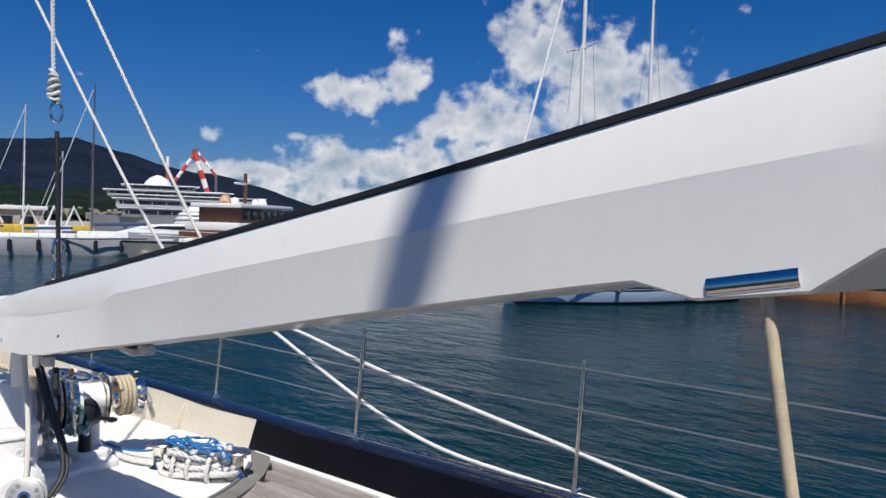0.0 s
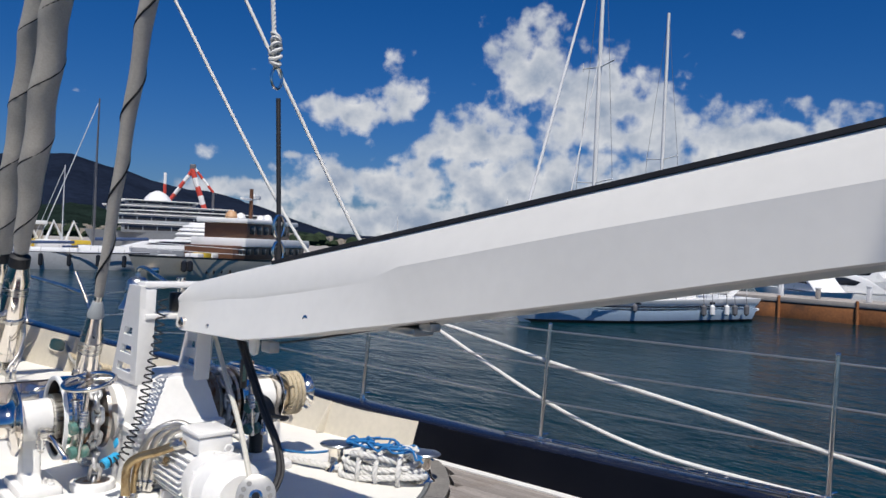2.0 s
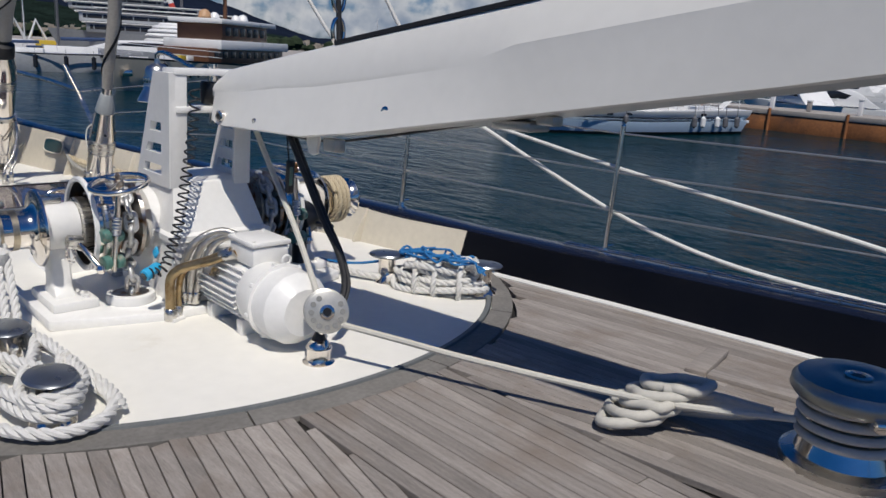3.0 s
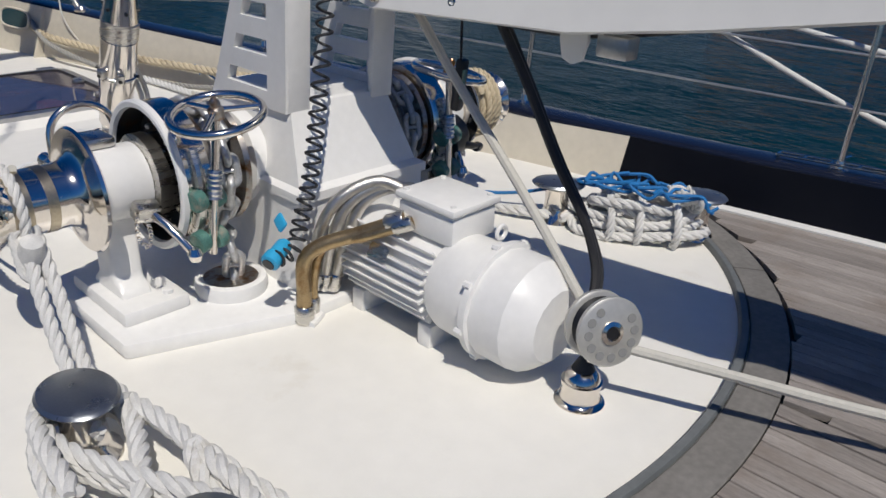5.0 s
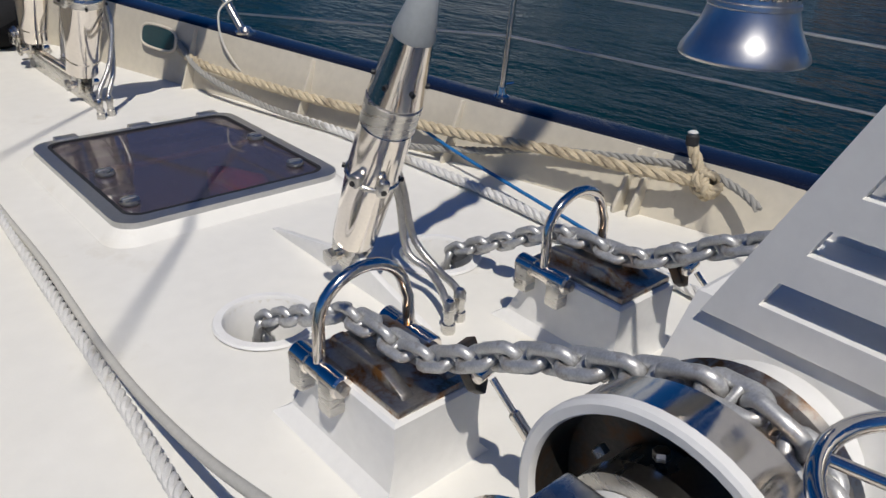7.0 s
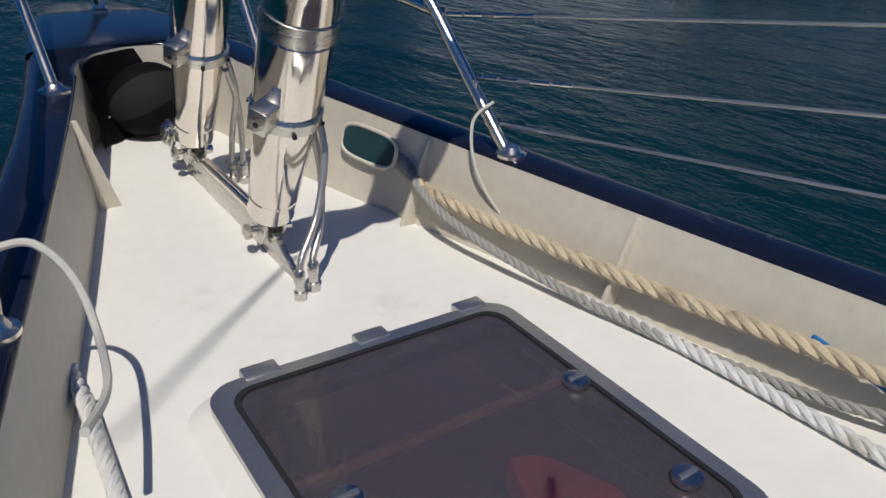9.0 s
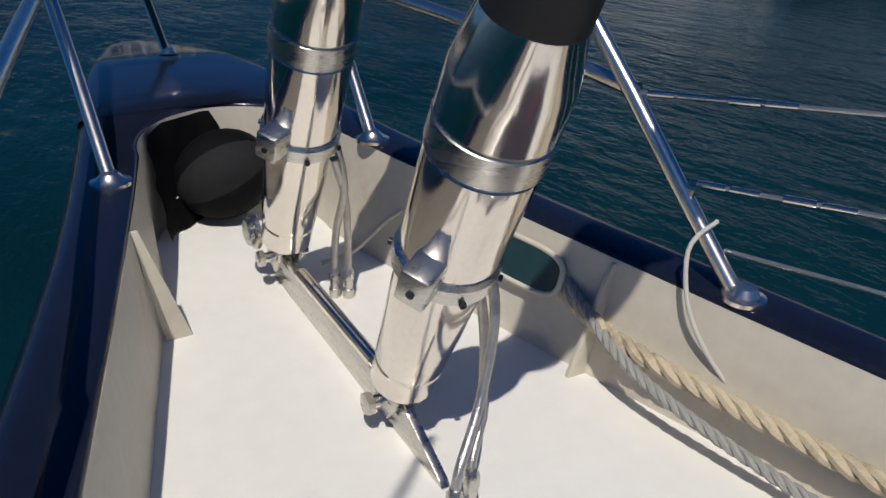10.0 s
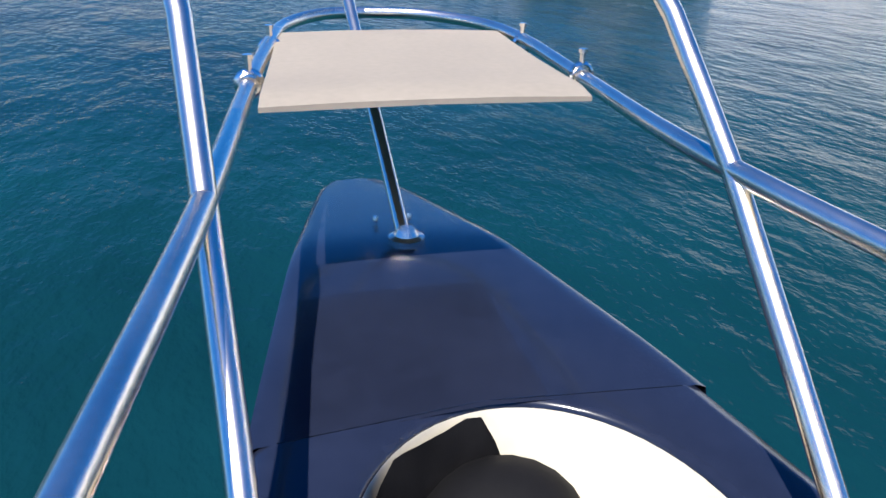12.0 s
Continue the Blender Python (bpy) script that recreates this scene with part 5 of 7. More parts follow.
rope("starboard_grey_rope", [(0.59, 9.05, 0.215), (0.53, 8.92, 0.21)] + [(CX + inner(y) - d, y, z) for y, d, z in ((8.6, 0.135, 0.12), (8.2, 0.145, 0.04), (7.8, 0.145, 0.015), (7.4, 0.135, 0.02), (7.05, 0.09, 0.07), (6.8, 0.065, 0.13), (6.4, 0.05, 0.18), (6.22, 0.045, 0.185), (6.1, 0.07, 0.165), (6.02, 0.10, 0.14), (5.98, 0.12, 0.12))], 0.016, mat("grey_rope", (0.33, 0.32, 0.29), 0.9, var=0.2, scale=40, bump=0.0012, bump_scale=260), "weathered grey laid rope from the fairlead", smooth=6)
rope("starboard_white_rope", [(0.64, 8.05, 0.02), (0.72, 7.7, 0.012), (0.77, 6.95, 0.012), (0.765, 6.45, 0.012), (0.74, 5.9, 0.012), (0.70, 5.4, 0.015), (0.78, 5.0, 0.015), (0.95, 4.78, 0.01), (1.10, 4.62, 0.03)], 0.020, ROPEW, "white laid rope leading aft to the starboard bollard", smooth=6)


def build_rope_knot(c):
    """Tan knot hitched to a short eye on the bulwark, its whipped end standing up."""
    root = thing("tan_rope_knot", "tan laid rope knotted at the bulwark, its dark whipped end upright", "knot")
    for k in range(6):
        m = Matrix.Translation(c) @ pose(0, 0, 0, 35 * k, 20 * k - 40, 60 * k)
        part("turn", rope_mesh(G(), [m @ Vector((0.036 * math.cos(a), 0.05 * math.sin(a), 0.012 * math.sin(2 * a + k))) for a in np.linspace(0, 5.6, 12)], 0.017), ROPET, root)
    part("upright_end", rope_mesh(G(), [c + Vector((0.0, 0.0, 0.0)), c + Vector((0.0, 0.05, 0.07)), c + Vector((0.0, 0.085, 0.125))], 0.022), ROPET, root)
    part("whipping", G().lathe([(0.020, 0), (0.023, 0.003), (0.023, 0.035), (0.016, 0.042)], 14, along(c + Vector((0, 0.083, 0.12)), c + Vector((0, 0.09, 0.20)))), RUBBER, root, "dark tape round the rope's end")
    part("frayed_tip", G().lathe([(0.015, 0), (0.019, 0.006), (0.012, 0.012)], 12, along(c + Vector((0, 0.0868, 0.161)), c + Vector((0, 0.094, 0.24)))), ROPEW, root, "pale cut end")


build_rope_knot(Vector((1.22, 6.18, 0.15)))
line("blue_rope", [(0.90, 7.50, 0.12), (0.885, 7.12, 0.06), (0.83, 6.6, 0.03), (0.775, 6.1, 0.012), (0.74, 5.5, 0.02), (0.85, 5.12, 0.03), (1.05, 4.86, 0.10)], 0.007, BLUE, "thin blue cord running aft over the deck", "cord", 8)
g = G()
random.seed(4)
for k in range(9):
    c = Vector((0.935, 7.50 + random.uniform(-0.02, 0.02), 0.085))
    ax = random.uniform(0, 3)
    g.tube([c + Vector((0.036 * math.cos(a), 0.03 * math.sin(a + ax) * math.sin(ax), 0.036 * math.sin(a))) for a in np.linspace(0, 6.283, 14)], 0.006, 7)
tagged(part("blue_lashing", g, BLUE), "tangled blue lashing on the tan rope", "lashing")


def build_hank():
    """The rope made up round the starboard bollard, with blue cord thrown over it."""
    random.seed(11)
    u = Vector((math.sin(radians(-38)), math.cos(radians(-38)), 0))
    v = Vector((u.y, -u.x, 0))
    c = Vector((1.02, 4.60, -0.03))
    root = thing("rope_hank", "white laid rope hank heaped and bound round the bollard", "rope")
    for k in range(5):
        pts = []
        tilt, side = random.uniform(-0.5, 0.5), random.uniform(-0.03, 0.03)
        for i in range(17):
            a = 2 * math.pi * i / 12 + k * 1.3
            L, W = 0.25 - 0.025 * k + random.uniform(-.02, .02), 0.125 - 0.014 * k + random.uniform(-.015, .015)
            p = c + u * (L * math.cos(a)) + v * (W * math.sin(a) + side)
            p.z = 0.012 + 0.026 * k + 0.022 * tilt * math.cos(a) + 0.014 * math.sin(2 * a + k)
            pts.append(p)
        part("loop", rope_mesh(G(), smoothpath(pts, 5), 0.0185), ROPEW, root)
    for k, off in enumerate((-0.13, -0.02, 0.10)):
        q = c + u * off + v * 0.01
        lean = random.uniform(-0.05, 0.05)
        pts = [q + v * (0.145 - 0.01 * k) * math.cos(a) + u * (0.02 * a / 6 + lean * math.cos(a)) + Vector((0, 0, 0.07 + 0.10 * math.sin(a))) for a in np.linspace(-0.4, 3.9, 16)]
        part("binding", rope_mesh(G(), smoothpath(pts, 4), 0.015), ROPEW, root)
    for k in range(4):
        q = c - u * 0.16 + v * (0.02 * k - 0.03) + Vector((0, 0, 0.16))
        pts = [q + u * 0.05 * math.cos(a + k) + v * 0.05 * math.sin(a * 1.3 + k) + Vector((0, 0, 0.03 * math.sin(a * 2 + k))) for a in np.linspace(0, 5.5, 14)]
        part("knot_turn", rope_mesh(G(), smoothpath(pts, 4), 0.013), ROPEW, root)
    for k in range(4):
        pts = []
        for i in range(24):
            f = i / 23
            q = c + u * (0.20 - 0.46 * abs(2 * f - 1) + random.uniform(-.05, .05)) + v * (0.10 - 0.055 * k + 0.05 * math.sin(9 * f + k) + random.uniform(-.02, .02))
            q.z = 0.155 + 0.012 * k + random.uniform(-.02, .022) - 0.06 * abs(2 * f - 1) ** 3
            pts.append(q)
        line("blue_cord_hank", pts, 0.0062, BLUE, "blue cord bundled over the rope hank", "cord", 7, 4)


build_hank()


SATIN = mat("satin_winch_steel", (0.34, 0.36, 0.35), 0.40, 1.0, var=0.12, scale=10, rough_var=0.06)


def build_winch():
    root = thing("deck_winch", "polished steel sheet winch wound with white line on the teak deck", "winch", at=Matrix.Translation((0.835, 2.50, deck_z(0.9) + 0.012)) @ Matrix.Scale(1.24, 4))
    part("base", G().lathe([(0.15, 0), (0.15, 0.03), (0.12, 0.04)], 36), BRUSH, root)
    part("drum", G().lathe([(0.12, 0.035), (0.105, 0.07), (0.09, 0.11), (0.092, 0.16), (0.105, 0.185)], 36), STEEL, root)
    top = part("top", G().lathe([(0.10, 0.19), (0.142, 0.193), (0.150, 0.205), (0.148, 0.225), (0.135, 0.240), (0.09, 0.247), (0.05, 0.25), (0.04, 0.246), (0.03, 0.246)], 48), SATIN, root, "polished domed top")
    part("socket", G().lathe([(0.03, 0.244), (0.032, 0.25), (0.022, 0.252), (0.018, 0.246)], 20), BRUSH, top)
    part("socket_bore", G().lathe([(0.016, 0.2475), (0.016, 0.249)], 12), BLACK, top)
    part("feeder_arm", G().box((0.10, 0.05, 0.03), pose(-0.08, -0.08, 0.185, 0, 0, 45), 0.01), STEEL, root)
    line("winch_turns", [(x + 0.835, y + 2.50, z + 0.03) for x, y, z in turns(0, 0, 0.14, 0.07, 0.038, 3.8, 2.0, 0.003)], 0.014, WHITELINE, "off-white braided line turned on the winch", "line", 10, 3)
    random.seed(21)
    for k in range(5):
        pts = []
        for i in range(13):
            a = 2 * math.pi * i / 11 + k * 0.8
            pts.append((0.52 + 0.03 * k + (0.14 - 0.012 * k) * math.cos(a) + random.uniform(-.012, .012), 3.06 - 0.02 * k + (0.09 + 0.006 * k) * math.sin(a) + random.uniform(-.012, .012), 0.045 + 0.026 * k + 0.025 * math.cos(a + 2)))
        pts += [(0.74, 2.85 + 0.01 * k, 0.06 + 0.012 * k), (0.80, 2.72, 0.10)]
        line("winch_line_coil", pts, 0.0185, WHITELINE, "off-white braided line heaped in loops beside the winch", "line", 10, 5)


build_winch()


# ---------------------------------------------------------------- stanchions, lifelines, pulpit
def build_stanchion(x, y, lean, h=0.70):
    root = thing("stanchion", "polished steel lifeline stanchion on the navy cap rail", "stanchion", "stanchions", at=(x, y, cap_z(y) + 0.004))
    part("foot", G().lathe([(0.034, -0.004), (0.034, 0.004), (0.022, 0.012), (0.0165, 0.04)], 24), STEEL, root)
    part("post", G().tube([(0, 0, 0), (lean * h, 0, h)], 0.0135, 14), STEEL, root)
    part("cap", G().lathe([(0.0135, 0), (0.0145, 0.004), (0.012, 0.014), (0.004, 0.018)], 14, Matrix.Translation((lean * h, 0, h))), STEEL, root)
    part("eye", G().tube([(0.0, 0, 0.05), (0.045 if x > 0 else -0.045, -0.02, 0.055)], 0.006, 8), STEEL, root)
    return root


ST = [(1.13, 7.12), (1.575, 5.58), (1.893, 4.19), (2.21, 2.66), (2.44, 1.1), (2.60, -0.6), (2.72, -2.4)]
for x, y in ST:
    build_stanchion(x, y, 0.07)
PORT = [(-x + 2 * CX, y) for x, y in ST]
for x, y in PORT:
    if y > 6 or y < 1.5:
        build_stanchion(x, y, -0.07)
WIRE = mat("lifeline_wire", (0.50, 0.50, 0.48), 0.35, 0.9, var=0.2, scale=200, bump=0.0005, bump_scale=500)
for f in (0.96, 0.66, 0.36):
    start = {0.96: (0.66, 8.88, 0.70), 0.66: (0.70, 8.72, 0.52), 0.36: (0.72, 8.60, 0.39)}[f]
    pts = [start] + [(x + 0.07 * 0.7 * f, y, cap_z(y) + 0.7 * f) for x, y in ST]
    w = tagged(part("lifeline", G().tube(pts, 0.0055, 8), WIRE), "thin steel lifeline wire between the stanchions", "lifeline", "lifelines")
    if f > 0.5:
        d = (Vector(pts[1]) - Vector(pts[0])).normalized()
        for k, r in ((0.02, 0.009), (0.10, 0.008), (0.22, 0.0095), (0.30, 0.0075)):
            p = Vector(pts[0]) + d * k
            part("turnbuckle", G().tube([p, p + d * 0.07], r, 10), STEEL, w)


def build_pulpit():
    root = thing("bow_pulpit", "polished steel tube pulpit round the bow", "pulpit")
    R = 0.0205
    for s in (-1, 1):
        x = lambda v: CX + s * v
        lx = ((-0.452, -0.468, -0.487, -0.505, -0.52), (0.357, 0.380, 0.402, 0.378, 0.355))[s > 0]
        fy = (9.69, 9.74)[s > 0]
        leg = part("leg", G().tube([(lx[0], fy, cap_z(fy)), (lx[1], (fy + 10.26) / 2, 0.595), (lx[2], 10.26, 0.825), (lx[3], 10.48, 1.06), (lx[4], 10.56, 1.14)], R, 16), TUBE, root)
        part("foot", G().lathe([(0.055, -0.004), (0.055, 0.006), (0.036, 0.012), (0.024, 0.03)], 28, Matrix.Translation((lx[0], fy, cap_z(fy) + 0.004))), TUBE, leg)
        side_pts = [(-0.79, 8.6, 0.713), (-0.735, 8.9, 0.735), (-0.685, 9.2, 0.757), (-0.59, 9.71, 0.792), (-0.487, 10.26, 0.828), (-0.39, 11.0, 0.842), (-0.31, 11.48, 0.862), (-0.24, 11.78, 0.872), (-0.10, 11.97, 0.88), (0.06, 12.02, 0.88)] if s < 0 else [(0.665, 8.9, 0.70), (0.58, 9.4, 0.755), (0.402, 10.26, 0.825), (0.452, 11.0, 0.84), (0.47, 11.48, 0.862), (0.42, 11.78, 0.872), (0.25, 11.97, 0.88), (0.06, 12.02, 0.88)]
        part("mid_rail", G().tube(smoothpath(side_pts, 6), R, 16), TUBE, root)
        by = 0.0 if s > 0 else -0.32
        bx = 0.0 if s > 0 else 0.085
        br = part("rear_brace", G().tube([(x(0.72 + bx), 8.53 + by, cap_z(8.53 + by)), (x(0.70 + bx), 8.72 + by, 0.50), (x(0.675 + bx), 8.90 + by, 0.69), (x(0.64), 9.10, 0.90) if s > 0 else (-0.79, 8.60, 0.713)], R, 16), TUBE, root)
        part("foot", G().lathe([(0.05, -0.004), (0.05, 0.006), (0.034, 0.012), (0.024, 0.03)], 28, Matrix.Translation((x(0.722 + bx), 8.51 + by, cap_z(8.51 + by) + 0.004))), TUBE, br)
        part("lug", G().box((0.012, 0.05, 0.035), Matrix.Translation((x(0.70 + bx), 8.71 + by, 0.50)), 0.004), TUBE, br)
    front = part("bow_post", G().tube([(CX + 0.02, 11.055, 0.38), (CX + 0.01, 11.45, 0.65), (CX, 12.0, 1.02)], R, 16), TUBE, root)
    part("foot", G().lathe([(0.05, -0.004), (0.05, 0.006), (0.034, 0.012), (0.024, 0.03)], 28, Matrix.Translation((CX + 0.02, 11.045, cap_z(11.05) + 0.012))), TUBE, front)
    for dx in (-0.05, 0.05):
        part("pin", G().lathe([(0.008, 0), (0.008, 0.015), (0.005, 0.02)], 10, Matrix.Translation((CX + 0.015 + dx, 11.21, cap_z(11.2))) ), TUBE, front)
    seat = thing("pulpit_seat", "beige slatted seat board clamped across the pulpit rails", "seat")
    rows = []
    for k in np.linspace(0, 1, 13):
        y = 10.71 + 0.92 * float(k)
        c = -0.02 + 0.10 * float(k)
        w = 0.365 - 0.008 * float(k)
        sag = -0.006 * math.sin(float(k) * math.pi)
        edge = -0.012 if k == 0 else 0
        rows.append([(c - w, y, 0.868 + sag + edge), (c - w * 0.5, y, 0.873 + sag + edge), (c, y, 0.874 + sag + edge), (c + w * 0.5, y, 0.873 + sag + edge), (c + w, y, 0.868 + sag + edge), (c + w, y, 0.845 + sag), (c, y, 0.85 + sag), (c - w, y, 0.845 + sag)])
    g = G().grid(rows, close=True)
    g.f += [tuple(range(8)), tuple(range(len(g.v) - 8, len(g.v)))]
    board = part("board", g, BEIGE, seat, "beige board with rounded edge", smooth=50)
    for y, xc in ((11.0, -0.39), (11.48, -0.31), (11.0, 0.452), (11.48, 0.47)):
        if True:
            s, w = 1, xc - CX
            cl = part("clamp", G().tube([(CX + s * w + 0.028 * math.cos(a), y, 0.845 + 0.028 * math.sin(a)) for a in np.linspace(0, 6.283, 17)], 0.008, 8), STEEL, seat)
            part("clamp_bolt", G().lathe([(0.008, 0), (0.008, 0.03), (0.012, 0.03), (0.012, 0.04)], 8, Matrix.Translation((CX + s * w, y, 0.872))), STEEL, cl)


build_pulpit()


# ---------------------------------------------------------------- bulwark fittings
def build_ribs():
    for s, ys in ((1, (8.80, 8.02, 7.22, 6.47, 6.41, 5.75)), (-1, (9.43, 7.6, 6.6))):
        for y in ys:
            xi = inner(y)
            h = cap_z(y) - 0.02
            xd = xi - 0.07
            prof = [(0.02, -0.04), (-0.05, -0.04), (-0.045, 0.0), (0.055, h), (0.075, h)]
            ob = part("bulwark_rib", G().prism([(s * (xd + a), b) for a, b in prof], 0.014, Matrix.Translation((CX, y, 0)) @ pose(0, 0, 0, 90, 0, 0), 0.003), CREAM)
            tagged(ob, "cream triangular stiffener at the bulwark's foot", "stiffener", "bulwark stiffeners")


build_ribs()
fl = thing("fairlead", "cream oval mooring fairlead through the bulwark", "fairlead")
t_ = Vector((-0.26, 0.966, 0.04)).normalized()
n_ = Vector((-0.94, -0.25, 0.23)).normalized()
u_ = n_.cross(t_)
M = Matrix.Translation((CX + inner(9.05) - 0.040, 9.045, 0.215)) @ Matrix((t_, u_, n_)).transposed().to_4x4()
oval = [(0.14 * math.copysign(abs(math.cos(a)) ** 0.6, math.cos(a)), 0.062 * math.copysign(abs(math.sin(a)) ** 0.6, math.sin(a))) for a in np.linspace(0, 2 * math.pi, 37)[:-1]]
part("rim", G().tube([M @ Vector((x, y, 0)) for x, y in oval], 0.008, 10, closed=True), CREAM, fl)
part("opening", G().prism([(x * 0.96, y * 0.96) for x, y in oval], 0.012, M @ Matrix.Translation((0, 0, -0.010))), mat("dark_water_view", (0.012, 0.05, 0.06), 0.2), fl, "dark view through the opening")
sb = thing("bow_eye", "cream rope eye on the starboard bulwark", "eye")
part("loop", G().tube(smoothpath([(0.47, 9.42, 0.05), (0.455, 9.44, 0.16), (0.41, 9.50, 0.215), (0.33, 9.56, 0.16), (0.22, 9.60, 0.05), (0.12, 9.62, 0.02)], 6), 0.008, 8), CREAM, sb)
part("grip", G().tube([(0.462, 9.43, 0.13), (0.448, 9.45, 0.18)], 0.013, 10), BLACK, sb)
line("white_lanyard", [(0.70, 8.62, 0.46), (0.62, 8.62, 0.40), (0.60, 8.55, 0.25), (0.66, 8.42, 0.10), (0.78, 8.25, 0.04)], 0.0055, WHITELINE, "thin white lanyard hanging from the rail", "line")
line("white_lanyard", [(-0.80, 8.35, 0.40), (-0.72, 8.30, 0.42), (-0.66, 8.22, 0.34), (-0.66, 8.05, 0.22), (-0.74, 7.8, 0.30)], 0.009, WHITELINE, "white lanyard looped over the port rail", "line")
line("bag_lanyard", [(0.16, 10.02, 0.06), (0.15, 9.92, 0.03), (0.08, 9.82, 0.02), (0.02, 9.74, 0.02), (-0.06, 9.68, 0.03)], 0.006, WHITELINE, "thin white lanyard beside the black bag", "line")
bulb = tagged(part("deck_nut", G().lathe([(0.03, 0), (0.03, 0.014), (0.02, 0.02)], 16, pose(-0.95, 8.28, cap_z(8.28), 0, 0, 0)), STEEL), "small steel nut on the port cap rail", "nut")


def build_bag():
    root = thing("covered_fender", "black canvas covered ball with a grey top panel at the bow", "covered ball")
    c = Vector((-0.03, 10.15, 0.165))
    ax = Vector((0.905, -0.10, 0.41)).normalized()
    az = Vector((-0.29, -0.86, 0.43))
    ay = az.cross(ax).normalized()
    turn = Matrix((ax, ay, ax.cross(ay))).transposed()
    for name, a0, a1, m in (("panel", 0, 1, CANVASB), ("panel", 1, 2, CANVASG), ("panel", 2, 3, CANVASB), ("panel", 3, 4, CANVASG), ("panel", 4, 5, CANVASB), ("panel", 5, 6, CANVASB)):
        rows = []
        for i in range(13):
            lat = -math.pi / 2 + math.pi * i / 12
            row = []
            for k in range(7):
                lon = math.radians(60) * (a0 + k / 6)
                bulge = 1 + 0.03 * math.sin(math.pi * k / 6) + 0.012 * noise.noise((lat * 4, lon * 4, 1))
                row.append(c + turn @ Vector((0.175 * math.sin(lat), 0.155 * math.cos(lat) * math.cos(lon) * bulge, 0.155 * math.cos(lat) * math.sin(lon) * bulge)))
            rows.append(row)
        part(name, G().grid(rows), m, root, smooth=60)
    g = G()
    for k in range(4):
        g.tube([c - ax * 0.178 + Vector((0.02 * math.cos(a + k), -0.01 + 0.02 * math.sin(a * 2 + k), 0.02 * math.sin(a + k))) for a in np.linspace(0, 4, 8)], 0.004, 6)
    part("tie", g, ROPEW, root, "white tie string")
    skirt = thing("bow_canvas", "black folded canvas inside the bow recess", "canvas")
    rows = []
    outline = [(0.307 * math.cos(a), 9.9 + 0.365 * math.sin(a)) for a in np.linspace(radians(72), radians(150), 16)]
    for i, (x, y) in enumerate(outline):
        top = (cap_z(y) - 0.022) * min(1.0, 0.25 + 0.2 * i)
        row = []
        for j in range(9):
            k = 1 - 0.10 * (j / 8) - 0.02 * math.sin(j * 2.1 + i)
            row.append((CX + x * k + 0.008 * noise.noise((i, j, 3)), 9.9 + (y - 9.9) * k - 0.05 * (j / 8) ** 2 + 0.012 * noise.noise((i * 0.7, j, 9)), top * (1 - j / 8) + 0.005))
        rows.append(row)
    part("cloth", G().grid(rows), CANVASB, skirt, smooth=60)


build_bag()

# topping lift with its shackles and knot
tl = thing("topping_lift", "boom topping lift of steel wire, shackle and knotted white rope", "topping lift")
part("wire", G().tube([(0.155, 4.29, 1.20), (0.15, 4.30, 1.45), (0.148, 4.34, 1.95)], 0.011, 10), RUBBER, tl, "black sheathed strop")
for z in (1.24, 1.36):
    part("shackle", G().tube([(0.152 + 0.026 * math.cos(a), 4.295, z + 0.05 * math.sin(a)) for a in np.linspace(0, 6.283, 19)], 0.008, 8), STEEL, tl)
part("ring", G().tube([(0.152 + 0.028 * math.cos(a), 4.37, 2.05 + 0.05 * math.sin(a)) for a in np.linspace(0, 6.283, 19)], 0.007, 8), STEEL, tl)
g = G()
for k in range(6):
    g.tube([Vector((0.137 + 0.022 * math.cos(a) * (1 + 0.2 * math.sin(k)), 4.364 + 0.02 * math.sin(a), 2.12 + 0.024 * k + 0.015 * math.sin(a + k))) for a in np.linspace(0, 6.283, 13)], 0.009, 7)
part("knot", g, ROPEW, tl, "pale knot")
part("rope", rope_mesh(G(), [(0.137, 4.364, 2.10), (0.145, 4.45, 2.62), (0.17, 4.7, 5.0)], 0.011), ROPEW, tl)
for pts, lab in (([(0.10, 7.95, 4.9), (0.661, 7.19, 3.31), (1.376, 6.19, 1.303), (1.70, 5.70, 0.90), (1.94, 5.0, 0.74), (2.0, 4.17, 0.612), (2.1, 3.26, 0.49), (2.224, 2.70, 0.392), (2.36, 1.6, 0.22)], "white jib sheet hanging down to the rail"),
                 ([(0.20, 6.95, 4.9), (0.797, 6.253, 3.161), (1.419, 5.524, 1.374), (1.64, 5.25, 0.90), (1.75, 4.98, 0.74), (1.95, 4.214, 0.389), (2.05, 3.587, 0.228), (2.2, 2.9, 0.17), (2.3, 2.2, 0.165)], "white second jib sheet hanging to the cap rail")):
    line("jib_sheet", pts, 0.0125, ROPEW, lab, "line", 10, 8)
line("boom_preventer", [(0.44, 0.81, 1.46), (0.445, 0.75, 1.10), (0.47, 0.66, 0.55), (0.50, 0.6, 0.03)], 0.012, ROPET, "tan line hanging from the boom roller", "line", 10)
# open toe track on the cap
tr = thing("genoa_track", "perforated steel track on the navy cap rail", "track")
for dx in (0.05, 0.10):
    part("rail", G().tube([(inner(y) + dx, y, cap_z(y) + 0.03) for y in (4.42, 4.0, 3.0, 2.0, 0.5, -2)], 0.006, 8), STEEL, tr)
for i in range(46):
    y = 4.42 - 0.10 * i
    part("rung", G().tube([(inner(y) + 0.05, y, cap_z(y) + 0.03), (inner(y) + 0.10, y, cap_z(y) + 0.03)], 0.005, 6), STEEL, tr)
    if i % 2 == 0:
        part("rung_foot", G().tube([(inner(y) + 0.075, y, cap_z(y)), (inner(y) + 0.075, y, cap_z(y) + 0.03)], 0.007, 6), STEEL, tr)

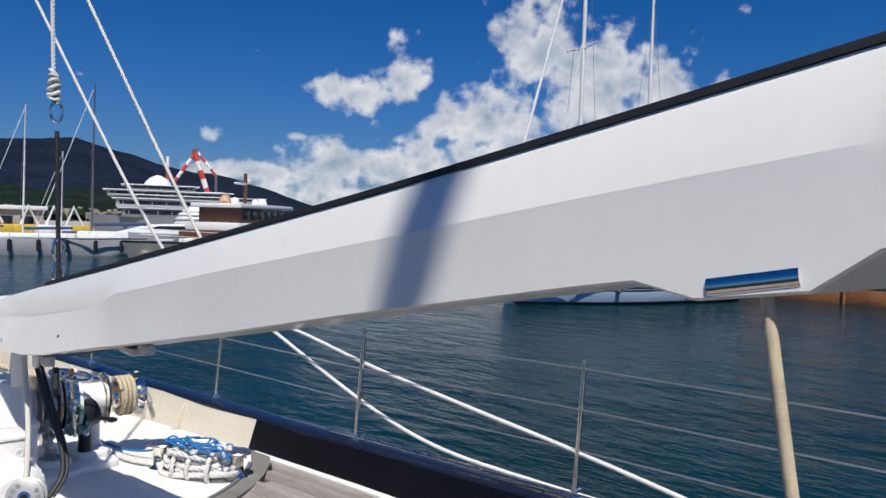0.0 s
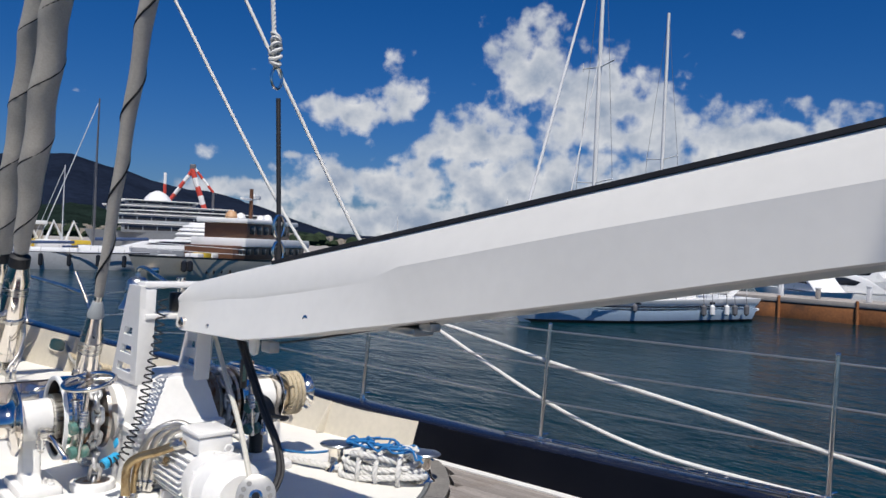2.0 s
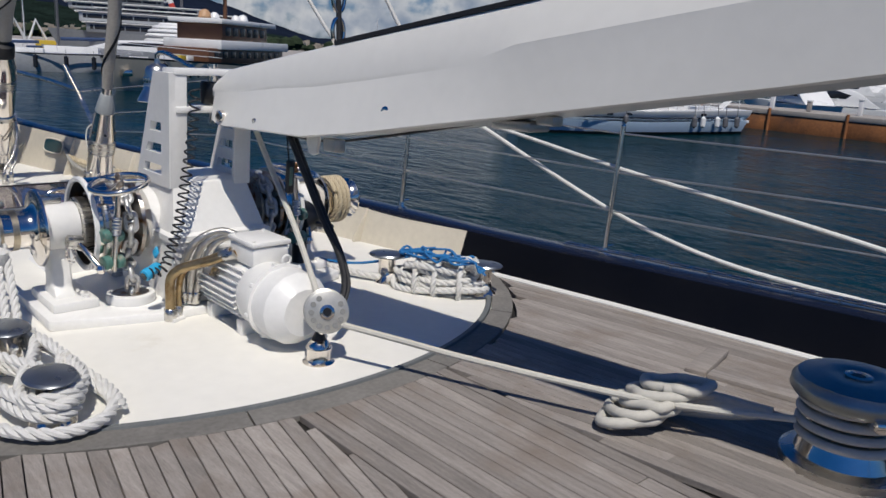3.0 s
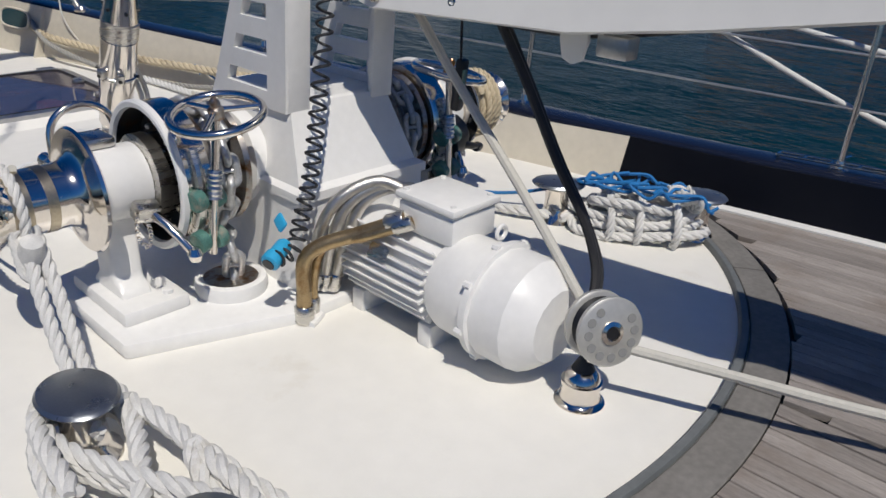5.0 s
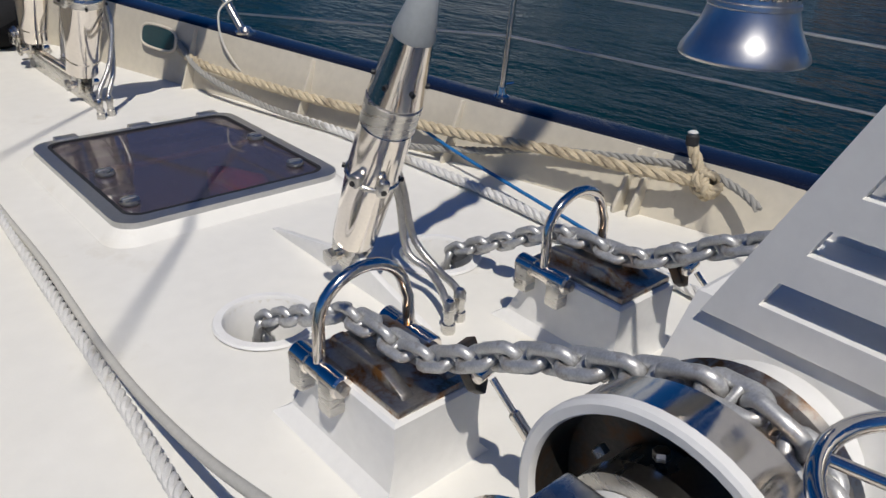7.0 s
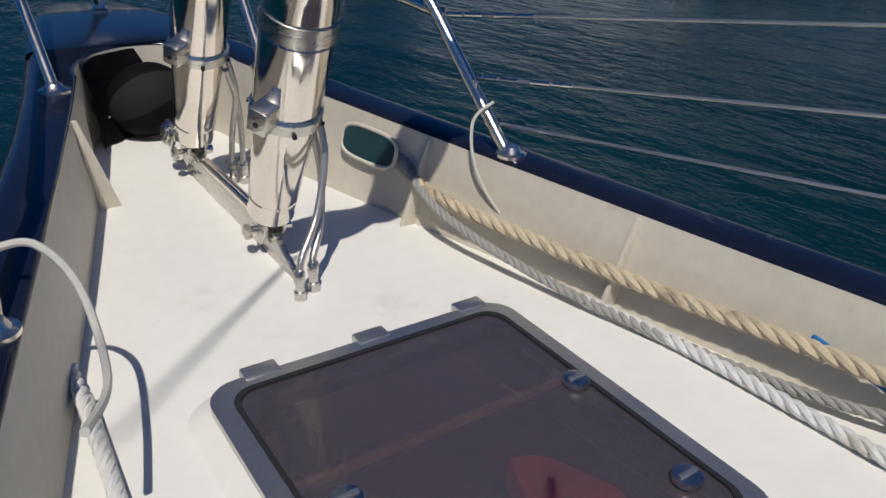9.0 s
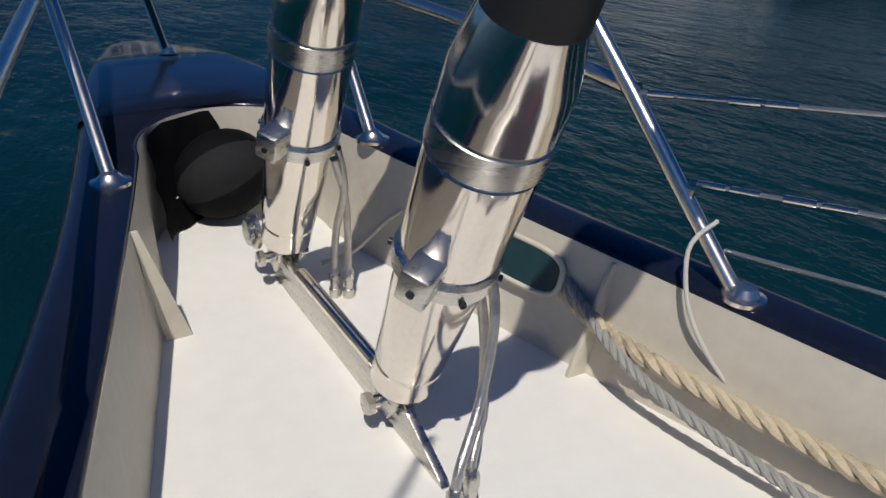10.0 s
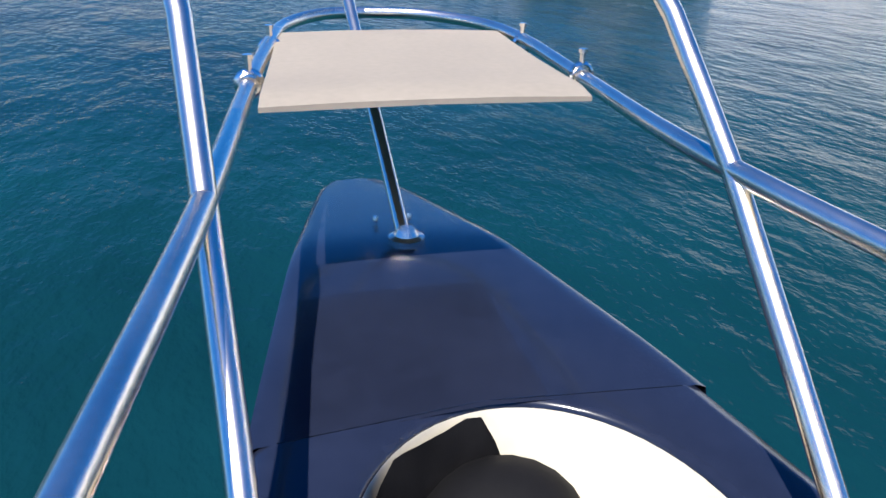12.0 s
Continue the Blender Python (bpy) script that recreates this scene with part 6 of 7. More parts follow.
# added tube out of view, placed only to cast a broad shadow on the boom
fa, fd = Vector((-2.62, -2.85, 10.55)), Vector((-0.33, -0.61, 1.35))
aloft = tagged(part("furled_sail_aloft", G().tube([fa - fd * 0.8, fa, fa + fd, fa + fd * 3], 0.085, 12), SAIL), "grey tube added out of view over the port deck to shade the boom", "sail")

# rigging wires assumed overhead, unseen, placed so their thin shadows cross the foredeck
for a, b in (((-1.10, 5.84, 3.0), (-3.09, 3.06, 7.0)), ((-1.10, 7.12, 3.0), (-2.98, 4.64, 7.0))):
    a, b = Vector(a), Vector(b)
    d = (b - a)
    tagged(part("rigging_wire", G().tube([a - d * 0.25, b], 0.010, 8), WIRE), "thin unseen rigging wire placed over the port deck for its shadow", "wire", "overhead wires")


# ---------------------------------------------------------------- distance: hills, clouds, harbour
EYE = (-1.5, 0.9)


def at_az(az, dist, z=0.0):
    a = radians(az)
    return Vector((EYE[0] + dist * math.sin(a), EYE[1] + dist * math.cos(a), z))


def build_hills():
    ridge = ((-40, 3.0), (-10, 3.6), (5, 4.3), (10.5, 4.9), (14.4, 5.35), (16.5, 4.75), (18.6, 4.5), (20, 3.9), (22, 3.55), (25.9, 2.9), (28, 2.3), (30.5, 1.45), (33, 0.75), (38, 0.6), (45, 0.7), (60, 0.6), (90, 0.9), (130, 1.5))
    low = ((-40, 1.5), (0, 2.0), (8, 2.2), (12, 2.0), (18, 1.8), (24, 1.4), (30, 0.9), (34, 0.35), (45, 0.3), (60, 0.5), (75, 0.7), (130, 0.8))
    # the far ridge's base colour carries the blue of the distance haze
    for name, prof, d0, d1, m, label in (("hill_far", ridge, 1900, 2900, plain("far_hill_hazed", (0.012, 0.018, 0.034), 0.95, var=0.5, scale=0.006, spec=0.0), "dark wooded mountain ridge across the bay, blue haze in its colour"),
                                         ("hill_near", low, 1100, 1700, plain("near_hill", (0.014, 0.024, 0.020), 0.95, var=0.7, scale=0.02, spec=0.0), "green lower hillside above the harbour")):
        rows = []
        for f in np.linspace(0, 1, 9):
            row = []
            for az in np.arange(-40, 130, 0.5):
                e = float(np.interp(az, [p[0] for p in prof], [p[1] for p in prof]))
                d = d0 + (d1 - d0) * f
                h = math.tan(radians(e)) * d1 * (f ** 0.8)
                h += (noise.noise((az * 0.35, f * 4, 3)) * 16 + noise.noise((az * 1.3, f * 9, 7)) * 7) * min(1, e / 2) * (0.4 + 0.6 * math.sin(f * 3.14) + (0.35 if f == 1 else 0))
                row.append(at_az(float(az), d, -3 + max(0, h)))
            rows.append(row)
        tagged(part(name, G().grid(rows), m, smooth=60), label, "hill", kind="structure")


def build_clouds():
    """A far curved sheet that carries the cumulus clouds over the bay."""
    me = bpy.data.meshes.new("backdrop_clouds")
    azs, els = np.arange(-20, 101, 3.0), np.arange(-1, 33, 2.0)
    R = 3600
    verts, uvs = [], []
    for e in els:
        for a in azs:
            p = at_az(float(a), R * math.cos(radians(float(e))), 1.4 + R * math.sin(radians(float(e))))
            verts.append(tuple(p))
            uvs.append((float(a), float(e)))
    n = len(azs)
    faces = [(i * n + k, i * n + k + 1, (i + 1) * n + k + 1, (i + 1) * n + k) for i in range(len(els) - 1) for k in range(n - 1)]
    me.from_pydata(verts, [], faces)
    uv = me.uv_layers.new(name="bearing")
    for lp in me.loops:
        uv.data[lp.index].uv = uvs[lp.vertex_index]
    m = bpy.data.materials.new("cloud")
    m.use_nodes = True
    nt = m.node_tree
    nt.nodes.clear()
    N, L = nt.nodes.new, nt.links.new
    uvn = N("ShaderNodeUVMap")
    uvn.uv_map = "bearing"
    warp = N("ShaderNodeTexNoise")
    warp.inputs["Scale"].default_value, warp.inputs["Detail"].default_value, warp.inputs["Roughness"].default_value = 0.45, 8, 0.52
    L(uvn.outputs[0], warp.inputs["Vector"])
    puff = N("ShaderNodeTexVoronoi")
    puff.feature = "SMOOTH_F1"
    puff.inputs["Scale"].default_value, puff.inputs["Smoothness"].default_value = 1.1, 0.35
    L(uvn.outputs[0], puff.inputs["Vector"])

    def math_node(op, a, b=None):
        q = N("ShaderNodeMath")
        q.operation = op
        for i, v in enumerate((a, b)):
            if v is None:
                continue
            if isinstance(v, (int, float)):
                q.inputs[i].default_value = v
            else:
                L(v, q.inputs[i])
        return q.outputs[0]

    total = None
    # bearing, height, half width, half height of each heap
    for az, el, w, h, s in ((33.6, 9.4, 4.4, 1.6, 1.0), (37.3, 11.2, 2.6, 2.6, 1.0), (47.2, 13.2, 4.0, 4.2, 1.15), (51.5, 10.6, 6.8, 4.0, 1.2), (43, 7.6, 6.4, 2.8, 1.1), (56.5, 8.8, 6.2, 3.6, 1.1), (63.5, 8.6, 6.8, 2.3, 1.1), (36, 4.2, 10, 2.4, 1.1), (47, 4.2, 13, 4.2, 1.2),
                         (60, 4.2, 17, 4.4, 1.2), (26.5, 3.6, 6, 1.3, 0.9), (23.8, 5.8, 1.7, 1.3, 0.8), (26.8, 12.1, 1.2, 0.6, 0.5), (15.0, 9.4, 1.5, 0.6, 0.45), (61.2, 15.3, 1.6, 1.2, 0.4), (29.5, 6.2, 1.8, 0.8, 0.5), (85, 6, 12, 4, 1.0), (40, 1.6, 22, 2.0, 1.2), (70, 1.5, 20, 2.5, 1.2)):
        mp = N("ShaderNodeVectorMath")
        mp.operation = "SUBTRACT"
        mp.inputs[1].default_value = (az, el, 0)
        L(uvn.outputs[0], mp.inputs[0])
        sc = N("ShaderNodeVectorMath")
        sc.operation = "DIVIDE"
        sc.inputs[1].default_value = (w, h, 1)
        L(mp.outputs[0], sc.inputs[0])
        ln = N("ShaderNodeVectorMath")
        ln.operation = "LENGTH"
        L(sc.outputs[0], ln.inputs[0])
        v = math_node("SUBTRACT", s, ln.outputs["Value"])
        total = v if total is None else math_node("MAXIMUM", total, v)
    w1 = math_node("MULTIPLY", math_node("SUBTRACT", warp.outputs["Fac"], 0.5), 2.5)
    p1 = math_node("MULTIPLY", math_node("SUBTRACT", 0.45, puff.outputs["Distance"]), 0.3)
    dens = math_node("ADD", math_node("ADD", math_node("SUBTRACT", math_node("MAXIMUM", total, -1.2), 0.14), w1), p1)
    alpha = N("ShaderNodeMapRange")
    alpha.interpolation_type = "SMOOTHSTEP"
    alpha.inputs["From Min"].default_value, alpha.inputs["From Max"].default_value = 0.0, 0.62
    L(dens, alpha.inputs["Value"])
    # shading: the thick underside turns blue grey
    sh = N("ShaderNodeTexNoise")
    sh.inputs["Scale"].default_value, sh.inputs["Detail"].default_value = 0.4, 5
    off = N("ShaderNodeVectorMath")
    off.inputs[1].default_value = (7.3, -0.6, 2)
    L(uvn.outputs[0], off.inputs[0])
    L(off.outputs[0], sh.inputs["Vector"])
    body = math_node("ADD", math_node("MULTIPLY", dens, 0.35), math_node("MULTIPLY", sh.outputs["Fac"], 0.9))
    ramp = N("ShaderNodeValToRGB")
    ramp.color_ramp.elements[0].position, ramp.color_ramp.elements[0].color = 0.46, (0.88, 0.89, 0.91, 1)
    ramp.color_ramp.elements[1].position, ramp.color_ramp.elements[1].color = 0.92, (0.33, 0.41, 0.55, 1)
    L(body, ramp.inputs["Fac"])
    em, tr, mix, out = N("ShaderNodeEmission"), N("ShaderNodeBsdfTransparent"), N("ShaderNodeMixShader"), N("ShaderNodeOutputMaterial")
    em.inputs["Strength"].default_value = 0.8
    L(ramp.outputs["Color"], em.inputs["Color"])
    L(alpha.outputs[0], mix.inputs["Fac"])
    L(tr.outputs[0], mix.inputs[1])
    L(em.outputs[0], mix.inputs[2])
    L(mix.outputs[0], out.inputs["Surface"])
    me.materials.append(m)
    tagged(new("backdrop_clouds", me), "white cumulus clouds in a deep blue sky", "sky", kind="structure")


build_hills()
build_clouds()


WHITEGEL = plain("white_gelcoat", (0.78, 0.78, 0.77), 0.3, var=0.06, scale=0.8)
# pale blue paints the reflection on the ketch's lower hull
HULLREFLECT = plain("hull_blue_reflection", (0.42, 0.54, 0.68), 0.25, var=0.08, scale=0.6)
DARKGLASS = plain("dark_glazing", (0.02, 0.022, 0.028), 0.12, var=0.2, scale=0.7)
GREYSHIP = plain("grey_ship_paint", (0.22, 0.235, 0.25), 0.5, var=0.2, scale=0.3)
CREAMHULL = plain("cream_hull", (0.55, 0.50, 0.40), 0.4, var=0.1, scale=0.5)
WALNUT = plain("varnished_wood", (0.13, 0.06, 0.03), 0.35, var=0.3, scale=1.5)
RUSTQ = plain("rusty_quay", (0.33, 0.13, 0.045), 0.8, var=0.45, scale=0.7, bump=0.02, bump_scale=3, dirt=(0.10, 0.05, 0.03), dirt_scale=0.5, dirt_low=0.5, dirt_high=0.7)
CONCRETE = plain("quay_concrete", (0.36, 0.33, 0.30), 0.85, var=0.2, scale=0.8, bump=0.01, bump_scale=6)
REDP = plain("red_paint", (0.55, 0.06, 0.04), 0.5)
MASTW = plain("white_mast", (0.75, 0.75, 0.74), 0.35)
MASTD = plain("grey_mast", (0.12, 0.12, 0.13), 0.35)
FENDER = plain("grey_fender", (0.12, 0.12, 0.13), 0.6)
YEL = plain("yellow_paint", (0.60, 0.42, 0.04), 0.6)
WZ0 = -2.6


def frame_at(p, q):
    """x runs from p towards q on the water."""
    d = Vector((q[0] - p[0], q[1] - p[1], 0)).normalized()
    n = Vector((-d.y, d.x, 0))
    return Matrix(((d.x, n.x, 0, p[0]), (d.y, n.y, 0, p[1]), (0, 0, 1, WZ0), (0, 0, 0, 1)))


def hull_mesh(L, beam, hb, hm, hs, over=1.2, z0=-0.3, z1=None):
    """A boat's hull, bow at x=0. z1: only up to that share of its height."""
    rows = []
    for i in range(17):
        f = i / 16
        w = beam / 2 * (math.sin(min(1, f * 1.9) * math.pi / 2) ** 0.8) * (1 - 0.18 * max(0, f - 0.6) / 0.4)
        top = hb + (hm - hb) * min(1, f * 2) if f < 0.5 else hm + (hs - hm) * (f - 0.5) * 2
        top *= (z1 or 1)
        row = []
        for k, (s, h) in enumerate(((-1, 1), (-1, 0.55), (-0.9, 0.12), (-0.6, 0), (0, -0.1), (0.6, 0), (0.9, 0.12), (1, 0.55), (1, 1))):
            z = z0 + (top - z0) * h
            x = f * L - over * max(0, z) / hb * (1 - f) + (over * 0.5 * max(0, z) / hb * f)
            row.append((x, s * w * (0.93 + 0.07 * h), z))
        rows.append(row)
    g = G().grid(rows)
    n = 9
    g.f.append(tuple(range(16 * n, 17 * n)))
    for i in range(16):
        g.f.append((i * n, i * n + 8, (i + 1) * n + 8, (i + 1) * n))
    return g


def place(root, m):
    root.matrix_world = m
    return root


def fender(root, x, y, z, m=FENDER, r=0.16, h=0.7):
    f = part("fender", G().lathe([(0.02, -h / 2), (r, -h / 2 + 0.12), (r, h / 2 - 0.12), (0.03, h / 2)], 10, Matrix.Translation((x, y, z))), m, root)
    part("fender_line", G().tube([(x, y, z + h / 2), (x, y * 0.97, z + h / 2 + 0.6)], 0.02, 5), FENDER, f)


def mast(root, x, h, r, material=MASTW, spread=((0.45, 1.6), (0.72, 1.3)), z0=0.8, foot=None):
    m = part("mast", G().tube([(x, 0, z0), (x + 0.006 * h, 0, h)], [r, r * 0.7], 10), material, root)
    for f, w in spread:
        z = z0 + (h - z0) * f
        part("spreader", G().tube([(x, -w, z + 0.15), (x + 0.006 * h * f, 0, z), (x, w, z + 0.15)], r * 0.25, 6), material, m)
        part("antenna", G().tube([(x, w, z), (x, w, z + 0.5)], r * 0.16, 5), material, m)
    g = G()
    for s in (-1, 1):
        g.tube([(x, s * 1.7, z0 + 0.3), (x, s * spread[0][1], z0 + (h - z0) * spread[0][0]), (x + 0.006 * h, 0, h)], 0.014, 4)
    part("shrouds", g, MASTD, m, "thin wire shrouds")
    return m


def build_ketch():
    root = thing("sailing_yacht", "white two-masted sailing yacht moored stern to the quay", "sailing yacht")
    L = 16.0
    # lower hull, its blue reflection given as base colour
    part("hull", hull_mesh(L, 4.4, 1.35, 1.15, 1.3, 1.5, z1=0.62), HULLREFLECT, root, "lower hull with its blue reflection put into the colour")
    part("topside", hull_mesh(L, 4.46, 1.5, 1.32, 1.45, 1.6, z0=0.72), WHITEGEL, root, "white upper topsides")
    part("boot_top", hull_mesh(L, 4.42, 0.16, 0.16, 0.16, 0.2, z0=-0.3), BLACK, root, "black waterline band")
    part("rubbing_strake", G().tube([(0.4, 0.9, 1.05), (3, 1.85, 0.98), (8, 2.24, 0.95), (15.5, 1.95, 1.0)], 0.05, 6), DARKGLASS, root)
    part("rubbing_strake", G().tube([(0.4, -0.9, 1.05), (3, -1.85, 0.98), (8, -2.24, 0.95), (15.5, -1.95, 1.0)], 0.05, 6), DARKGLASS, root)
    for x in (3.6, 5.0, 6.4, 7.9, 9.5, 12.2):
        for s in (-1, 1):
            part("porthole", G().box((0.42, 0.05, 0.16), Matrix.Translation((x, s * (2.1 if x > 4 else 1.95), 1.16)), 0.02), DARKGLASS, root)
    house = part("deckhouse", G().box((5.4, 2.3, 0.6), Matrix.Translation((9.2, 0, 1.6)), 0.12), WHITEGEL, root)
    part("deckhouse_window", G().box((4.6, 2.34, 0.2), Matrix.Translation((9.2, 0, 1.66)), 0.03), DARKGLASS, house)
    part("bimini", G().box((2.2, 2.2, 0.08), Matrix.Translation((13.0, 0, 2.5)), 0.03), DARKGLASS, root)
    for x in (12.1, 13.9):
        for s in (-1, 1):
            part("bimini_pole", G().tube([(x, s * 1.0, 1.3), (x, s * 1.0, 2.5)], 0.03, 6), MASTW, root)
    part("passerelle", G().box((2.0, 0.45, 0.12), Matrix.Translation((16.0, -0.6, 2.0)) @ pose(0, 0, 0, 0, -35, 0), 0.03), WHITEGEL, root)
    part("stern_platform", G().box((1.3, 2.6, 0.18), Matrix.Translation((16.6, 0, 0.7)), 0.05), WHITEGEL, root)
    for x in (11.3, 12.0, 13.2, 13.9, 14.9):
        fender(root, x, -2.3, 0.75, WHITEGEL if x in (12.0, 13.2) else FENDER)
    fender(root, 6.0, -2.3, 0.9, FENDER, 0.14, 0.5)
    m1 = mast(root, 4.6, 23.0, 0.15, spread=((0.32, 1.6), (0.62, 1.4)))
    part("radar", G().lathe([(0.02, 0), (0.26, 0.02), (0.28, 0.14), (0.1, 0.2)], 16, Matrix.Translation((4.3, 0, 6.6))), WHITEGEL, m1)
    mast(root, 9.7, 18.6, 0.13, spread=((0.5, 1.3),))
    for a, b, r in (((-1.2, 0, 1.5), (4.6, 0, 22.5), 0.09), ((1.8, 0, 1.5), (4.6, 0, 15.0), 0.05)):
        part("furled_sail", G().tube([a, Vector(a).lerp(Vector(b), 0.5), b], [r, r, r * 0.5], 8), WHITEGEL, root)
    g = G()
    for s in (-1, 1):
        for z in (0.35, 0.7):
            g.tube([(0.0, s * 0.4, 1.5 + z), (3, s * 1.8, 1.4 + z), (8, s * 2.15, 1.32 + z), (15.5, s * 1.9, 1.45 + z)], 0.018, 4)
    part("guard_rail", g, MASTW, root, "thin guard rails")
    for i in range(9):
        x = 1.5 + 1.7 * i
        for s in (-1, 1):
            part("guard_post", G().tube([(x, s * min(2.1, 0.9 + 0.45 * x), 1.4), (x, s * min(2.1, 0.9 + 0.45 * x), 2.15)], 0.02, 5), MASTW, root)
    place(root, frame_at((29.3, 29.9), (44.7, 26.3)))


build_ketch()


def build_quay():
    q = thing("quay", "long rust-brown steel quay with a concrete top", "quay")
    q["kind"] = "structure"
    for i in range(9):
        part("wall_panel", G().box((4.9, 0.3, 1.15), Matrix.Translation((2.5 + 5.0 * i, 0, 0.45)), 0.03), RUSTQ, q)
        part("coping", G().box((4.97, 4.6, 0.34), Matrix.Translation((2.5 + 5.0 * i, 2.1, 1.24)), 0.04), CONCRETE, q)
        part("pile", G().tube([(5.0 * i, -0.2, -0.5), (5.0 * i, -0.2, 1.5)], 0.1, 8), RUSTQ, q)
    place(q, frame_at((50.2, 30.5), (50.9, -14.0)))
    for i, (x, h, m) in enumerate(((4.5, 0.9, WHITEGEL), (7.0, 0.7, CONCRETE), (10.2, 1.0, WHITEGEL), (13.5, 1.1, REDP), (14.6, 1.0, WHITEGEL), (18, 1.1, WHITEGEL))):
        b = thing("quay_pedestal", "small service pedestal standing on the quay", "pedestal", "quay pedestals")
        part("column", G().box((0.28, 0.28, h), Matrix.Translation((0, 0, h / 2)), 0.04), m, b)
        part("head", G().box((0.34, 0.34, 0.12), Matrix.Translation((0, 0, h)), 0.03), WHITEGEL, b)
        b.matrix_world = frame_at((50.2, 30.5), (50.9, -14.0)) @ Matrix.Translation((x, 1.2, 1.41))


build_quay()


def build_cruiser(L=11.0, label="white motor cruiser with a dark swept window"):
    root = thing("motor_cruiser", label, "motor boat", "motor boats beyond the quay")
    part("hull", hull_mesh(L, L * 0.3, L * 0.15, L * 0.125, L * 0.115, L * 0.1), WHITEGEL, root)
    part("lower_hull", hull_mesh(L, L * 0.303, L * 0.07, L * 0.06, L * 0.055, L * 0.06), plain("navy_boot", (0.02, 0.03, 0.06), 0.3) if "navy_boot" not in bpy.data.materials else bpy.data.materials["navy_boot"], root)
    prof = [(0.24, 0.13), (0.42, 0.22), (0.52, 0.285), (0.66, 0.29), (0.80, 0.24), (0.96, 0.13)]
    part("cabin", G().prism([(x * L, z * L) for x, z in prof], L * 0.22, Matrix.Translation((0, L * 0.11, 0)) @ pose(0, 0, 0, 90, 0, 0), 0.12), WHITEGEL, root)
    win = [(0.40, 0.185), (0.50, 0.245), (0.62, 0.255), (0.74, 0.22), (0.70, 0.19)]
    part("side_window", G().prism([(x * L, z * L) for x, z in win], L * 0.226, Matrix.Translation((0, L * 0.113, 0)) @ pose(0, 0, 0, 90, 0, 0), 0.03), DARKGLASS, root)
    part("radar_arch", G().tube([(0.68 * L, -0.09 * L, 0.27 * L), (0.74 * L, -0.07 * L, 0.34 * L), (0.74 * L, 0.07 * L, 0.34 * L), (0.68 * L, 0.09 * L, 0.27 * L)], 0.08, 6), WHITEGEL, root)
    part("rail", G().tube([(0.02 * L, 0, 0.2 * L), (0.2 * L, -0.10 * L, 0.19 * L), (0.4 * L, -0.14 * L, 0.17 * L)], 0.025, 5), MASTW, root)
    return root


first = build_cruiser()
place(first, frame_at(at_az(68.6, 66)[:2], at_az(66.0, 74)[:2]))
for az, d, k, turn in ((70.5, 80, 1.1, 0.4), (72.5, 92, 1.0, 0.2), (74.5, 88, 1.2, 0.5), (77, 84, 1.0, 0.1), (63.6, 76, 0.95, 1.2), (66.0, 98, 1.2, 0.3), (79.5, 90, 1.2, 0.3), (69.3, 110, 1.4, 0.2), (75.5, 115, 1.4, 0.4)):
    p = at_az(az, d)
    m = frame_at(p[:2], (p + Vector((math.cos(turn), -math.sin(turn), 0)))[:2])
    copy_thing(first, m).scale = (k, k, k)


def build_sloop(h, material, label):
    root = thing("sloop", label, "sailing boat", "moored sailing boats")
    part("hull", hull_mesh(h * 0.75, h * 0.22, h * 0.09, h * 0.075, h * 0.08, h * 0.07), WHITEGEL, root)
    part("coachroof", G().box((h * 0.28, h * 0.13, h * 0.04), Matrix.Translation((h * 0.38, 0, h * 0.1)), 0.06), WHITEGEL, root)
    part("boom", G().tube([(h * 0.32, 0, h * 0.16), (h * 0.62, 0, h * 0.17)], h * 0.01, 8), plain("boom_cover", (0.03, 0.06, 0.14), 0.8) if "boom_cover" not in bpy.data.materials else bpy.data.materials["boom_cover"], root)
    mast(root, h * 0.31, h, h * 0.0065, material, spread=((0.55, h * 0.05),), z0=h * 0.08)
    part("forestay", G().tube([(0, 0, h * 0.09), (h * 0.31, 0, h * 0.97)], h * 0.0025, 5), MASTW, root)
    return root


sl = build_sloop(13.5, MASTW, "white sailing boat with a bare mast at its mooring")
p = at_az(44.6, 140)
place(sl, frame_at(p[:2], (p + Vector((1, 0.2, 0)))[:2]))
random.seed(8)
for i in range(16):
    az, d = 66 + i * 1.25 + random.uniform(-.4, .4), random.uniform(130, 190)
    p = at_az(az, d)
    k = random.uniform(0.8, 1.25)
    c = copy_thing(sl, frame_at(p[:2], (p + Vector((1, random.uniform(-.4, .4), 0)))[:2]))
    c.scale = (k, k, k)
for az, d, h, m in ((12.3, 96, 13.6, MASTW), (16.4, 100, 17.2, MASTD), (14.5, 110, 9.8, MASTW), (9.0, 120, 12, MASTW), (8.0, 110, 10, MASTW), (37.5, 330, 14, MASTW), (41, 300, 12, MASTW)):
    s2 = build_sloop(h + 2.6, m, "moored sailing boat with a tall mast" if h > 11 else "small moored sailing boat with a white mast")
    p = at_az(az, d)
    place(s2, frame_at(p[:2], (p + Vector((0.9, -0.4, 0)))[:2]) @ Matrix.Translation((-(h + 2.6) * 0.31, 0, 0)))


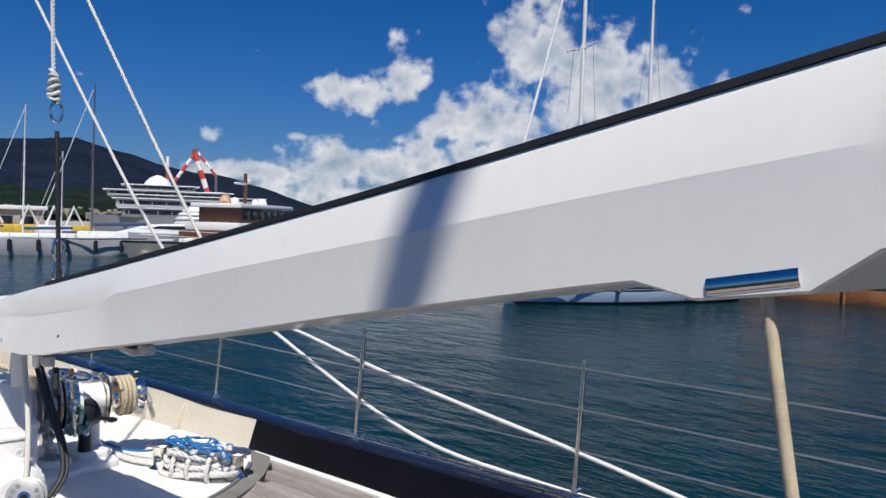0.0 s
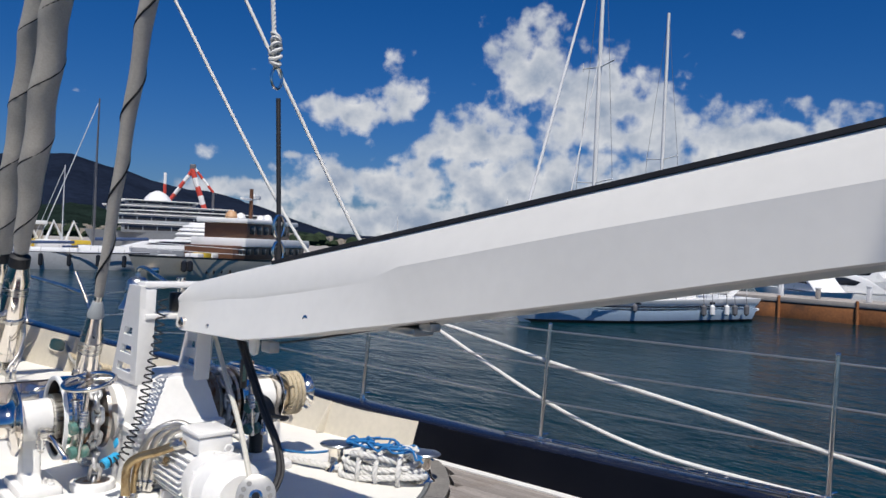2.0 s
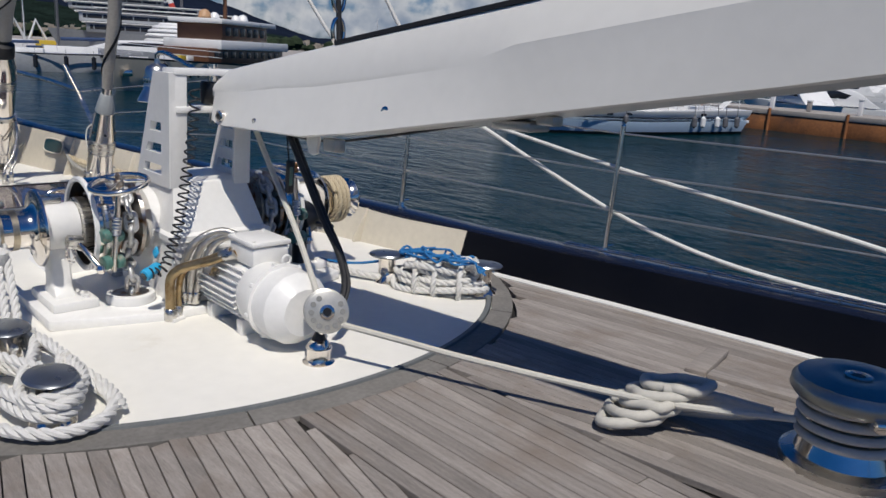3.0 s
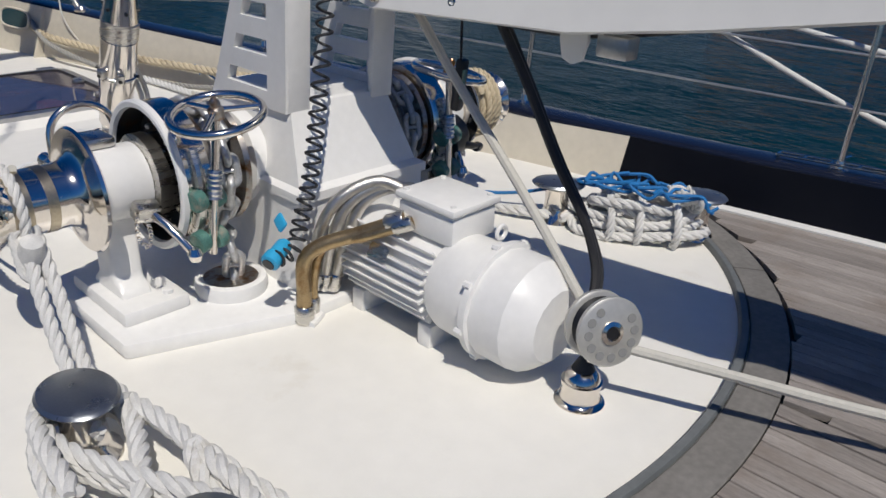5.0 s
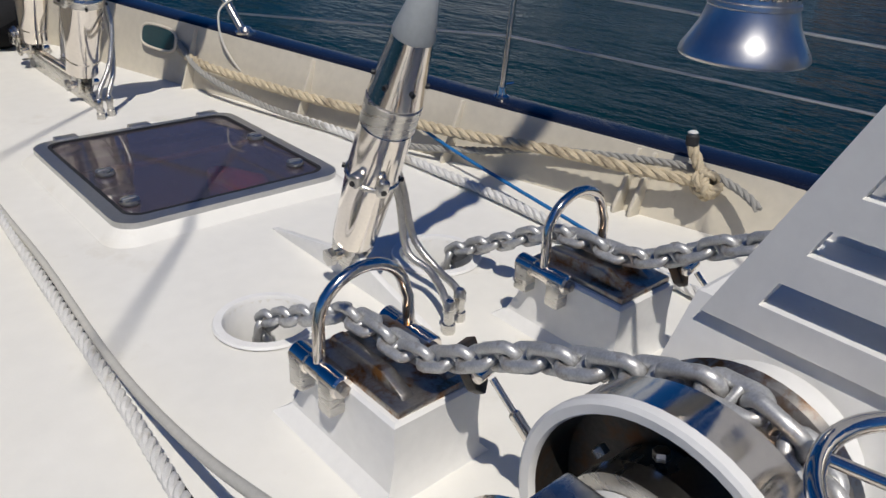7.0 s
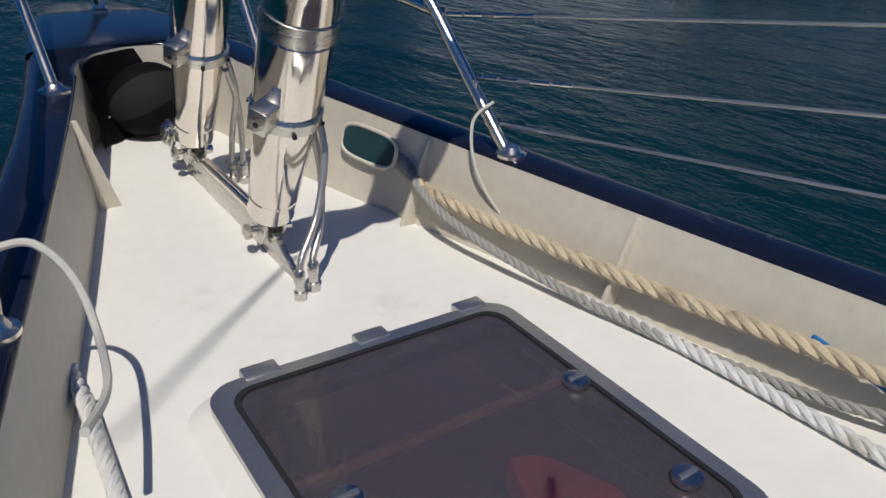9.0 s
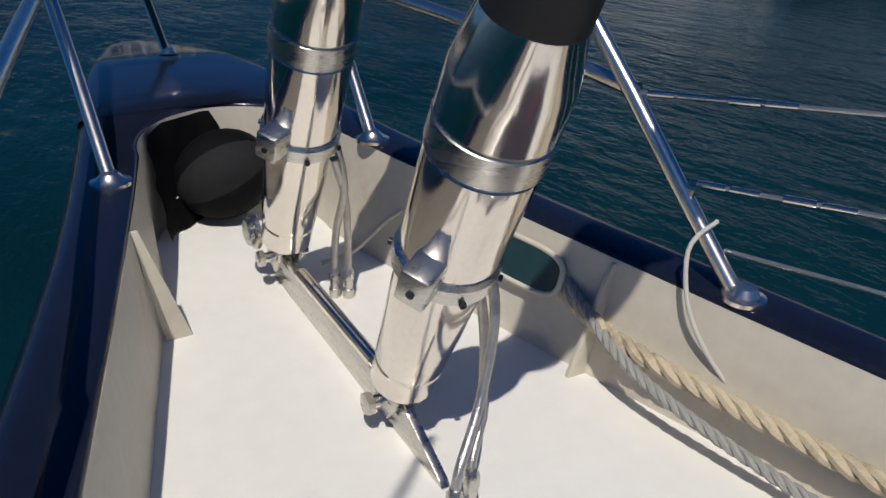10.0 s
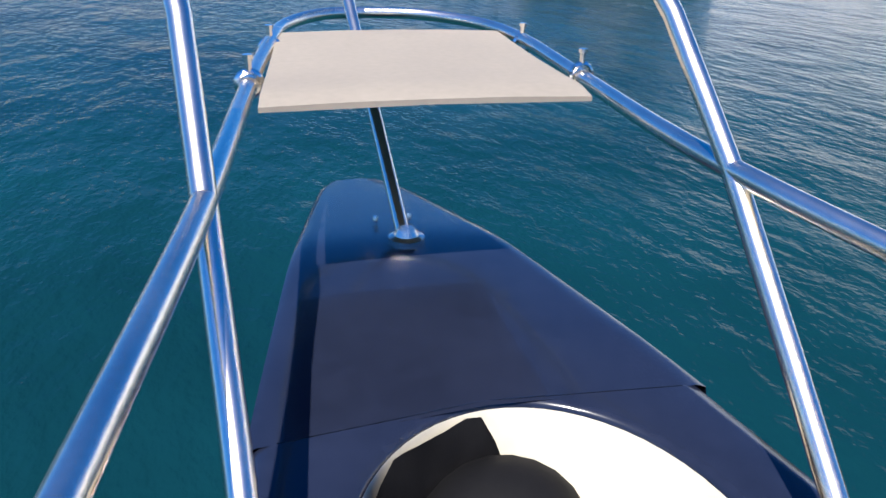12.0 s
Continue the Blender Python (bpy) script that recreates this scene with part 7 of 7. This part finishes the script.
def build_dock_hull():
    root = thing("racing_yacht", "long low grey-white yacht hull with hanging dark fenders", "yacht")
    part("hull", hull_mesh(24, 5.5, 1.95, 1.7, 1.75, 0.4), plain("silver_hull", (0.50, 0.51, 0.52), 0.3), root)
    part("deck_line", G().tube([(0.5, -1.0, 1.85), (6, -2.6, 1.75), (22, -2.4, 1.7)], 0.07, 6), DARKGLASS, root)
    for x in (3.0, 5.5, 8.2, 10.8, 13.4, 16.5):
        fender(root, x, -2.85, 1.0, DARKGLASS, 0.22, 1.3)
    part("cabin", G().box((9, 3.0, 0.5), Matrix.Translation((12, 0, 1.95)), 0.2), WHITEGEL, root)
    p, q = at_az(20.3, 90), at_az(6.5, 92)
    place(root, frame_at(p[:2], q[:2]) @ Matrix.Scale(-1, 4, (0, 1, 0)))
    r2 = thing("silver_motor_yacht", "sleek silver motor yacht with an arched dark window", "motor yacht")
    part("hull", hull_mesh(20, 5, 2.4, 2.2, 2.0, 1.5), plain("silver_paint", (0.45, 0.46, 0.48), 0.25, metal=0.3), r2)
    part("cabin", G().prism([(3, 2.2), (7, 3.3), (11, 3.5), (16, 2.8), (19, 2.0)], 3.4, Matrix.Translation((0, 1.7, 0)) @ pose(0, 0, 0, 90, 0, 0), 0.25), WHITEGEL, r2)
    part("side_window", G().prism([(6, 2.7), (8, 3.15), (12, 3.2), (15, 2.7)], 3.46, Matrix.Translation((0, 1.73, 0)) @ pose(0, 0, 0, 90, 0, 0), 0.05), DARKGLASS, r2)
    p, q = at_az(16.2, 104), at_az(24, 106)
    place(r2, frame_at(p[:2], q[:2]))


build_dock_hull()


def build_classic():
    root = thing("classic_motor_yacht", "classic motor yacht with cream hull and brown wheelhouse", "motor yacht")
    L = 27
    part("hull", hull_mesh(L, 6.0, 2.3, 1.9, 1.9, 1.6), CREAMHULL, root, "cream hull")
    part("sheer_band", hull_mesh(L, 6.08, 2.45, 2.05, 2.05, 1.7, z0=1.55), plain("dark_sheer", (0.05, 0.05, 0.05), 0.5), root, "dark upper band")
    part("anchor", G().box((0.5, 0.9, 0.5), Matrix.Translation((0.2, -0.75, 1.3)), 0.15), STEEL, root)
    for x in (2.4, 3.2):
        fender(root, x, -1.9, 1.6, DARKGLASS, 0.25, 0.9)
    for x in (4.5, 5.6, 6.8, 8.2):
        part("porthole", G().lathe([(0.14, 0), (0.14, 0.05)], 12, Matrix.Translation((x, -2.55, 1.1)) @ pose(0, 0, 0, 90, 0, 0)), DARKGLASS, root)
    lower = part("lower_deckhouse", G().box((14.5, 4.6, 1.3), Matrix.Translation((16.2, 0, 2.6)), 0.05), WALNUT, root, "varnished brown lower house")
    part("bulwark_screen", G().box((13.5, 5.3, 0.75), Matrix.Translation((17.2, 0, 3.55)), 0.05), WHITEGEL, root, "white upper deck screen")
    wh = part("wheelhouse", G().box((8.6, 4.2, 1.6), Matrix.Translation((16.0, 0, 4.5)), 0.06), WALNUT, root, "dark brown wheelhouse")
    for i in range(6):
        part("wheelhouse_window", G().box((0.95, 4.26, 0.7), Matrix.Translation((12.7 + 1.32 * i, 0, 4.65)), 0.03), DARKGLASS, wh)
    for i in range(9):
        part("house_window", G().box((0.8, 4.66, 0.55), Matrix.Translation((10.3 + 1.45 * i, 0, 2.75)), 0.03), DARKGLASS, lower)
    part("roof", G().box((10.5, 5.0, 0.4), Matrix.Translation((16.2, 0, 5.45)), 0.08), WHITEGEL, root, "white roof")
    for x, r, m in ((12.6, 0.55, plain("tan_dome", (0.5, 0.3, 0.16), 0.5)), (14.3, 0.45, WHITEGEL), (18.2, 0.42, WHITEGEL), (19.6, 0.5, WHITEGEL)):
        part("dome", G().lathe([(r * 0.8, 0), (r, r * 0.4), (r * 0.8, r * 1.1), (r * 0.4, r * 1.4), (0.02, r * 1.5)], 14, Matrix.Translation((x, 0, 5.6))), m, root)
    ms = part("signal_mast", G().tube([(16.2, 0, 5.6), (16.2, 0, 8.6)], 0.18, 8), WALNUT, root)
    part("radar_bar", G().box((2.2, 0.3, 0.2), Matrix.Translation((15.4, 0, 7.6)), 0.05), WHITEGEL, ms)
    part("radar_bar", G().box((1.2, 0.3, 0.5), Matrix.Translation((17.3, 0, 7.9)), 0.08), WHITEGEL, ms)
    g = G()
    for z in (0.5, 0.95):
        g.tube([(0.0, -0.3, 2.4 + z), (4, -2.4, 2.2 + z), (10, -2.9, 2.0 + z)], 0.03, 4)
    part("bow_rail", g, MASTW, root, "thin bow rail")
    for i, m in enumerate((WHITEGEL, YEL, WHITEGEL, WHITEGEL)):
        part("deck_locker", G().box((1.0, 1.2, 0.5 + 0.15 * (i % 2)), Matrix.Translation((6.2 + 1.15 * i, -0.4, 2.3)), 0.1), m, root)
    place(root, frame_at((18.9, 58.4), (41.0, 74.0)))


build_classic()


def build_liner():
    root = thing("grey_ship", "large grey multi-deck ship lying in the shipyard", "ship")
    L = 30
    part("hull", hull_mesh(L, 9, 4.6, 4.2, 4.0, 2.5), GREYSHIP, root)
    for i, (x0, x1, z, h) in enumerate(((3.5, 27, 4.2, 1.6), (2.5, 25, 6.0, 1.5), (5.5, 28, 7.7, 0.5), (1.0, 22, 8.0, 1.0), (4, 16, 9.2, 0.8))):
        d = part("deck_tier", G().box((x1 - x0, 7.4 - 0.4 * i, h), Matrix.Translation(((x0 + x1) / 2, 0, z + h / 2)), 0.15), GREYSHIP if i % 2 == 0 else plain("light_ship_grey", (0.42, 0.44, 0.46), 0.4), root)
        part("window_band", G().box((x1 - x0 - 1.2, 7.46 - 0.4 * i, h * 0.45), Matrix.Translation(((x0 + x1) / 2, 0, z + h * 0.55)), 0.03), DARKGLASS, d)
        for k in range(int((x1 - x0) / 2.4)):
            part("mullion", G().box((0.18, 7.52 - 0.4 * i, h * 0.5), Matrix.Translation((x0 + 1.2 + 2.4 * k, 0, z + h * 0.55))), GREYSHIP, d)
        part("deck_edge", G().box((x1 - x0 + 1.4, 8.2 - 0.4 * i, 0.16), Matrix.Translation(((x0 + x1) / 2, 0, z + h + 0.05)), 0.05), WHITEGEL, d)
    part("funnel", G().lathe([(2.4, 0), (2.2, 0.7), (1.4, 1.5), (0.3, 2.0)], 16, Matrix.Translation((9.5, 0, 10.0))), WHITEGEL, root)
    p, q = at_az(16.8, 150), at_az(28.0, 152)
    place(root, frame_at(p[:2], q[:2]))
    dome = thing("striped_dome", "white ribbed dome structure over blue glazing", "dome")
    part("base", G().lathe([(4.2, 0), (4.4, 3.6), (4.2, 3.9)], 28), plain("dome_glass", (0.18, 0.30, 0.45), 0.2), dome)
    for k in range(5):
        f = k / 5
        r = 4.4 * math.cos(f * 1.25)
        part("rib_band", G().lathe([(r, 3.9 + 3.0 * math.sin(f * 1.4)), (r + 0.12, 4.1 + 3.0 * math.sin(f * 1.4)), (r * 0.93, 4.45 + 3.0 * math.sin(f * 1.4)), (r * 0.86, 4.5 + 3.0 * math.sin(f * 1.4))], 28), WHITEGEL, dome)
    place(dome, Matrix.Translation(at_az(23.6, 128, WZ0)) @ Matrix.Diagonal((1, 1, 0.85, 1)))


build_liner()


def build_crane(az, d, label):
    root = thing("harbour_crane", label, "crane", "harbour cranes")

    def banded(name, a, b, r, n):
        a, b = Vector(a), Vector(b)
        for i in range(n):
            part(name, G().tube([a.lerp(b, i / n), a.lerp(b, (i + 1) / n)], r, 8), REDP if i % 2 == 0 else WHITEGEL, root)
    part("portal", G().box((8, 5, 9), Matrix.Translation((0, 0, 4.5)), 0.3), GREYSHIP, root)
    part("machine_house", G().box((7.5, 4, 3.6), Matrix.Translation((2, 0, 13)), 0.2), WHITEGEL, root, "white machine house")
    part("cab_mast", G().tube([(2.5, 0, 14), (2.5, 0, 21)], 0.5, 8), MASTD, root)
    banded("jib", (0, 0, 13), (-5.5, 0, 29.5), 1.0, 5)
    banded("tie", (2.5, 0, 21), (-5.5, 0, 31.0), 0.5, 4)
    banded("luffing_jib", (-5.0, 0, 29.5), (-13, 0, 17.5), 0.7, 5)
    part("head", G().box((2.2, 1.4, 2.2), Matrix.Translation((-5.2, 0, 30.2)), 0.3), MASTD, root)
    p = at_az(az, d)
    q = at_az(az + 10, d)
    place(root, frame_at(p[:2], q[:2]) @ Matrix.Scale(0.94, 4))


build_crane(23.7, 285, "tall red and white harbour crane with a folded jib")
tw = thing("signal_tower", "slim red and white lattice tower", "tower")
for i in range(6):
    part("section", G().tube([(0, 0, 2 + 3.9 * i), (0, 0, 5.9 + 3.9 * i)], 0.7 - 0.04 * i, 8), (REDP, WHITEGEL)[i % 2], tw)
place(tw, Matrix.Translation(at_az(20.9, 280, WZ0)))


def build_shore():
    shed = thing("harbour_shed", "low pale harbour shed with dark openings", "shed")
    part("wall", G().box((16, 6, 3.6), Matrix.Translation((0, 0, 1.8)), 0.1), CONCRETE, shed)
    part("roof", G().box((17, 7, 0.6), Matrix.Translation((0, 0, 3.9)), 0.1), WHITEGEL, shed)
    for i in range(5):
        part("opening", G().box((2.0, 6.1, 2.2), Matrix.Translation((-6 + 3 * i, 0, 1.6)), 0.05), DARKGLASS, shed)
    place(shed, Matrix.Translation(at_az(9.8, 130, WZ0 + 1.2)) @ pose(0, 0, 0, 0, 0, -10))
    lm = thing("harbour_mole", "low grey stone mole along the harbour", "mole")
    lm["kind"] = "structure"
    part("body", G().grid([[at_az(a, d, z) for a in np.arange(-30, 47, 2.0)] for d, z in ((118, -3), (118.5, -1.5), (150, -1.4), (420, -1.0))]), CONCRETE, lm)
    for az, d, m in ((10.5, 125, YEL), (12.5, 126, YEL), (14.0, 124, WHITEGEL), (15.2, 125, YEL)):
        b = thing("yard_machine", "yellow yard machine on the mole" if m is YEL else "white gantry on the mole", "machine", "yard machines")
        part("body", G().box((4.5, 2, 1.4), Matrix.Translation((0, 0, 0.8)), 0.2), m, b)
        part("arm", G().tube([(-1, 0, 1.4), (0, 0, 4.2), (1.2, 0, 1.6)], 0.22, 8), m if m is WHITEGEL else WHITEGEL, b)
        place(b, Matrix.Translation(at_az(az, d, -1.4)))
    random.seed(5)
    g = G()
    for i in range(420):
        az, d = random.uniform(4, 40), random.uniform(820, 1350)
        f = max(0, (d - 1000) / 600)
        z = -2 + f * 22 * (1.2 - min(1, abs(az - 14) / 30))
        s = random.uniform(5, 12)
        g.box((s, s * 0.7, random.uniform(5, 12)), Matrix.Translation(at_az(az, d, z + 2)) @ pose(0, 0, 0, 0, 0, random.uniform(0, 90)))
    tagged(part("hillside_town", g, plain("town_walls", (0.42, 0.36, 0.29), 0.9, var=0.5, scale=0.03), smooth=0), "pale houses of the town below the hills", "town", kind="stuff")
    g = G()
    for i in range(260):
        az, d = random.uniform(-25, 130), random.uniform(600, 900)
        c = at_az(az, d, -3)
        r = random.uniform(5, 11)
        for k in range(5):
            o = Vector((random.uniform(-r, r), random.uniform(-r, r), random.uniform(0, r * 0.5)))
            q = r * random.uniform(0.35, 0.7)
            g.lathe([(q * 0.6, -q * 0.4), (q, 0.1 * q), (q * 0.75, q * 0.7), (q * 0.1, q)], 7, Matrix.Translation(c + o))
    tagged(part("shore_trees", g, plain("shore_foliage", (0.03, 0.045, 0.025), 0.9, var=0.6, scale=0.15, spec=0.1)), "dark green trees along the far shore", "trees", kind="stuff")


build_shore()


# ---------------------------------------------------------------- teak planks, last of the deck
def build_teak():
    root = tagged(thing("teak_deck", "weathered grey teak deck with black caulked seams", "deck"), kind="structure")
    top = 0.016

    def arc_y(x, r):
        q = r * r - (x - ARC_C[0]) ** 2
        return ARC_C[1] - math.sqrt(q) if q > 0 else ARC_C[1]

    def plank(name, a, b, material=TEAK):
        """a and b: two edge lines (x, y), the plank lies between them."""
        rows = []
        for (x0, y0), (x1, y1) in zip(a, b):
            z0, z1 = deck_z(x0) + top, deck_z(x1) + top
            rows.append([(x0, y0, z0 - 0.022), (x0, y0, z0 - 0.002), (x0 + (x1 - x0) * 0.03, y0 + (y1 - y0) * 0.03, z0), (x1 + (x0 - x1) * 0.03, y1 + (y0 - y1) * 0.03, z1), (x1, y1, z1 - 0.002), (x1, y1, z1 - 0.022)])
        g = G().grid(rows)
        k = len(g.v) - 6
        g.f += [(0, 1, 2, 3, 4, 5), tuple(k + i for i in range(6))]
        return part(name, g, material, root, smooth=20)
    # margin board round the white deck, in lengths
    r0, r1 = ARC_R, ARC_R + 0.105
    cuts = [-62, -38, -14, 12, 38, 59]
    for a0, a1 in zip(cuts, cuts[1:]):
        aa = [radians(float(a)) for a in np.linspace(a0 + 0.12, a1 - 0.12, 9)]
        plank("margin_board", [(ARC_C[0] + r0 * math.sin(a), ARC_C[1] - r0 * math.cos(a)) for a in aa], [(ARC_C[0] + r1 * math.sin(a), ARC_C[1] - r1 * math.cos(a)) for a in aa], MARGIN)
    # grey proud strip that edges the white deck
    rows = []
    for a in np.linspace(radians(-62), radians(59), 48):
        sa, ca = math.sin(float(a)), math.cos(float(a))
        rows.append([(ARC_C[0] + r * sa, ARC_C[1] - r * ca, deck_z(ARC_C[0] + r * sa) + z) for r, z in ((r0 - 0.034, -0.004), (r0 - 0.031, 0.016), (r0 - 0.026, 0.021), (r0 - 0.007, 0.021), (r0 - 0.003, 0.008))])
    part("edge_strip", G().grid(rows), EDGING, root, "grey strip edging the white deck")
    # end piece that runs to the covering strip
    plank("margin_board", [(1.41, 4.66), (1.55, 4.95)], [(1.50, 4.58), (1.66, 4.88)], MARGIN)
    side = lambda y, off: inner(y) - 0.10 - off
    # side planks follow the hull, middle planks lie fore and aft
    W, GAP = 0.056, 0.004
    for s in (1, -1):
        for k in range(28):
            o0, o1 = 0.06 + k * W, 0.06 + (k + 1) * W - GAP
            pts_a, pts_b = [], []
            for y in np.linspace(-3.0, 4.86, 40):
                y = float(y)
                xa, xb = side(y, o0), side(y, o1)
                if xa < 0.345:
                    continue
                xb = max(xb, 0.332)
                ends = []
                for x in (xa, xb):
                    q = abs(s * x + CX - ARC_C[0])
                    e = arc_y(ARC_C[0] + min(q, r1 - 0.02), r1) - 0.004 if q < r1 else 4.86
                    ends.append(min(e, 4.90 - (1.62 - min(1.62, x)) * 1.9) if s * x + CX > 1.45 else e)
                if y > min(ends):
                    if pts_a and pts_a[-1][1] < min(ends) - 0.01:
                        pts_a.append((s * side(ends[0], o0) + CX, ends[0]))
                        pts_b.append((s * max(side(ends[1], o1), 0.332) + CX, ends[1]))
                    break
                pts_a.append((s * xa + CX, y))
                pts_b.append((s * xb + CX, y))
            if len(pts_a) < 2:
                continue
            n = len(pts_a)
            cut = (k * 7) % 11 + 6
            for i0, i1 in ((0, min(cut, n - 1)), (min(cut, n - 1), min(cut + 17, n - 1)), (min(cut + 17, n - 1), n - 1)):
                if i1 > i0:
                    plank("plank", pts_a[i0:i1 + 1], pts_b[i0:i1 + 1])
    for k in range(-4, 5):
        x0, x1 = CX + k * 0.0605 - 0.0282, CX + k * 0.0605 + 0.0282
        y1a, y1b = arc_y(x0, r1) - 0.004, arc_y(x1, r1) - 0.004
        cut = 1.2 + ((k * 5) % 7) * 0.27
        plank("plank", [(x0, -3.0), (x0, cut)], [(x1, -3.0), (x1, cut)])
        plank("plank", [(x0, cut + 0.004), (x0, y1a)], [(x1, cut + 0.004), (x1, y1b)])
    # grey king boards between the two lays
    for s in (1, -1):
        xa, xb = CX + s * 0.277, CX + s * 0.327
        a = [(xa, float(y)) for y in np.linspace(-3.0, arc_y(xa, r1) - 0.004, 24)]
        b = [(xb, float(y)) for y in np.linspace(-3.0, arc_y(xb, r1) - 0.004, 24)]
        plank("king_board", a, b)
    for s, tag in ((1, "starboard"), (-1, "port")):
        rows = []
        for y in (-6, -3, 0, 1, 2, 3, 3.5, 4, 4.5, 4.92):
            x = inner(y)
            rows.append([(CX + s * (x - 0.115 + a), y, deck_z(x) + b) for a, b in ((0, 0.0), (0, 0.022), (0.055, 0.024), (0.06, -0.01))])
        tagged(part("waterway_strip_" + tag, G().grid(rows), PAINT), "white painted strip along the deck's edge", "trim", kind="structure")
    pad = thing("teak_pad", "raised grey teak pad bolted on the deck", "pad", at=pose(1.33, 3.12, deck_z(1.3) + top, 0, 0, 12))
    part("board", G().box((0.34, 0.085, 0.03), Matrix.Translation((0, 0.10, 0.012)), 0.006), TEAK, pad)
    part("board", G().box((0.075, 0.34, 0.03), Matrix.Translation((-0.135, -0.12, 0.012)), 0.006), TEAK, pad)


build_teak()
